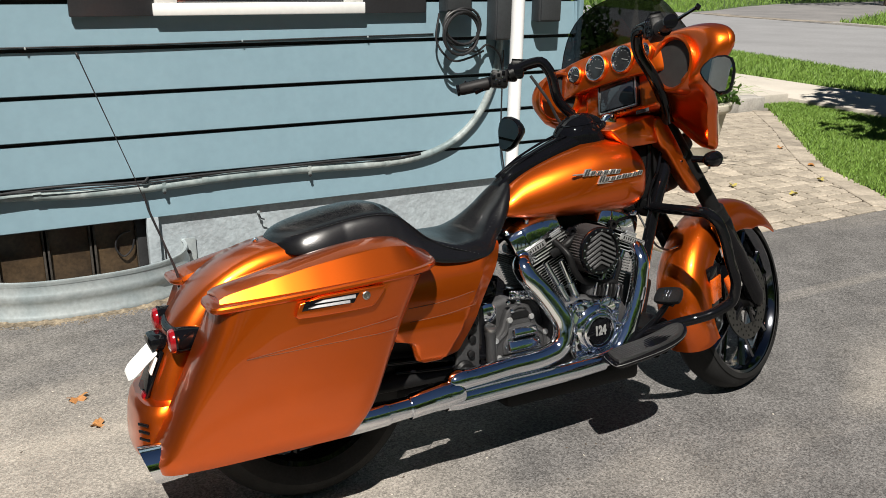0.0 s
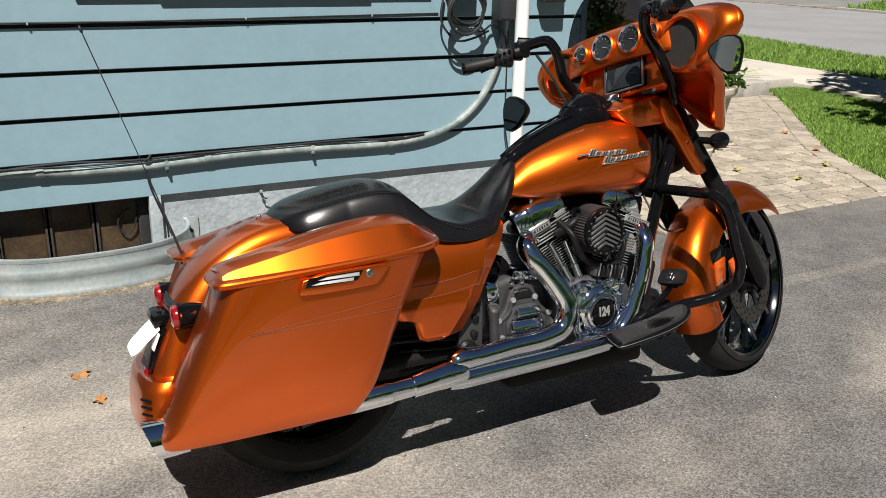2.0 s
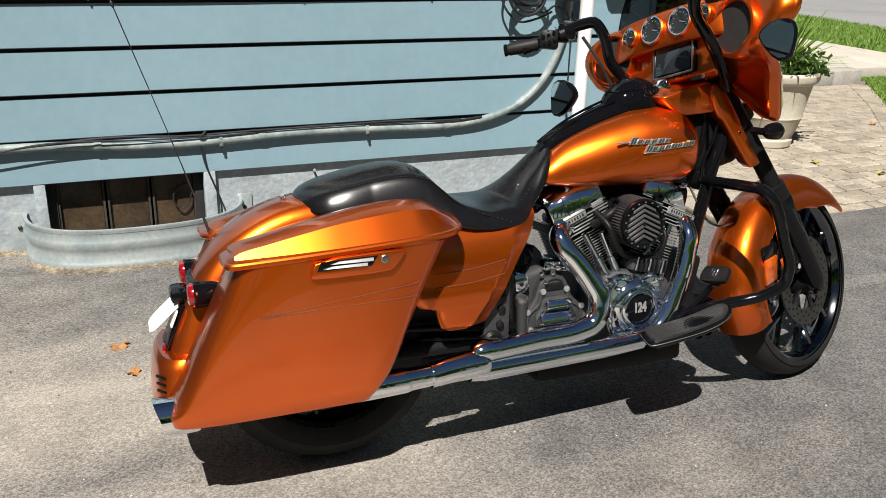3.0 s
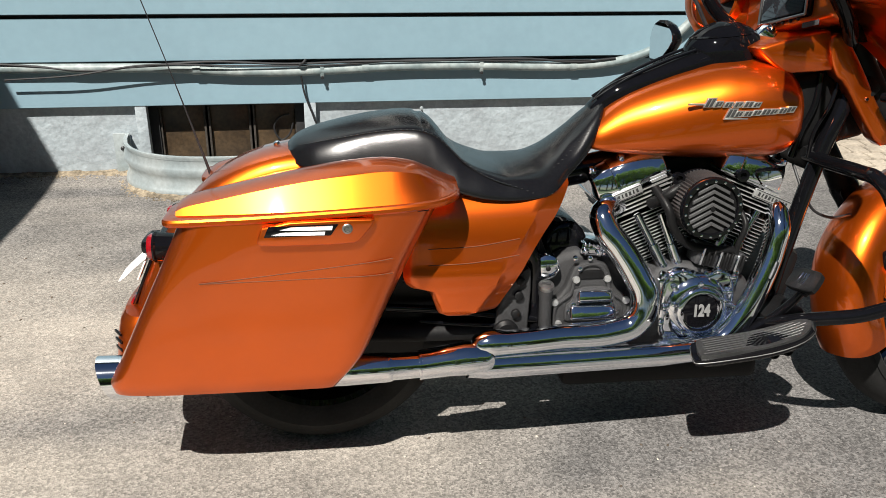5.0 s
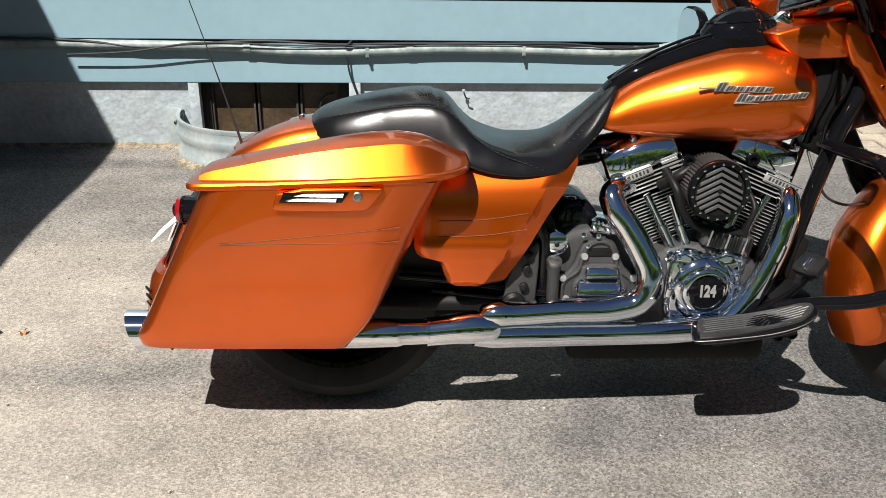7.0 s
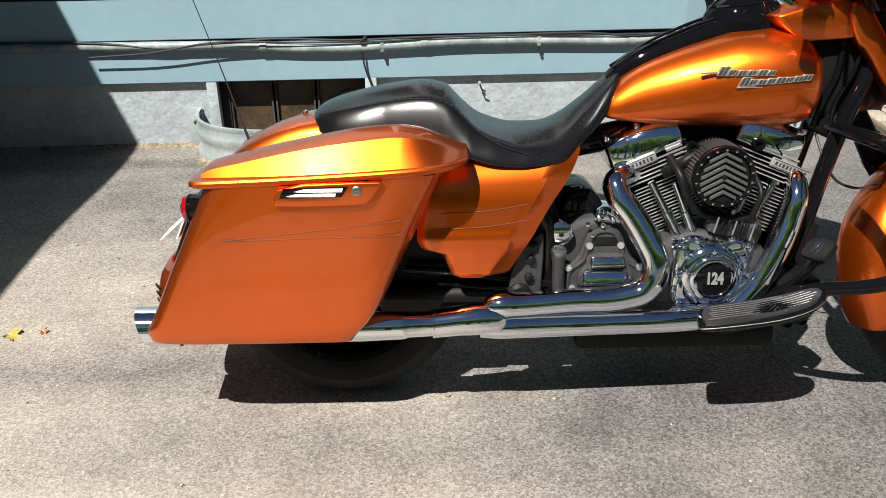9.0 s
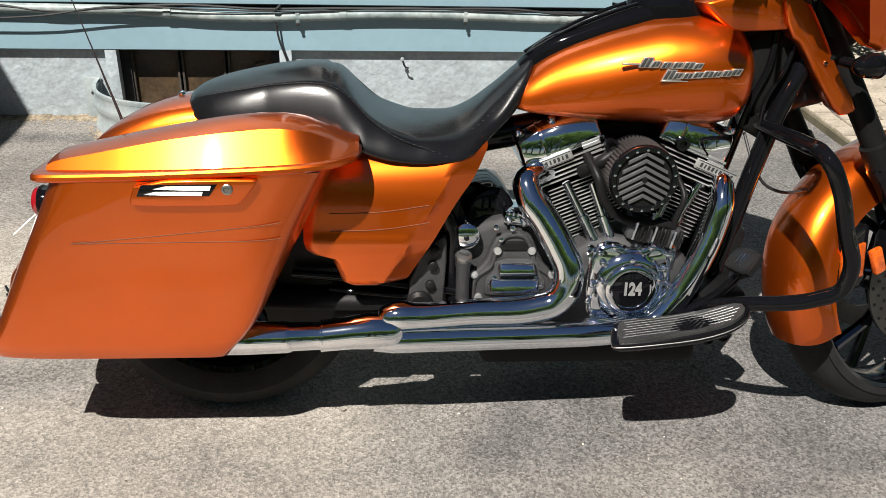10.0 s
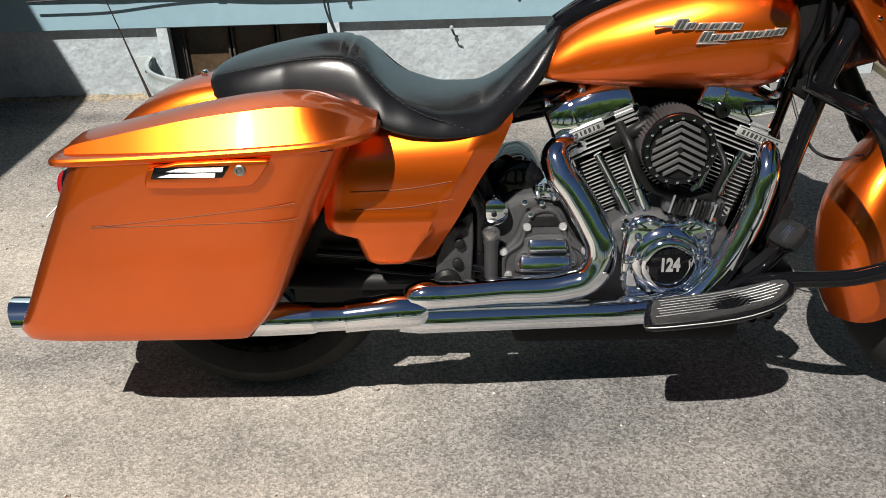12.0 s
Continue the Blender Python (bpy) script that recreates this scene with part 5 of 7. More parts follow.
def fork():
    low, high = V(1.61, 0, 0.315), V(1.19, 0, 0.985)
    d = (high - low).normalized()
    for s in (-1, 1):
        o = V(0, s * 0.112, 0)
        leg = turned("fork_leg", tube([low + o - d * 0.03, low + o + d * 0.02, low + o + d * 0.30, low + o + d * 0.34, low + o + d * 0.36], [0.022, 0.035, 0.035, 0.038, 0.033], 22), BLACK, bike, "gloss black fork leg")
        crowned("fork_tube", tube([low + o + d * 0.34, high + o], 0.0275, 20), SATIN, leg)
        turned("dust_cap", tube([low + o + d * 0.34, low + o + d * 0.40], [0.036, 0.033], 22), SATIN, leg)
        turned("axle_clamp", block((0.05, 0.045, 0.06), low + o, 0.012, (0, -32, 0)), BLACK, leg)
        cal = turned("brake_caliper", prism([(1.49, 0.35), (1.475, 0.42), (1.50, 0.475), (1.535, 0.48), (1.56, 0.43), (1.55, 0.36)], s * 0.055, s * 0.115, 0.012, round_=1), BLACK, leg, "black brake caliper")
        for x, z in ((1.50, 0.38), (1.515, 0.45)):
            turned("caliper_bolt", lathe([(0.009, 0), (0.009, s * 0.008)], (x, s * 0.115, z), (0, 1, 0), 10), CHROME, cal)
        turned("reflector", block((0.032, 0.016, 0.062), V(1.43, s * 0.118, 0.39), 0.006, (0, -20, 0)), AMBER, leg, "amber side reflector")
        if s < 0:
            hold = part("reflector_bracket", block((0.085, 0.022, 0.155), (1.425, -0.128, 0.405), 0.008, (0, -8, 22)), BLACK, bike)
            part("reflector", block((0.070, 0.012, 0.085), (1.422, -0.142, 0.402), 0.004, (0, -8, 22)), AMBER, hold, "ribbed amber reflector")
        # amber cover from the nacelle down the upper leg
        cover = [(1.180, 0.985), (1.222, 0.998), (1.283, 0.905), (1.326, 0.825), (1.380, 0.752), (1.368, 0.736), (1.335, 0.732), (1.285, 0.800), (1.235, 0.880), (1.205, 0.900)]
        shape = prism(cover, -0.004, 0.046, 0.009, round_=1)
        for v in shape.verts:
            v.co.y += -0.103 - 0.05 * (1.0 - v.co.z)
            v.co += LEFTWARD * (0.145 * (s + 1))
        cv = part("fork_cover", shape, PAINT, bike, "amber fork cover panel", sharp=50)
        part("screw", lathe([(0.005, 0), (0.004, s * 0.003)], V(1.290, -0.116, 0.845) + LEFTWARD * (0.145 * (s + 1)), (0, 1, 0), 10), CHROME, cv)
        sig = turned("turn_signal", lathe([(0.004, -0.034), (0.016, -0.027), (0.023, -0.01), (0.026, 0.015), (0.022, 0.028)], (1.270, s * 0.195, 0.82), (1, 0, 0), 22), BLACK, bike, "black bullet turn signal")
        turned("lens", lathe([(0.026, 0.027), (0.023, 0.035), (0.010, 0.040), (0.001, 0.041)], (1.270, s * 0.195, 0.82), (1, 0, 0), 22), SCREEN, sig)
        turned("stem", tube([(1.27, s * 0.13, 0.83), (1.272, s * 0.18, 0.82)], 0.011, 10), BLACK, sig)
    crowned("fork_bridge", block((0.10, 0.29, 0.05), (1.265, 0, 0.865), 0.012, (0, -30, 0)), SATIN, bike)
    # wedge-shaped nacelle, narrow towards the tank
    mid = sum(NACELLE, V(0, 0, 0)) / 4
    rings = []
    for f, k in ((0.0, 0.86), (0.012, 0.95), (0.04, 0.99), (0.10, 1.0), (0.90, 1.0), (0.96, 0.99), (0.988, 0.95), (1.0, 0.86)):
        ring = [mid + (c - mid) * k + LEFTWARD * (r * f) for c, r in zip(NACELLE, (0.18, 0.29, 0.29, 0.20))]
        full = []
        for p, q in zip(ring, ring[1:] + ring[:1]):
            full += [p * 0.92 + q * 0.08, p * 0.08 + q * 0.92]
        rings.append(soften(full, 2))
    part("nacelle_panel", loft(rings), PAINT, bike, "amber fork nacelle", sharp=40)
    lock = part("fork_lock", lathe([(0.018, -0.020), (0.026, -0.016), (0.026, 0.0), (0.022, 0.012), (0.012, 0.018), (0.001, 0.019)], (1.066, -0.020, 0.990), (-0.7, 0, 0.7), 20), CHROME, bike, "chrome ignition switch")
    part("lock_neck", lathe([(0.020, -0.050), (0.020, -0.016)], (1.066, -0.020, 0.990), (-0.7, 0, 0.7), 20), BLACK, lock)


PIVOT = V(1.05, 0.17, 1.08)
ROLLED = Matrix.Translation(PIVOT) @ Matrix.Rotation(radians(-4.2), 4, "X") @ Matrix.Translation(-PIVOT)


def rolled(name, bm, material, parent, label="", **k):
    return part(name, carried(moved(moved(bm, TURNED), ROLLED), HEAD, 1.025), material, parent, label, **k)


def settled(name, bm, material, parent, label="", **k):
    return rolled(name, moved(bm, pose(0, -0.022, 0) @ Matrix.Diagonal((1, 0.91, 1, 1))), material, parent, label, **k)


def fairing():
    # half outline of the batwing (y, z), mirrored
    half = [(0.0, 1.186), (0.12, 1.188), (0.22, 1.196), (0.32, 1.192), (0.385, 1.158), (0.400, 1.10), (0.352, 1.03), (0.272, 0.95), (0.226, 0.865), (0.210, 0.826), (0.186, 0.822), (0.160, 0.850), (0.132, 0.895), (0.098, 0.938), (0.0, 0.966)]
    right = [(-y, z) for y, z in half[1:-1]][::-1]
    loop = soften(half + right, 2)
    mid = np.array([0.0, 1.07])
    SLOPE = 0.22

    def ring(scale, x, shift=0.0):
        return [(x - 0.05 + SLOPE * (z - 1.07) * (0.6 + 0.4 * scale) - 0.04 * (abs(y) / 0.42) ** 2 + 2.0 * min(0.06, max(0.0, 1.015 - z)) + 0.72 * max(0.0, 0.955 - z), y * (1 + 0.10 * max(0.0, (-y - 0.2) / 0.2) * min(1.0, max(0.0, (z - 1.0) / 0.08))), z + shift - 0.012 * max(0.0, (-y - 0.2) / 0.2) * min(1.0, max(0.0, (z - 1.08) / 0.1))) for y, z in mid + (loop - mid) * scale]

    rings = [ring(0.980, 1.140), ring(0.993, 1.146), ring(0.998, 1.156), ring(0.990, 1.166), ring(0.955, 1.185), ring(0.90, 1.215), ring(0.82, 1.26), ring(0.70, 1.315), ring(0.52, 1.375), ring(0.30, 1.42), ring(0.02, 1.44)]
    shell = settled("fairing", loft(rings, caps=False), PAINT, bike, "amber batwing fairing", sharp=60)
    inner = [ring(0.980, 1.140), ring(0.955, 1.122), ring(0.915, 1.108), ring(0.86, 1.104), ring(0.78, 1.110), ring(0.5, 1.130), ring(0.02, 1.14)]
    for layer in inner[2:]:
        layer[:] = [(x + 0.055 * min(1.0, max(0.0, (1.02 - z) / 0.09)), y, z) for x, y, z in layer]
    dash = settled("dashboard", loft(inner, caps=False), PAINT, shell, sharp=60)

    def on(y, z, out=0.0):
        return V(1.078 + SLOPE * (z - 1.07) - 0.04 * (abs(y) / 0.42) ** 2 - out, y, z)
    face = V(-1, 0, SLOPE).normalized()
    tilt = math.degrees(math.atan2(SLOPE, 1))
    # brow with the instrument row
    rings = []
    for u in np.linspace(-1, 1, 25):
        back = 0.030 * abs(u) ** 4
        drop = 0.012 * abs(u) ** 3
        sect = soften([(1.036, 1.084), (1.030, 1.094), (1.050, 1.184), (1.066, 1.200), (1.14, 1.194), (1.14, 1.084)], 2)
        rings.append([(x + back, 0.028 + 0.228 * u, z - drop) for x, z in sect])
    settled("instrument_panel", loft(rings), PAINT, dash, sharp=50)
    for y, r in ((0.154, 0.027), (0.060, 0.042), (-0.050, 0.042), (-0.136, 0.027)):
        c = V(1.0415, y, 1.145)
        g = settled("gauge", lathe([(r + 0.004, -0.01), (r + 0.004, 0.006), (r, 0.010), (r - 0.004, 0.006), (r - 0.005, 0.003)], c, face, 32), PAINT, dash, "round gauge in an amber rim")
        settled("inner_ring", lathe([(r + 0.0010, 0.0), (r - 0.0005, 0.0095), (r - 0.0035, 0.0095), (r - 0.0070, 0.003)], c, face, 32), CHROME, g, "bright chrome ring")
        settled("dial", lathe([(r - 0.004, 0.0), (r - 0.004, 0.0035), (0.001, 0.0036)], c, face, 32), DIAL, g)
        ticks = bmesh.new()
        for k in range(9):
            a = radians(-30 + 30 * k)
            q = c + face * 0.0042 + V(0, math.cos(a), 0) * (r * 0.66) + V(SLOPE, 0, 1).normalized() * (math.sin(a) * r * 0.66)
            block((0.001, 0.0012, 0.004), q, 0, (math.degrees(a) - 90, tilt, 0), ticks)
        settled("tick", ticks, NUMBER, g)
        a = radians(200)
        settled("needle", tube([c + face * 0.005, c + face * 0.005 + V(0, math.cos(a), 0) * (r * 0.6) + V(SLOPE, 0, 1).normalized() * (math.sin(a) * r * 0.6)], [0.0016, 0.0006], 6), NUMBER, g)
    for s in (-1, 1):
        c = on(s * 0.250, 1.094, 0.012) if s > 0 else on(-0.228, 1.086, 0.016)
        aim = V(-1, -s * 0.12, SLOPE * 0.6).normalized()
        sp = settled("speaker_ring", lathe([(0.088, -0.06), (0.087, 0.006), (0.083, 0.015), (0.076, 0.017), (0.071, 0.011), (0.068, -0.006)], c, aim, 40, hollow=True), PAINT, dash)
        settled("speaker_cup", lathe([(0.0695, 0.002), (0.068, -0.012), (0.063, -0.046), (0.05, -0.050), (0.001, -0.050)], c, aim, 36), SPEAKER, sp, "dark speaker cup")
        settled("speaker_grille", lathe([(0.057, -0.048), (0.055, -0.040), (0.04, -0.035), (0.001, -0.033)], c, aim, 36), SATIN, sp, "black speaker grille")
    settled("radio_surround", block((0.06, 0.30, 0.135), on(0, 1.040, -0.018), 0.012, (0, tilt, 0), segs=3), PAINT, dash)
    rad = settled("radio", block((0.07, 0.165, 0.115), on(0, 1.045, -0.008), 0.006, (0, tilt, 0)), BLACK, dash, "black touch-screen radio")
    settled("screen", block((0.004, 0.135, 0.085), on(0, 1.047, 0.0285), 0.001, (0, tilt, 0)), SCREEN, rad)
    settled("bezel", block((0.006, 0.15, 0.006), on(0, 0.998, 0.027), 0.002, (0, tilt, 0)), STEEL, rad)
    for s in (-1, 1):
        settled("bezel", block((0.006, 0.006, 0.10), on(s * 0.076, 1.047, 0.027), 0.002, (0, tilt, 0)), STEEL, rad)
    for k in range(5):
        settled("button", lathe([(0.005, 0), (0.004, 0.005)], on(-0.05 + 0.025 * k, 0.992, 0.02), face, 8), SATIN, rad)
    settled("label_strip", block((0.003, 0.05, 0.012), on(-0.10, 0.972, 0.028), 0.001, (0, tilt, 0)), WRINKLE, dash)
    # short smoked windshield
    rings = []
    for u in np.linspace(-1, 1, 25):
        y = (0.325 if u > 0 else 0.265) * u
        x0, z0 = 1.15 + 0.05 * (1 - u * u), 1.178 - 0.03 * u * u
        h = 0.185 * (1 - abs(u) ** 3.5) + 0.004
        rings.append([(x0, y, z0), (x0 - 0.35 * h, y * 0.97, z0 + h), (x0 - 0.35 * h + 0.005, y * 0.97, z0 + h), (x0 + 0.005, y, z0)])
    settled("windshield", loft(rings), SMOKE, bike, "short smoked windshield")
    # headlamp, unseen from behind but part of the nose
    lamp = settled("headlamp", lathe([(0.10, 0), (0.105, 0.03), (0.098, 0.045), (0.088, 0.04)], (1.35, 0, 1.06), (1, 0, 0.05), 32), CHROME, bike, "chrome-ringed headlamp")
    settled("glass", lathe([(0.09, 0.035), (0.06, 0.05), (0.001, 0.056)], (1.35, 0, 1.06), (1, 0, 0.05), 32), CLEAR, lamp)




def mirror(centre, aim, s, size):
    c, a = Vector(centre), Vector(aim).normalized()
    side = V(0, 0, 1).cross(a).normalized()
    up = a.cross(side)
    out = soften([(-0.072, 0.020), (-0.050, 0.056), (0.02, 0.056), (0.070, 0.022), (0.074, -0.004), (0.000, -0.068), (-0.055, -0.064), (-0.066, -0.03)], 1)
    def ring(k, d):
        return [c + a * d + side * (s * x * k * size) + up * (z * k * size * 1.3) for x, z in out]
    shell = part("mirror", loft([ring(0.93, 0.004), ring(1.0, 0.0), ring(1.02, -0.008), ring(0.95, -0.026), ring(0.6, -0.045), ring(0.15, -0.050)]), BLACK, bike, "black rear-view mirror")
    part("glass", loft([ring(0.90, 0.0035), ring(0.89, 0.0055)]), MIRROR, shell, "mirror glass")
    return shell


def lowered(name, bm, material, parent, label="", **k):
    for v in bm.verts:
        v.co.y = v.co.y * 0.93 - 0.018 if v.co.y > 0 else v.co.y * 1.02 + 0.004
        v.co.z -= 0.018 + 0.05 * v.co.y
        if v.co.y < 0:
            u = min(1.0, max(0.0, (v.co.z - 1.0) / 0.16))
            v.co += V(-0.014, 0.009, -0.012) * u
    return part(name, carried(moved(bm, TURNED), HEAD, 1.025), material, parent, label, **k)


def handlebar():
    for s in (-1, 1):
        p = [(1.20, s * 0.06, 0.950), (1.160, s * 0.11, 0.962), (1.112, s * 0.150, 0.995), (1.058, s * 0.178, 1.040), (0.995, s * 0.198, 1.11), (0.958, s * 0.192, 1.205), (0.945, s * 0.205, 1.232), (0.925, s * 0.24, 1.236), (0.885, s * 0.29, 1.222), (0.79, s * 0.385, 1.186)]
        bar = lowered("handlebar", tube(p, 0.0172, 16, 60), BLACK, bike, "gloss black high handlebar")
        a, b = V(0.828, s * 0.348, 1.198), V(0.758, s * 0.418, 1.194)
        d = (b - a).normalized()
        lowered("grip", tube([a, a + d * 0.006, b - d * 0.008, b], [0.0185, 0.0200, 0.0185, 0.016], 18), GRIP, bar, "dark rubber grip")
        lowered("grip_end", tube([b, b + d * 0.002, b + d * 0.010, b + d * 0.012], [0.0165, 0.0185, 0.0185, 0.012], 18), BLACK, bar)
        h = V(0.905, s * 0.265, 1.229)
        c = V(0.853, s * 0.322, 1.206)
        u, n = V(0.7071, -s * 0.7071, 0.22), V(-0.7071, -s * 0.7071, 0)
        lowered("switch_housing", block((0.060, 0.042, 0.056), c, 0.010, (0, 12, -s * 45)), SATIN, bar)
        lowered("perch_clamp", block((0.058, 0.038, 0.046), c + u * 0.058 + V(0, 0, 0.003), 0.010, (0, 12, -s * 45)), BLACK, bar)
        for k in range(3):
            for m in range(2):
                q = c + u * (0.017 * (k - 1)) + n * 0.022 + V(0, 0, 0.011 - 0.023 * m)
                lowered("switch", block((0.011, 0.008, 0.013 - 0.004 * ((k + m) % 2)), q, 0.0025, (0, 12, -s * 45)), BLACK, bar)
        for k in range(5):
            q = c + u * (0.0115 * (k - 2)) + n * 0.0215 + V(0, 0, 0.0245 - 0.026 * (k % 2))
            lowered("screw", lathe([(0.0026, 0), (0.0022, 0.002), (0.001, 0.0024)], q, n, 8), CHROME, bar)
        lowered("clamp_band", tube([c + u * 0.036, c + u * 0.052], 0.0225, 18), SATIN, bar)
        lowered("lever_perch", block((0.040, 0.030, 0.046), c + u * 0.045 - n * 0.012, 0.009, (0, 12, -s * 45)), SATIN, bar)
        lowered("reservoir", block((0.075, 0.040, 0.024), h + V(0.004, -s * 0.004, 0.012) - n * 0.02, 0.008, (0, 12, -s * 45)), SATIN, bar)
        lowered("cap", block((0.065, 0.032, 0.005), h + V(0.004, -s * 0.004, 0.026) - n * 0.02, 0.002, (0, 12, -s * 45)), BLACK, bar)
        lev = [h + V(0.045, s * 0.035, 0.004), h + V(0.025, s * 0.075, 0.0), h + V(-0.015, s * 0.125, -0.002), h + V(-0.075, s * 0.195, -0.006)]
        lever = lowered("lever", tube(lev, [0.009, 0.008, 0.0065, 0.0065], 10, 22, flat=0.7), BLACK, bar, "black hand lever")
        lowered("lever_ball", lathe([(0.002, -0.009), (0.009, 0.0), (0.002, 0.009)], lev[-1], (0, 0, 1), 12), BLACK, lever)
    lowered("clamp", block((0.05, 0.20, 0.036), (1.12, 0, 0.968), 0.01), BLACK, bike)
    lowered("control_cable", tube([(0.93, 0.25, 1.20), (0.97, 0.225, 1.12), (1.02, 0.215, 1.03), (1.09, 0.14, 0.96)], 0.005, 8, 20), CABLE, bike)


rear_wheel()
front_wheel()
for side in (-1, 1):
    saddlebag(side)
    side_cover(side)
rear_fender()
tail()
seat()
tank()
engine()
gearbox()
exhaust()
footboards()
guard()
front_fender()
fork()
fairing()
handlebar()
mirror((1.112, -0.452, 1.124), (-0.824, -0.545, 0.155), -1, 0.66)
mirror((1.015, 0.498, 0.936), (-1, -0.30, 0.10), 1, 0.80)

# ---- ground ----
def flat_poly(name, outline, z, material, thick=0.0, label="", category="", kind="structure", grid=0):
    bm = bmesh.new()
    hi = [bm.verts.new((x, y, z)) for x, y in outline]
    bm.faces.new(hi)
    if thick:
        low = [bm.verts.new((x, y, z - thick)) for x, y in outline]
        n = len(outline)
        for i in range(n):
            bm.faces.new((hi[i], low[i], low[(i + 1) % n], hi[(i + 1) % n]))
        bm.faces.new(low[::-1])
    ob = done(name, bm, material, smooth=False)
    return tagged(ob, label, category, "", kind)


def ground_dip(y):
    u = min(1.0, max(0.0, (y - 0.9) / 1.0))
    return -0.045 * u * u * (3 - 2 * u)


def driveway():
    """Asphalt slab, dipping slightly towards the house wall."""
    bm = bmesh.new()
    xs = list(np.linspace(-9, 2.5, 24)) + list(np.linspace(2.9, 11.4, 14))
    ys = [-3.6, -3, -2, -1, 0, 0.5, 0.9, 1.05, 1.23, 1.35, 1.5, 1.65, 1.8, 1.9, 2.2]
    grid = {}
    for i, x in enumerate(xs):
        for j, y in enumerate(ys):
            dip = ground_dip(y) if x < 2.6 else 0
            grid[i, j] = bm.verts.new((x, y, dip))
    for i in range(len(xs) - 1):
        for j in range(len(ys) - 1):
            if xs[i] >= 2.45 and ys[j] >= 1.23:
                continue
            bm.faces.new([grid[q] for q in ((i, j), (i + 1, j), (i + 1, j + 1), (i, j + 1))])
    for v in [v for v in bm.verts if not v.link_faces]:
        bm.verts.remove(v)
    ext = bmesh.ops.extrude_face_region(bm, geom=bm.faces[:])
    bmesh.ops.translate(bm, vec=(0, 0, -0.08), verts=[v for v in ext["geom"] if isinstance(v, bmesh.types.BMVert)])
    tagged(done("driveway", bm, ASPHALT, smooth=False), "worn grey asphalt driveway with drifts of sand", "driveway", kind="structure")


FAR_DRIVE = [(20.2, 13.9), (23.4, 15.5), (28.3, 18.2), (38, 22.5), (60, 30), (60, 34), (38.4, 25.6), (30, 24.3), (26, 22.6), (22.3, 20.5), (20.2, 19.7)]
ROADSIDE = [(10.5, -60), (10.55, -14), (10.62, 3), (10.86, 5.85), (11.37, 9.11), (11.5, 12), (11.5, 40), (11.5, 90)]
ground = flat_poly("ground", [(-600, -600), (600, -600), (600, 600), (-600, 600)], -0.14, SOIL, 0, "lawn reaching to the distance", "ground")
driveway()
lawn = flat_poly("lawn", [(4.55, 1.235), (7.45, 1.235), (7.45, 4.55), (7.02, 4.55), (6.18, 3.55), (5.42, 2.68), (5.04, 2.22), (4.73, 1.62)], 0.014, SOIL, 0.17, "mown lawn beside the paved path", "lawn")
strip = flat_poly("verge", [(8.72, -14)] + ROADSIDE[1:-1] + [(8.72, 40)], 0.035, SOIL, 0.17, "grass verge along the road", "lawn")
flat_poly("front_lawn", [(2.4, 6.0), (7.45, 6.0), (7.45, 40), (2.4, 40)], 0.035, SOIL, 0.17, "grass before the house", "lawn")
flat_poly("road", [(20.2, -60), (20.2, 90)] + ROADSIDE[::-1], 0.045, ROADTAR, 0.185, "pale asphalt road", "road")
flat_poly("far_lawn", [(20.2, -60), (90, -60), (90, 90), (20.2, 90)], 0.05, SOIL, 0.19, "grass across the road", "lawn")
flat_poly("crumbled_edge", [(20.0, 17.6), (20.25, 15.6), (20.7, 13.8), (21.5, 14.2), (21.0, 15.5), (20.7, 17.4), (20.9, 19.0), (20.3, 19.2)], 0.060, CRUMBLED, 0.03, "crumbled asphalt edge of the far driveway", "driveway edge")
flat_poly("far_driveway", FAR_DRIVE, 0.054, FARTAR, 0.1, "driveway across the road", "driveway")
tagged(done("far_kerb", block((0.16, 30, 0.16), (20.25, -0.9, 0.03), 0.02), KERB), "low kerb across the road", "kerb", kind="structure")
tagged(done("sidewalk", block((1.25, 60, 0.2), (8.09, 12, -0.03), 0.012), CONCRETE), "pale concrete sidewalk", "sidewalk", kind="structure")
tagged(done("walkway", block((3.0, 1.4, 0.2), (5.95, 5.36, 0.02), 0.012), CONCRETE), "raised concrete walkway", "walkway", kind="structure")


def kerb_blocks():
    base = thing("kerb", "row of grey stone kerb blocks edging the walkway", "kerb", kind="structure")
    for k in range(7):
        bm = block((0.385, 0.22, 0.22), (4.33 + 0.39 * k, 4.58, 0.028), 0.018)
        part("kerb_block", bm, KERB, base)


kerb_blocks()


def grass(name, area, count, z, h, label, seed):
    rng = np.random.RandomState(seed)
    bm_v, bm_f = [], []
    made = 0
    while made < count:
        x, y = area(rng)
        if x is None:
            continue
        a, b = rng.uniform(0, 6.28), rng.uniform(0, 6.28)
        hh, w = h * rng.uniform(0.55, 1.3), 0.004 + h * 0.05 * rng.uniform(0.6, 1.4)
        lean = hh * rng.uniform(0.1, 0.75)
        n = len(bm_v)
        dx, dy = w * math.cos(a), w * math.sin(a)
        bm_v += [(x - dx, y - dy, z), (x + dx, y + dy, z), (x + lean * 0.4 * math.cos(b) + dx * 0.6, y + lean * 0.4 * math.sin(b) + dy * 0.6, z + hh * 0.6), (x + lean * math.cos(b), y + lean * math.sin(b), z + hh)]
        bm_f += [(n, n + 1, n + 2), (n, n + 2, n + 3)]
        made += 1
    me = bpy.data.meshes.new(name)
    me.from_pydata(bm_v, [], bm_f)
    me.materials.append(GRASS)
    return tagged(new(name, me), label, "grass", kind="stuff")


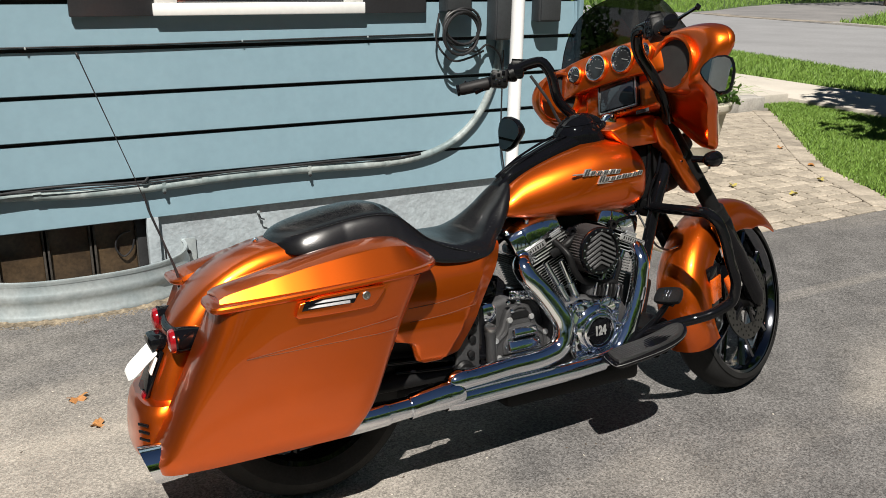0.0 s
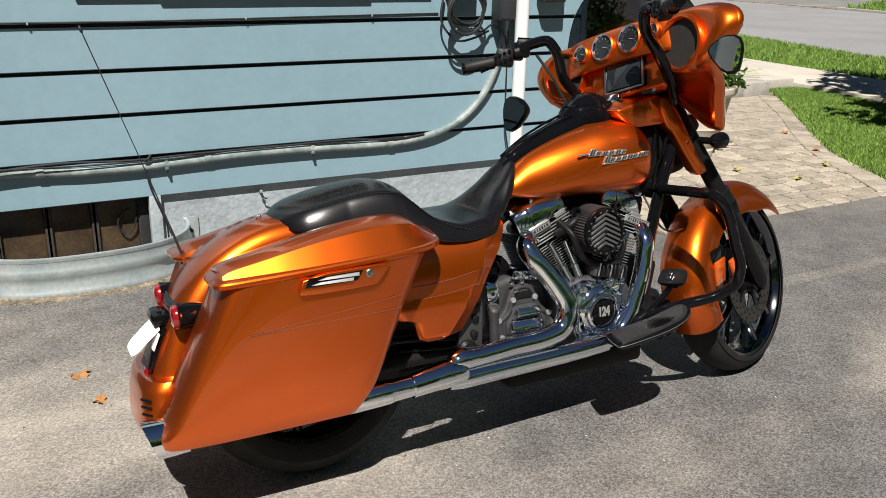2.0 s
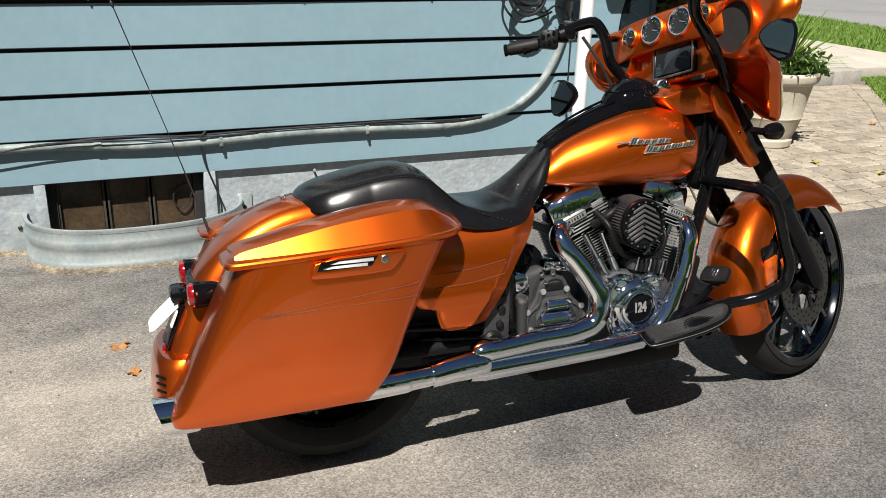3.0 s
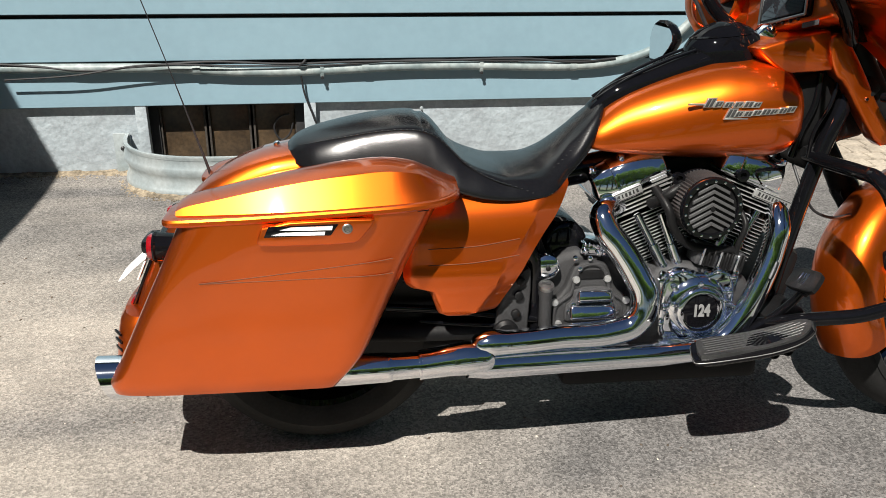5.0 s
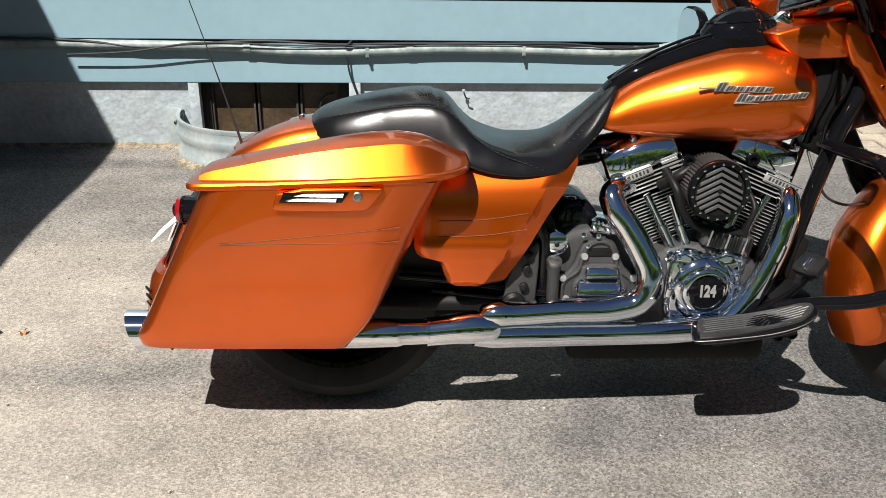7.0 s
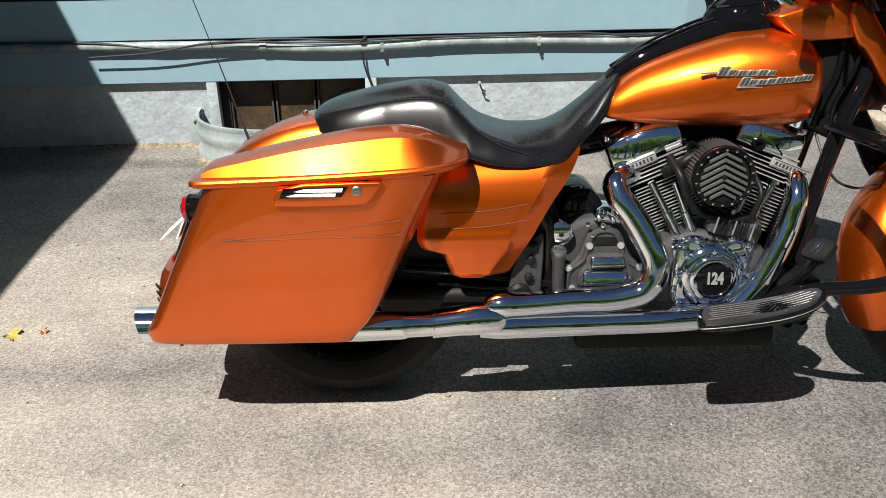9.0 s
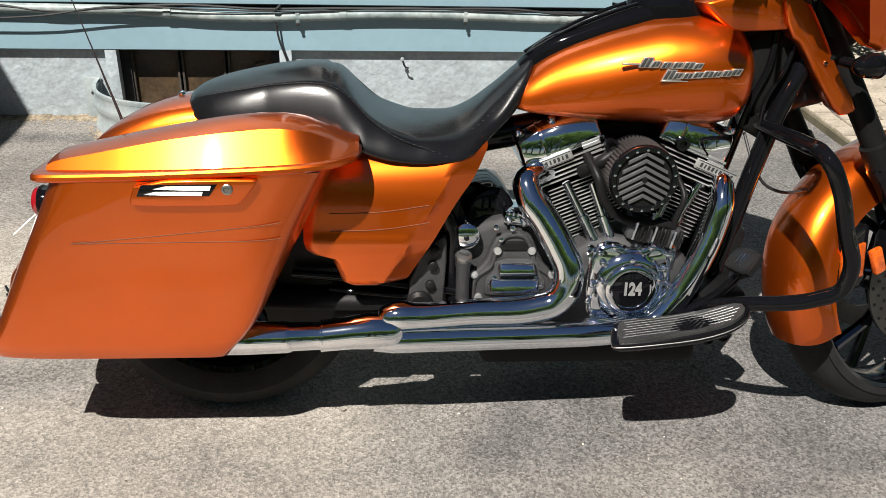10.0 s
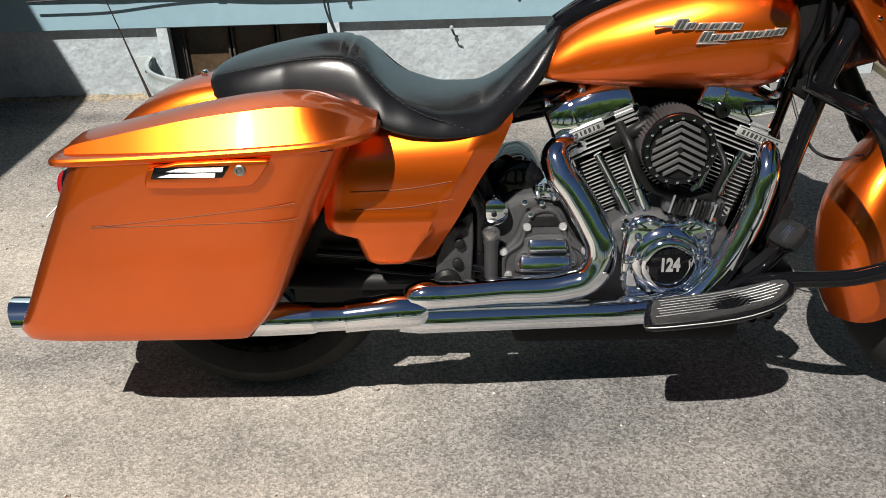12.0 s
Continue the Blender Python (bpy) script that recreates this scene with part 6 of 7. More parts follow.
def inside_lawn(rng):
    x, y = rng.uniform(4.5, 7.45), rng.uniform(1.24, 4.6)
    edge = np.interp(y, [1.235, 1.62, 2.22, 2.68, 3.55, 4.48], [4.54, 4.72, 5.03, 5.41, 6.17, 6.95]) + rng.normal(0, 0.02)
    return (x, y) if x > edge else (None, None)


grass("grass", inside_lawn, 95000, 0.008, 0.036, "thick green mown grass beside the paved path", 3)


def on_verge(r):
    x, y = r.uniform(8.72, 11.5), r.uniform(2, 13)
    return (x, y) if x < np.interp(y, [q[1] for q in ROADSIDE], [q[0] for q in ROADSIDE]) + r.normal(0, 0.02) else (None, None)


grass("verge_grass", on_verge, 46000, 0.03, 0.062, "green verge grass along the road", 4)


def across_road(r):
    x, y = 20.3 + r.uniform(0, 1) ** 2 * 30, r.uniform(4, 45)
    low, high = np.interp(x, [20.2, 23.4, 28.3, 38, 60], [13.9, 15.5, 18.2, 22.5, 30]), np.interp(x, [20.2, 22.3, 26, 30, 38.4, 60], [19.7, 20.5, 22.6, 24.3, 25.6, 34])
    return (None, None) if low < y < high else (x, y)


grass("far_grass", across_road, 42000, 0.045, 0.16, "grass across the road", 5)
grass("front_grass", lambda r: (r.uniform(2.45, 7.4), r.uniform(6.05, 12)), 18000, 0.03, 0.07, "grass before the house", 6)

# ---- the house ----
WALL_Y, BOARD_H, BASE_Z = 2.105, 0.2015, 0.268
X0, X1 = -2.13, 2.46


def siding_board(width, thick=0.023):
    """One lapped board, lower edge thick, lying along x from 0 to width; its face looks to -y."""
    bm = bmesh.new()
    # Top stops 18 mm short: dark core behind imitates the shade under the lap.
    prof = [(-0.004, 0.0), (-thick + 0.002, 0.0), (-thick, 0.003), (-thick + 0.001, 0.02), (-0.010, BOARD_H - 0.018), (-0.002, BOARD_H - 0.018)]
    loft([[(0, y, z) for y, z in prof], [(width, y, z) for y, z in prof]], bm)
    bmesh.ops.recalc_face_normals(bm, faces=bm.faces[:])
    me = bpy.data.meshes.new("siding_board")
    bm.to_mesh(me)
    bm.free()
    me.materials.append(SIDING)
    return me


def clad(wall, me, count, m, skip=()):
    for k in range(count):
        if k in skip:
            continue
        ob = new("siding_board", me)
        ob.parent = wall
        ob.matrix_local = m @ pose(0, 0, BASE_Z + BOARD_H * k)


def house():
    # Dark core, seen through the board gaps in place of lap shade.
    south = done("wall_south", block((X1 - X0 - 0.1, 0.16, 5.0), ((X0 + X1) / 2, WALL_Y + 0.085, BASE_Z + 2.52), 0), DARKWOOD, smooth=False)
    tagged(south, "house wall of blue-grey lapped siding boards", "wall", kind="structure")
    full = siding_board(X1 - X0)
    clad(south, full, 25, pose(X0, WALL_Y, 0))
    east = done("wall_east", block((0.16, 8.0, 5.0), (X1 - 0.13, WALL_Y + 4.25, BASE_Z + 2.52), 0), DARKWOOD, smooth=False)
    tagged(east, "front house wall of blue-grey lapped siding boards", "wall", kind="structure")
    clad(east, siding_board(8.2), 25, pose(X1 - 0.04, WALL_Y - 0.02, 0, 0, 0, 90))
    tagged(done("corner_trim", block((0.03, 0.05, 5.0), (X1 + 0.0, WALL_Y - 0.012, BASE_Z + 2.5), 0.003), SIDING), "blue-grey corner board", "trim", kind="structure")
    # unseen wing, added to shade the drive and wall behind the bike
    wing = done("wall_wing", block((0.16, 3.4, 2.32), (X0 - 0.09, WALL_Y - 1.70, BASE_Z + 1.16), 0), DARKWOOD, smooth=False)
    tagged(wing, "unseen side wing wall of blue-grey siding, added for its shade", "wall", kind="structure")
    clad(wing, siding_board(3.4), 11, pose(X0 - 0.01, WALL_Y - 3.4, 0, 0, 0, 90))
    tagged(done("wing_roof", block((2.3, 3.5, 0.09), (X0 - 1.142, WALL_Y - 1.70, 2.60), 0.01), ROOF), "flat dark roof on the added wing", "roof", kind="structure")
    tagged(done("wing_fascia", block((0.03, 3.5, 0.16), (X0 - 0.008, WALL_Y - 1.70, 2.565), 0.004), TRIM), "white fascia board of the added wing", "trim", kind="structure")
    tagged(done("wing_corner", block((0.12, 0.12, 2.25), (X0 - 0.02, WALL_Y - 3.41, BASE_Z + 1.12), 0.004), TRIM), "white corner board of the added wing", "trim", kind="structure")
    tagged(done("wing_base", block((0.2, 3.4, 0.6), (X0 - 0.1, WALL_Y - 1.70, -0.04), 0.004), FOUNDATION, smooth=False), "painted concrete base of the added wing", "foundation", kind="structure")
    rf = bmesh.new()
    loft([[(X0 - 0.3, 1.72, 5.2), (X0 - 0.3, 6.2, 8.0), (X0 - 0.3, 10.7, 5.2)], [(X1 + 0.35, 1.72, 5.2), (X1 + 0.35, 6.2, 8.0), (X1 + 0.35, 10.7, 5.2)]], rf)
    tagged(done("roof", rf, ROOF, smooth=False), "dark shingled gable roof", "roof", kind="structure")
    tagged(done("ceiling", block((4.3, 7.8, 0.1), (0.17, 6.2, 5.0)), TRIM), "plain white ceiling", "ceiling", kind="structure")
    for nm, c, sz in (("wall_north", ((X0 + X1) / 2, 10.3, 2.6), (4.5, 0.16, 5.2)), ("wall_west", (X0 + 0.05, 6.3, 2.6), (0.16, 8.0, 5.2))):
        tagged(done(nm, block(sz, c), SIDING, smooth=False), "plain blue-grey house wall", "wall", kind="structure")
    # foundation with the basement opening cut through
    f = bmesh.new()
    y, t = WALL_Y + 0.055, 0.10
    for x0, x1, z0, z1 in ((X0, -0.785, -0.35, BASE_Z), (-0.015, X1 - 0.03, -0.35, BASE_Z), (-0.785, -0.015, -0.35, -0.10)):
        block((x1 - x0, t, z1 - z0), ((x0 + x1) / 2, y, (z0 + z1) / 2), 0, bm=f)
    tagged(done("foundation", f, FOUNDATION, smooth=False), "painted rough concrete foundation wall", "foundation", kind="structure")
    tagged(done("foundation_front", block((0.1, 8.0, 0.62), (X1 - 0.09, WALL_Y + 4.2, -0.04)), FOUNDATION, smooth=False), "painted concrete foundation at the house front", "foundation", kind="structure")
    tagged(done("window_post", block((0.055, 0.05, 0.36), (-0.012, WALL_Y + 0.0, 0.09), 0.004), FOUNDATION), "grey painted window jamb", "trim", kind="structure")
    tagged(done("window_post", block((0.05, 0.05, 0.36), (-0.765, WALL_Y + 0.005, 0.09), 0.004), FOUNDATION), "grey painted window jamb", "trim", kind="structure")
    # basement window
    w = thing("window_1", "dusty brown basement window with rusty bars", "window", kind="structure")
    part("frame_top", block((0.80, 0.04, 0.03), (-0.41, WALL_Y + 0.06, 0.262), 0.003), DARKWOOD, w)
    part("frame_bottom", block((0.80, 0.04, 0.03), (-0.41, WALL_Y + 0.06, -0.08), 0.003), DARKWOOD, w)
    for x0, x1 in ((-0.700, -0.492), (-0.482, -0.288), (-0.278, -0.075)):
        part("pane", block((x1 - x0 - 0.022, 0.008, 0.31), ((x0 + x1) / 2, WALL_Y + 0.068, 0.09), 0.001), WINDOW_DIRT, w)
        for x in (x0 + 0.005, x1 - 0.005):
            part("bar", block((0.010, 0.020, 0.32), (x, WALL_Y + 0.058, 0.09), 0.002), MULLION, w)
    part("jamb_dark", block((0.05, 0.03, 0.33), (-0.055, WALL_Y + 0.055, 0.09), 0.002), DARKWOOD, w)
    part("jamb_dark", block((0.075, 0.03, 0.33), (-0.738, WALL_Y + 0.055, 0.09), 0.002), DARKWOOD, w)
    part("cord_loop", tube([(-0.11, WALL_Y + 0.04, 0.20), (-0.155, WALL_Y + 0.045, 0.185), (-0.18, WALL_Y + 0.045, 0.15), (-0.175, WALL_Y + 0.045, 0.10), (-0.15, WALL_Y + 0.042, 0.075), (-0.115, WALL_Y + 0.04, 0.10), (-0.095, WALL_Y + 0.04, 0.155)], 0.0045, 8, 40), CABLE, w)
    # upper window with sill and shutters
    w2 = thing("window_2", "white house window with panes", "window", kind="structure")
    part("sill", block((1.03, 0.040, 0.055), (0.58, WALL_Y - 0.044, 1.233), 0.006), TRIM, w2, "white window sill")
    part("casing", block((0.10, 0.035, 1.30), (0.125, WALL_Y - 0.042, 1.91), 0.004), TRIM, w2)
    part("casing", block((0.10, 0.035, 1.30), (1.035, WALL_Y - 0.042, 1.91), 0.004), TRIM, w2)
    part("casing", block((1.02, 0.04, 0.11), (0.58, WALL_Y - 0.052, 2.60), 0.004), TRIM, w2)
    part("meeting_rail", block((0.81, 0.03, 0.05), (0.58, WALL_Y - 0.045, 1.90), 0.004), TRIM, w2)
    part("pane", block((0.81, 0.006, 0.62), (0.58, WALL_Y - 0.04, 1.57), 0.001), SCREEN, w2)
    part("pane", block((0.81, 0.006, 0.60), (0.58, WALL_Y - 0.036, 2.23), 0.001), SCREEN, w2)
    for x in (-0.105, 1.265):
        sh = tagged(done("shutter", block((0.355, 0.022, 1.40), (x, WALL_Y - 0.040, 1.905), 0.004), SHUTTER), "black painted louvred window shutter", "shutter", "shutters beside the window")
        for k in range(22):
            part("slat", block((0.28, 0.010, 0.045), (x, WALL_Y - 0.050, 1.29 + 0.057 * k), 0.002, (28, 0, 0), segs=1), SHUTTER, sh)


house()


def window_well():
    w = thing("window_well", "galvanised corrugated window well set in the ground before the basement window", "window well")
    rings = []
    prof = [(0.0, 0.155), (0.012, 0.157), (0.014, 0.148), (0.004, 0.135), (0.016, 0.10), (0.020, 0.085), (0.008, 0.06), (0.0, 0.03), (0.014, 0.0), (0.020, -0.02), (0.006, -0.05), (0.0, -0.12)]
    cx, rx, ry = -0.358, 0.478, 0.345
    for a in np.linspace(math.pi, 2 * math.pi, 49):
        ca, sa = math.cos(a), math.sin(a)
        px, py = math.copysign(abs(ca) ** 0.8, ca), math.copysign(abs(sa) ** 0.8, sa)
        n = V(ca / rx, sa / ry, 0).normalized()
        p = V(cx + rx * px, WALL_Y - 0.005 + ry * py, 0)
        outer = [p + n * o + V(0, 0, z - 0.02) for o, z in prof]
        inner = [p + n * (o - 0.004) + V(0, 0, z - 0.02) for o, z in prof[::-1]]
        rings.append(outer + inner)
    part("shell", loft(rings), ZINC, w, sharp=70)
    for x in (cx - rx - 0.03, cx + rx + 0.03):
        part("flange", block((0.075, 0.006, 0.28), (x, WALL_Y - 0.004, 0.0), 0.002), ZINC, w)
        for z in (0.07, -0.06):
            part("bolt", lathe([(0.010, 0.0), (0.010, -0.008), (0.006, -0.011)], (x, WALL_Y - 0.006, z), (0, 1, 0), 10), CABLE, w)


window_well()


def conduit():
    y = WALL_Y - 0.030
    c = tagged(done("conduit", tube([(-2.1, y, 0.452), (-0.9, y, 0.444), (-0.647, y, 0.441), (-0.30, y, 0.418), (-0.05, y, 0.417), (0.15, y, 0.424), (0.352, y, 0.432), (0.78, y, 0.432), (1.20, y, 0.424), (1.36, y, 0.432), (1.50, y, 0.458), (1.64, y, 0.515), (1.745, y, 0.595), (1.825, y, 0.70), (1.87, y, 0.80), (1.905, y, 0.94), (1.915, y, 1.05), (1.92, y, 1.25)], 0.0205, 14, 110), CONDUIT), "weathered painted electrical conduit strapped along the siding", "conduit")
    for x, z in ((-0.50, 0.432), (0.245, 0.43), (1.22, 0.424)):
        part("coupling", tube([(x - 0.016, y, z), (x + 0.016, y, z)], 0.0235, 14), CONDUIT, c)
    for x, z in ((0.05, 0.42), (0.781, 0.432)):
        part("strap", block((0.018, 0.05, 0.047), (x, y + 0.006, z - 0.002), 0.003), CONDUIT, c)
        part("screw", lathe([(0.008, 0), (0.006, -0.005)], (x, y - 0.02, z - 0.028), (0, 1, 0), 8), CABLE, c)
    def wire(pts, r, label, n=60):
        return tagged(done("cable", tube(pts, r, 8, n), CABLE), label, "cable", "cables along the wall")
    y2 = WALL_Y - 0.046
    wire([(-2.1, y2, 0.478), (-1.2, y2, 0.462), (-0.95, y2, 0.437), (-0.75, y2, 0.452), (-0.45, y2, 0.470), (-0.1, y2, 0.456), (0.2, y2, 0.462), (0.6, y2, 0.463), (1.0, y2, 0.465), (1.25, y2, 0.447), (1.42, y2, 0.462)], 0.0055, "black cable sagging along the conduit")
    wire([(-1.3, y2 - 0.012, 0.405), (-1.0, y2 - 0.02, 0.424), (-0.75, y2 - 0.025, 0.462), (-0.3, y2 - 0.01, 0.452), (0.05, y2, 0.447), (0.5, y2, 0.467), (0.9, y2, 0.456), (1.3, y2, 0.455)], 0.004, "thin black cable crossing the conduit")
    wire([(-2.1, WALL_Y - 0.0275, 1.086), (-1.2, WALL_Y - 0.0275, 1.081), (-0.45, WALL_Y - 0.0275, 1.080), (0.0, WALL_Y - 0.0275, 1.079), (0.4, WALL_Y - 0.0275, 1.083), (0.9, WALL_Y - 0.0275, 1.089), (1.5, WALL_Y - 0.0275, 1.095)], 0.0035, "thin wire clipped under a siding board")
    wire([(-0.045, WALL_Y - 0.045, 0.40), (-0.035, WALL_Y - 0.045, 0.33), (0.0, WALL_Y - 0.05, 0.22), (0.03, WALL_Y - 0.04, 0.12), (0.035, WALL_Y - 0.03, 0.05)], 0.0045, "short cable dropping beside the window", 24)
    wire([(-0.02, WALL_Y - 0.05, 0.475), (-0.035, WALL_Y - 0.062, 0.462), (-0.05, WALL_Y - 0.055, 0.448)], 0.0055, "cable stub end bent over the conduit", 10)
    for x in (0.505,):
        st = tagged(done("wall_hook", tube([(x, WALL_Y + 0.0, 0.232), (x, WALL_Y - 0.03, 0.232), (x + 0.003, WALL_Y - 0.035, 0.222), (x + 0.015, WALL_Y - 0.03, 0.20), (x + 0.03, WALL_Y - 0.03, 0.195)], 0.0035, 8, 16), CABLE), "small hook under the siding", "hook")
        part("head", lathe([(0.009, 0), (0.008, -0.005), (0.001, -0.007)], (x, WALL_Y - 0.03, 0.236), (0, 1, 0), 10), ZINC, st)
    for x, z in ((-0.47, 1.07), (0.47, 1.078), (1.12, 1.082)):
        tagged(done("wire_clip", block((0.008, 0.008, 0.011), (x, WALL_Y - 0.030, z + 0.006), 0.002), ZINC), "small metal wire clip on siding", "clip", "wire clips")


conduit()


def service():
    """Meter gear, coiled cable and the white pipe near the house corner."""
    pipe = tagged(done("downspout", tube([(2.0, WALL_Y - 0.072, -0.04), (2.0, WALL_Y - 0.072, 2.5), (2.0, WALL_Y - 0.072, 5.1)], 0.037, 22), PVC), "white plastic pipe up the wall", "pipe")
    for z in (0.55, 1.5, 3.0):
        part("bracket", block((0.10, 0.03, 0.018), (2.0, WALL_Y - 0.045, z), 0.003), PVC, pipe)
    box = tagged(done("meter_box", block((0.10, 0.10, 0.44), (1.865, WALL_Y - 0.09, 1.28), 0.012), SERVICE), "dark grey electric meter box", "meter box")
    part("lid", block((0.088, 0.01, 0.42), (1.865, WALL_Y - 0.144, 1.28), 0.004), SERVICE, box)
    box2 = tagged(done("junction_box", block((0.15, 0.09, 0.32), (1.60, WALL_Y - 0.075, 1.37), 0.01), SERVICE), "black junction box on the siding", "junction box")
    part("lid", block((0.14, 0.01, 0.30), (1.60, WALL_Y - 0.124, 1.37), 0.004), SERVICE, box2)
    box3 = tagged(done("junction_box", block((0.15, 0.08, 0.40), (2.19, WALL_Y - 0.07, 1.35), 0.01), SERVICE), "black junction box on the siding", "junction box")
    part("lid", block((0.13, 0.01, 0.38), (2.19, WALL_Y - 0.114, 1.35), 0.004), SERVICE, box3)
    pts = []
    for a in np.linspace(0, 2 * math.pi * 5, 120):
        r = 0.105 + 0.012 * math.sin(a * 0.37) + 0.01 * math.sin(a * 1.7)
        pts.append((1.615 + r * math.cos(a), WALL_Y - 0.13 - 0.012 * math.sin(a * 0.6), 1.12 + r * 0.95 * math.sin(a) - 0.02 * math.cos(a * 0.23)))
    tagged(done("cable_coil", tube(pts, 0.007, 7), CABLE), "hanging coil of black cable", "cable coil")
    def wire(pts, r, label):
        tagged(done("cable", tube(pts, r, 8, 40), CABLE), label, "cable", "cables along the wall")
    y = WALL_Y - 0.05
    wire([(1.66, y - 0.05, 1.02), (1.74, y - 0.03, 1.0), (1.82, y, 1.03), (1.90, y, 0.98), (1.93, y, 0.88)], 0.006, "black cable looping to the meter")
    wire([(1.52, y, 1.20), (1.50, y - 0.02, 1.05), (1.58, y - 0.04, 0.96), (1.70, y - 0.03, 0.97), (1.80, y, 1.0)], 0.006, "black cable looping under the coil")
    wire([(1.93, y, 1.0), (1.93, y, 0.7), (1.94, y, 0.45), (1.97, y, 0.30)], 0.0045, "thin black cable beside the white pipe")


service()


# ---- planting ----
def leaf_cloud(centre, size, count, leaf, rng, bm_v, bm_f, drop=0.3):
    for _ in range(count):
        d = rng.normal(size=3)
        d = d / np.linalg.norm(d) * rng.uniform(0.35, 1.0) ** 0.6
        p = np.array(centre) + d * size * (1 + 0.25 * math.sin(7 * d[0] + 5 * d[2]))
        a, b = rng.normal(size=3), rng.normal(size=3)
        a /= np.linalg.norm(a)
        b = b - a * (a @ b)
        b /= np.linalg.norm(b)
        s = leaf * rng.uniform(0.6, 1.4)
        n = len(bm_v)
        bm_v += [tuple(p - a * s), tuple(p + b * s * 0.45), tuple(p + a * s), tuple(p - b * s * 0.45)]
        bm_f.append((n, n + 1, n + 2, n + 3))


def tree(x, y, h, spread, seed, label, leaves=9000):
    rng = np.random.RandomState(seed)
    t = thing("tree", label, "tree", "trees round the yard")
    trunk = tube([(x, y, -0.1), (x + 0.03, y, h * 0.2), (x - 0.05, y + 0.05, h * 0.45), (x, y, h * 0.8)], [h * 0.035, h * 0.026, h * 0.02, h * 0.006], 12, 14)
    v, f = [], []
    for k in range(11):
        a = k * 2.4
        z0 = h * (0.13 + 0.058 * k)
        r = spread * rng.uniform(0.55, 0.95) * (1 - 0.4 * abs(k / 10 - 0.35))
        tip = np.array([x + r * math.cos(a), y + r * math.sin(a), z0 + h * rng.uniform(0.10, 0.24)])
        tube([(x, y, z0), tuple((np.array([x, y, z0]) + tip) / 2 + [0, 0, 0.1]), tuple(tip)], [h * 0.011, h * 0.007, h * 0.003], 7, 6, bm=trunk)
        leaf_cloud(tip, np.array([spread * 0.40, spread * 0.40, h * 0.12]), leaves // 12, 0.15, rng, v, f)
    leaf_cloud((x, y, h * 0.86), np.array([spread * 0.5, spread * 0.5, h * 0.15]), leaves // 8, 0.12, rng, v, f)
    part("trunk", trunk, BARK, t)
    me = bpy.data.meshes.new("crown")
    me.from_pydata(v, [], f)
    me.materials.append(LEAF)
    cr = new("crown", me)
    cr.parent = t


tree(7.8, -0.2, 6.6, 2.6, 11, "leafy green tree shading the lawn beside the driveway", 9000)
# Unseen trees, placed to fill the chrome's reflections and screen the low sky.
for k, (x, y, h, sp) in enumerate(((-9.5, -15, 9, 4.2), (-4.6, -17, 11, 4.6), (0.2, -15.5, 8.5, 4.0), (4.8, -16.5, 10, 4.4), (9.4, -15, 9.5, 4.2), (-14, -13, 9, 4.2), (14.5, -16, 10, 4.6), (2.4, -23, 14, 5.4), (-3.4, -23, 13, 5.2), (7.6, -22, 13, 5.2), (13, -23, 14, 5.4), (-9.2, -22, 13, 5.2), (-14, -7.5, 9, 3.8), (-15, -2, 8, 3.4), (19, -11, 9, 4.2), (20, -20, 12, 5.0), (-16, -19, 12, 5.0))):
    tree(x, y, h, sp, 20 + k, "leafy green tree at the far side of the yard", 7000)
tree(34, 22, 9, 4.5, 41, "leafy green tree across the road", 6000)


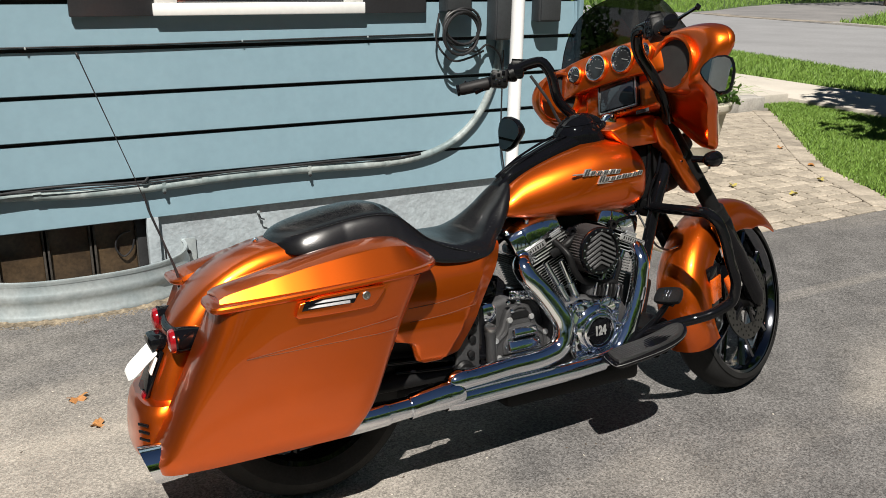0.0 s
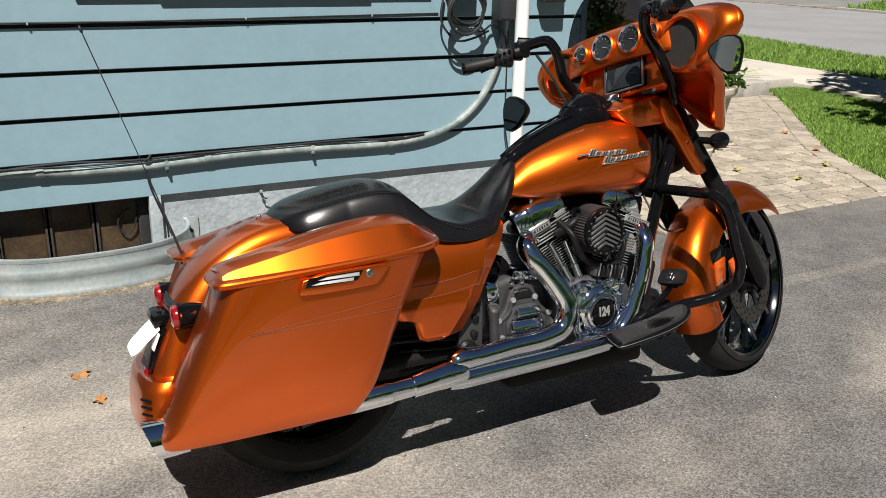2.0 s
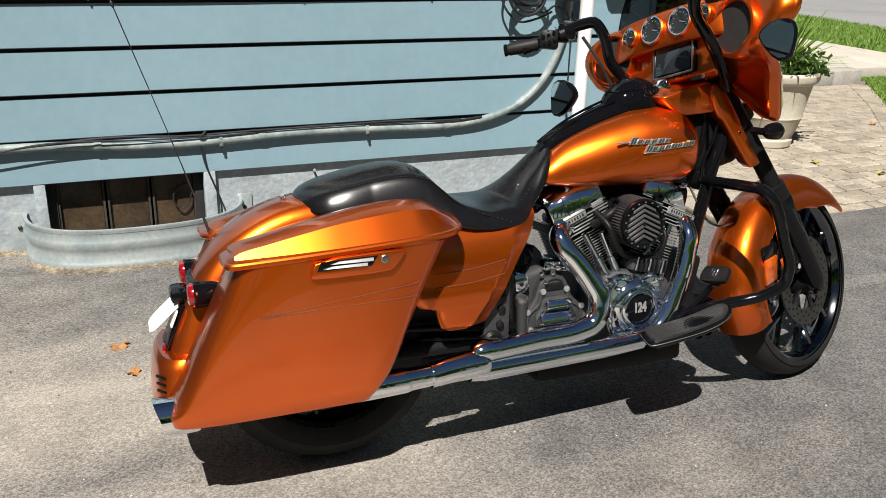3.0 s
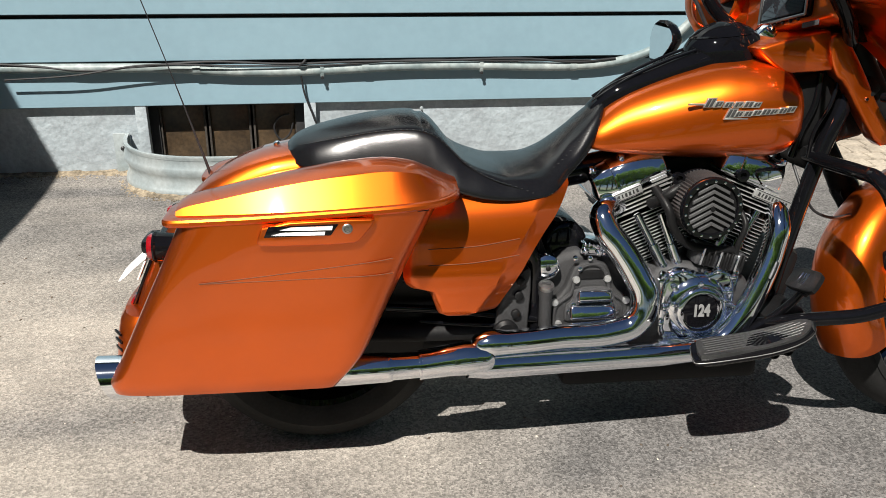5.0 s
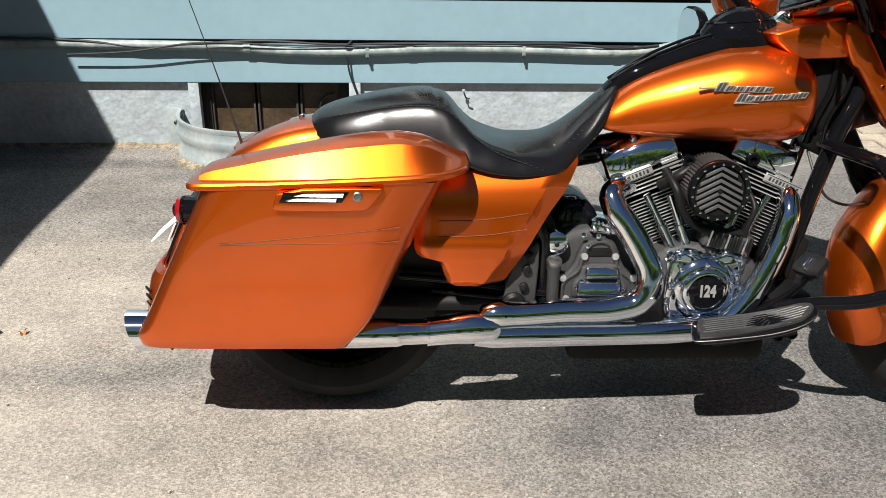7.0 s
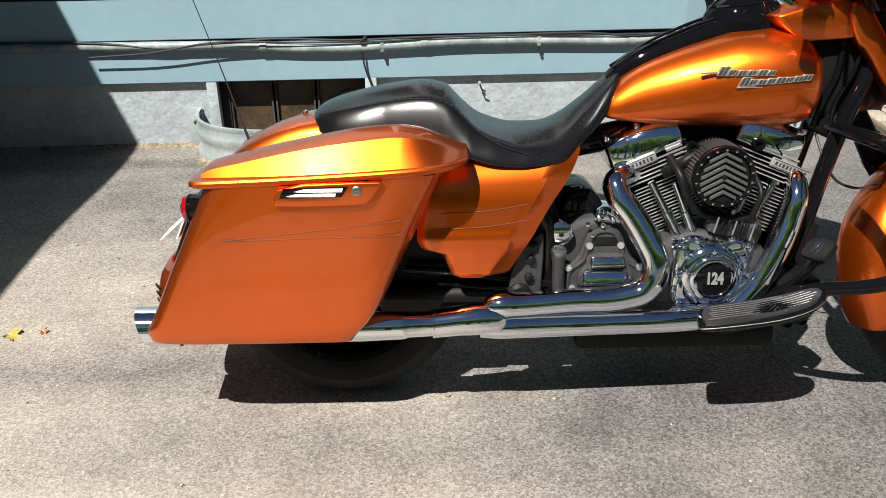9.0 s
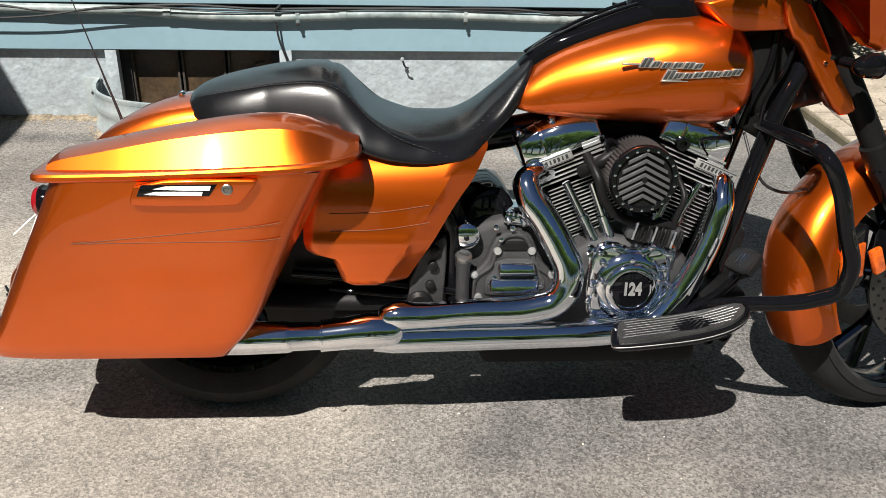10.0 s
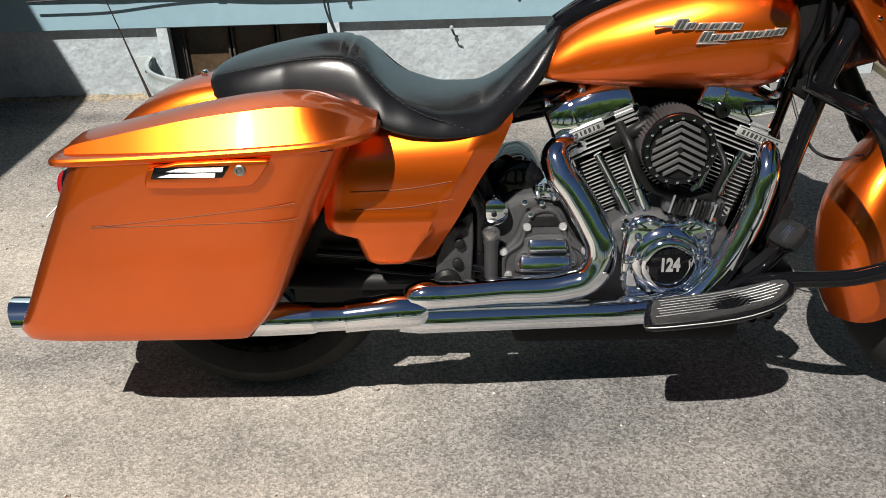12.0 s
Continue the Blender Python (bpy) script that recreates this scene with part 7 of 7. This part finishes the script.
def planter():
    c = (3.97, 2.66)
    p = thing("planter", "cast stone planter with spiky green plant and red flowers", "planter")
    prof = [(0.165, 0.0), (0.18, 0.01), (0.185, 0.05), (0.175, 0.065), (0.20, 0.12), (0.222, 0.20), (0.232, 0.215), (0.226, 0.235), (0.245, 0.35), (0.265, 0.45), (0.288, 0.46), (0.30, 0.48), (0.30, 0.515), (0.288, 0.53), (0.255, 0.53), (0.245, 0.49)]
    part("pot", lathe(prof, (*c, 0.0), (0, 0, 1), 40), STONEWARE, p)
    part("soil", lathe([(0.25, 0.485), (0.245, 0.50), (0.001, 0.505)], (*c, 0.0), (0, 0, 1), 24), BARK, p)
    rng = np.random.RandomState(9)
    v, f = [], []
    for _ in range(150):
        a, e = rng.uniform(0, 6.28), rng.uniform(0.25, 1.35)
        L = rng.uniform(0.25, 0.62)
        w = 0.011
        d = np.array([math.cos(a) * math.cos(e), math.sin(a) * math.cos(e), math.sin(e)])
        sd = np.array([-math.sin(a), math.cos(a), 0]) * w
        p0 = np.array([c[0] + 0.06 * math.cos(a), c[1] + 0.06 * math.sin(a), 0.495])
        q = [p0, p0 + d * L * 0.5, p0 + d * L * 0.85 + [0, 0, -0.04], p0 + d * L + [0, 0, -0.10]]
        n = len(v)
        for k, pt in enumerate(q[:3]):
            v += [tuple(pt - sd * (1 - 0.2 * k)), tuple(pt + sd * (1 - 0.2 * k))]
        v.append(tuple(q[3]))
        f += [(n, n + 1, n + 3, n + 2), (n + 2, n + 3, n + 5, n + 4), (n + 4, n + 5, n + 6)]
    me = bpy.data.meshes.new("spikes")
    me.from_pydata(v, [], f)
    me.materials.append(GRASS)
    new("spikes", me).parent = p
    v, f = [], []
    leaf_cloud((c[0] + 0.05, c[1] - 0.05, 0.575), np.array([0.26, 0.26, 0.10]), 700, 0.03, rng, v, f)
    me = bpy.data.meshes.new("foliage")
    me.from_pydata(v, [], f)
    me.materials.append(LEAF)
    new("foliage", me).parent = p
    v, f = [], []
    for _ in range(7):
        q = (c[0] - 0.16 + rng.uniform(-0.10, 0.12), c[1] - 0.05 + rng.uniform(-0.12, 0.12), 0.63 + rng.uniform(-0.04, 0.12))
        leaf_cloud(q, np.array([0.03, 0.03, 0.03]), 26, 0.02, rng, v, f)
    me = bpy.data.meshes.new("flowers")
    me.from_pydata(v, [], f)
    me.materials.append(PETAL)
    new("flowers", me).parent = p


def shrub(x, y, r, h, seed):
    rng = np.random.RandomState(seed)
    s = thing("shrub", "dense green shrub before the house front", "shrub", "shrubs before the house")
    stem = bmesh.new()
    v, f = [], []
    for k in range(9):
        a = k * 2.4
        tip = (x + r * 0.6 * math.cos(a), y + r * 0.6 * math.sin(a), h * rng.uniform(0.4, 0.8))
        tube([(x, y, -0.05), (x + 0.3 * (tip[0] - x), y + 0.3 * (tip[1] - y), tip[2] * 0.5), tip], [0.02, 0.013, 0.005], 6, 5, bm=stem)
        leaf_cloud(tip, np.array([r * 0.5, r * 0.5, h * 0.26]), 420, 0.035, rng, v, f)
    part("stem", stem, BARK, s)
    me = bpy.data.meshes.new("crown")
    me.from_pydata(v, [], f)
    me.materials.append(LEAF)
    new("crown", me).parent = s


planter()
shrub(3.05, 3.3, 0.55, 1.25, 51)
shrub(3.25, 4.4, 0.6, 1.35, 52)


def fallen_leaf(x, y, z, size, turn, material, label):
    bm = bmesh.new()
    ring = []
    for k in range(20):
        a = 2 * math.pi * k / 20
        r = size * (0.55 + 0.45 * abs(math.cos(2.5 * a))) * (1.0 if k % 2 else 0.8)
        ring.append((r * math.cos(a), r * 0.8 * math.sin(a), 0.006 + 0.010 * math.cos(2 * a + turn)))
    c = bm.verts.new((0, 0, 0.003))
    vs = [bm.verts.new(p) for p in ring]
    for k in range(20):
        bm.faces.new((c, vs[k], vs[(k + 1) % 20]))
    ext = bmesh.ops.extrude_face_region(bm, geom=bm.faces[:])
    bmesh.ops.translate(bm, vec=(0, 0, -0.0012), verts=[q for q in ext["geom"] if isinstance(q, bmesh.types.BMVert)])
    ob = tagged(done("leaf", bm, material), label, "leaf", "fallen leaves")
    ob.matrix_world = pose(x, y, z, 0, 0, math.degrees(turn))


fallen_leaf(-0.524, 0.866, 0.001, 0.042, 0.4, FALLEN, "dry orange fallen leaf lying on asphalt")
fallen_leaf(-0.489, 0.649, 0.001, 0.034, 1.9, FALLEN, "dry orange fallen leaf lying on asphalt")
fallen_leaf(-1.035, 0.297, 0.001, 0.040, 2.2, YELLOW_LEAF, "pale yellow fallen leaf lying on asphalt")
fallen_leaf(-0.947, 0.311, 0.001, 0.015, 0.9, FALLEN, "small dry brown leaf lying on asphalt")
for k, (x, y) in enumerate(((4.62, 1.95), (4.95, 2.3), (4.1, 1.75), (5.3, 2.9), (3.9, 2.1))):
    fallen_leaf(x, y, 0.012, 0.034 + 0.008 * (k % 2), k * 1.3, YELLOW_LEAF if k % 2 == 0 else FALLEN, "withered leaf lying on the pavers")


def pebbles():
    """Loose pale stones and dark crumbs strewn over the driveway."""
    rng = np.random.RandomState(11)
    for name, material, count, label in (("pebbles", CONCRETE, 130, "loose pale pebbles on the asphalt"), ("crumbs", BARK, 150, "dark crumbs of bark and soil on the asphalt")):
        v, f = [], []
        for k in range(count):
            x, y = rng.uniform(-1.6, 1.6), rng.uniform(-0.95, 1.2)
            if k == 0:
                x, y = -0.37, -0.385
            r = 0.006 if k == 0 else rng.uniform(0.0015, 0.0038)
            turn, long = rng.uniform(0, 6.3), rng.uniform(1.0, 1.9 if material is BARK else 1.3)
            n = len(v)
            for a in range(6):
                p, q = r * long * math.cos(a * 1.047), r * math.sin(a * 1.047)
                v.append((x + p * math.cos(turn) - q * math.sin(turn), y + p * math.sin(turn) + q * math.cos(turn), ground_dip(y) + r * rng.uniform(0.2, 0.5)))
            v += [(x, y, ground_dip(y) + r), (x, y, ground_dip(y) - 0.002)]
            for a in range(6):
                f += [(n + a, n + (a + 1) % 6, n + 6), (n + (a + 1) % 6, n + a, n + 7)]
        me = bpy.data.meshes.new(name)
        me.from_pydata(v, [], f)
        me.materials.append(material)
        tagged(new(name, me), label, "gravel", kind="stuff")


pebbles()


def sand_drift():
    rng = np.random.RandomState(7)
    v, f = [], []
    for _ in range(2600):
        x = rng.uniform(-2.0, 2.3)
        y = WALL_Y - abs(rng.normal(0, 0.035)) - 0.002
        if -0.9 < x < 0.17:
            u = (x + 0.365) / 0.50
            y = WALL_Y - 0.02 - 0.345 * max(0.0, 1 - abs(u) ** 2.5) ** 0.4 - abs(rng.normal(0, 0.035)) - 0.012
        r = rng.uniform(0.002, 0.006)
        z = ground_dip(y)
        n = len(v)
        v += [(x - r, y - r, z), (x + r, y - r * 0.7, z), (x + r * 0.3, y + r, z), (x, y, z + r * 1.2)]
        f += [(n, n + 1, n + 3), (n + 1, n + 2, n + 3), (n + 2, n, n + 3)]
    # the low drift itself, feathered out over the asphalt
    wide = 0.07
    rows = []
    for x in np.linspace(-2.1, 2.3, 340):
        wide = 0.82 * wide + 0.18 * rng.uniform(-0.02, 0.13)
        y = WALL_Y + 0.004
        if -0.86 < x < 0.16:
            u = (x + 0.352) / 0.49
            y = WALL_Y - 0.01 - 0.350 * max(0.0, 1 - abs(u) ** 2.5) ** 0.4 - 0.012
        tall = max(0.002, 0.002 + 0.10 * wide * rng.uniform(0.5, 1.4))
        rows.append([(x, y, ground_dip(y) + tall), (x, y - 0.35 * wide, ground_dip(y) + 0.45 * tall), (x, y - 0.75 * wide + rng.normal(0, 0.006), ground_dip(y) + 0.2 * tall), (x, y - wide + rng.normal(0, 0.01), ground_dip(y - wide) - 0.004)])
    n = len(v)
    for row in rows:
        v += row
    for i in range(len(rows) - 1):
        for j in range(3):
            a = n + 4 * i + j
            f.append((a, a + 4, a + 5, a + 1))
    me = bpy.data.meshes.new("sand")
    me.from_pydata(v, [], f)
    me.materials.append(SAND)
    tagged(new("sand", me), "pale sand grains gathered along the wall", "sand", kind="stuff")


sand_drift()


# ---- pavers, last ----
def pavers():
    bed = flat_poly("paved_path", [(2.46, 1.235), (4.56, 1.235), (4.74, 1.62), (5.05, 2.22), (5.43, 2.68), (6.19, 3.55), (6.97, 4.47), (2.46, 4.47)], -0.012, PAVER_BED, 0.12, "tan concrete paver path with a soldier border", "paved path")
    rng = np.random.RandomState(5)
    def stone(w, d):
        bm = block((w - 0.013, d - 0.013, 0.06), (0, 0, -0.028), 0.005, segs=1)
        bmesh.ops.recalc_face_normals(bm, faces=bm.faces[:])
        me = bpy.data.meshes.new("paver")
        bm.to_mesh(me)
        bm.free()
        me.materials.append(PAVER)
        return me
    sizes = {w: stone(w, 0.100) for w in (0.100, 0.145, 0.195)}
    edge_x = lambda y: float(np.interp(y, [1.235, 1.62, 2.22, 2.68, 3.48, 4.40], [4.32, 4.52, 4.85, 5.21, 5.92, 6.64]))
    rest_v, rest_f = [], []
    count = 0
    for j in range(33):
        y = 1.288 + 0.100 * j
        if y > 4.42:
            break
        x = 2.47
        while True:
            w = (0.100, 0.145, 0.195)[rng.randint(3)]
            if x + w > edge_x(y) + 0.17:
                break
            z, t = rng.normal(0, 0.0015), rng.normal(0, 0.5)
            if count < 292 and x > 3.2:
                ob = new("paver", sizes[w])
                ob.parent = bed
                ob.matrix_local = pose(x + w / 2, y, z, rng.normal(0, 0.3), rng.normal(0, 0.3), t)
                count += 1
            else:
                n = len(rest_v)
                a, b = w / 2 - 0.0065, 0.0435
                for zz, k in ((-0.05, 1.0), (z - 0.004, 1.0), (z + 0.002, 0.95)):
                    rest_v += [(x + w / 2 - a * k, y - b * k, zz), (x + w / 2 + a * k, y - b * k, zz), (x + w / 2 + a * k, y + b * k, zz), (x + w / 2 - a * k, y + b * k, zz)]
                for q in (0, 4):
                    rest_f += [(n + q, n + q + 1, n + q + 5, n + q + 4), (n + q + 1, n + q + 2, n + q + 6, n + q + 5), (n + q + 2, n + q + 3, n + q + 7, n + q + 6), (n + q + 3, n + q, n + q + 4, n + q + 7)]
                rest_f.append((n + 8, n + 9, n + 10, n + 11))
            x += w
    me = bpy.data.meshes.new("far_pavers")
    me.from_pydata(rest_v, [], rest_f)
    me.materials.append(PAVER)
    ob = tagged(new("far_pavers", me), kind="stuff")
    ob.parent = bed
    # soldier course along the lawn edge
    edge = spline([(4.42, 1.27), (4.62, 1.62), (4.95, 2.22), (5.31, 2.68), (6.02, 3.48), (6.74, 4.40)], 28)
    border = stone(0.160, 0.205)
    for p, q in zip(edge, edge[1:]):
        ob = new("border_paver", border)
        ob.parent = bed
        c = (p + q) / 2
        ob.matrix_local = pose(c[0], c[1], rng.normal(0.006, 0.001), 0, 0, math.degrees(math.atan2(q[1] - p[1], q[0] - p[0])) + rng.normal(0, 0.8))


pavers()
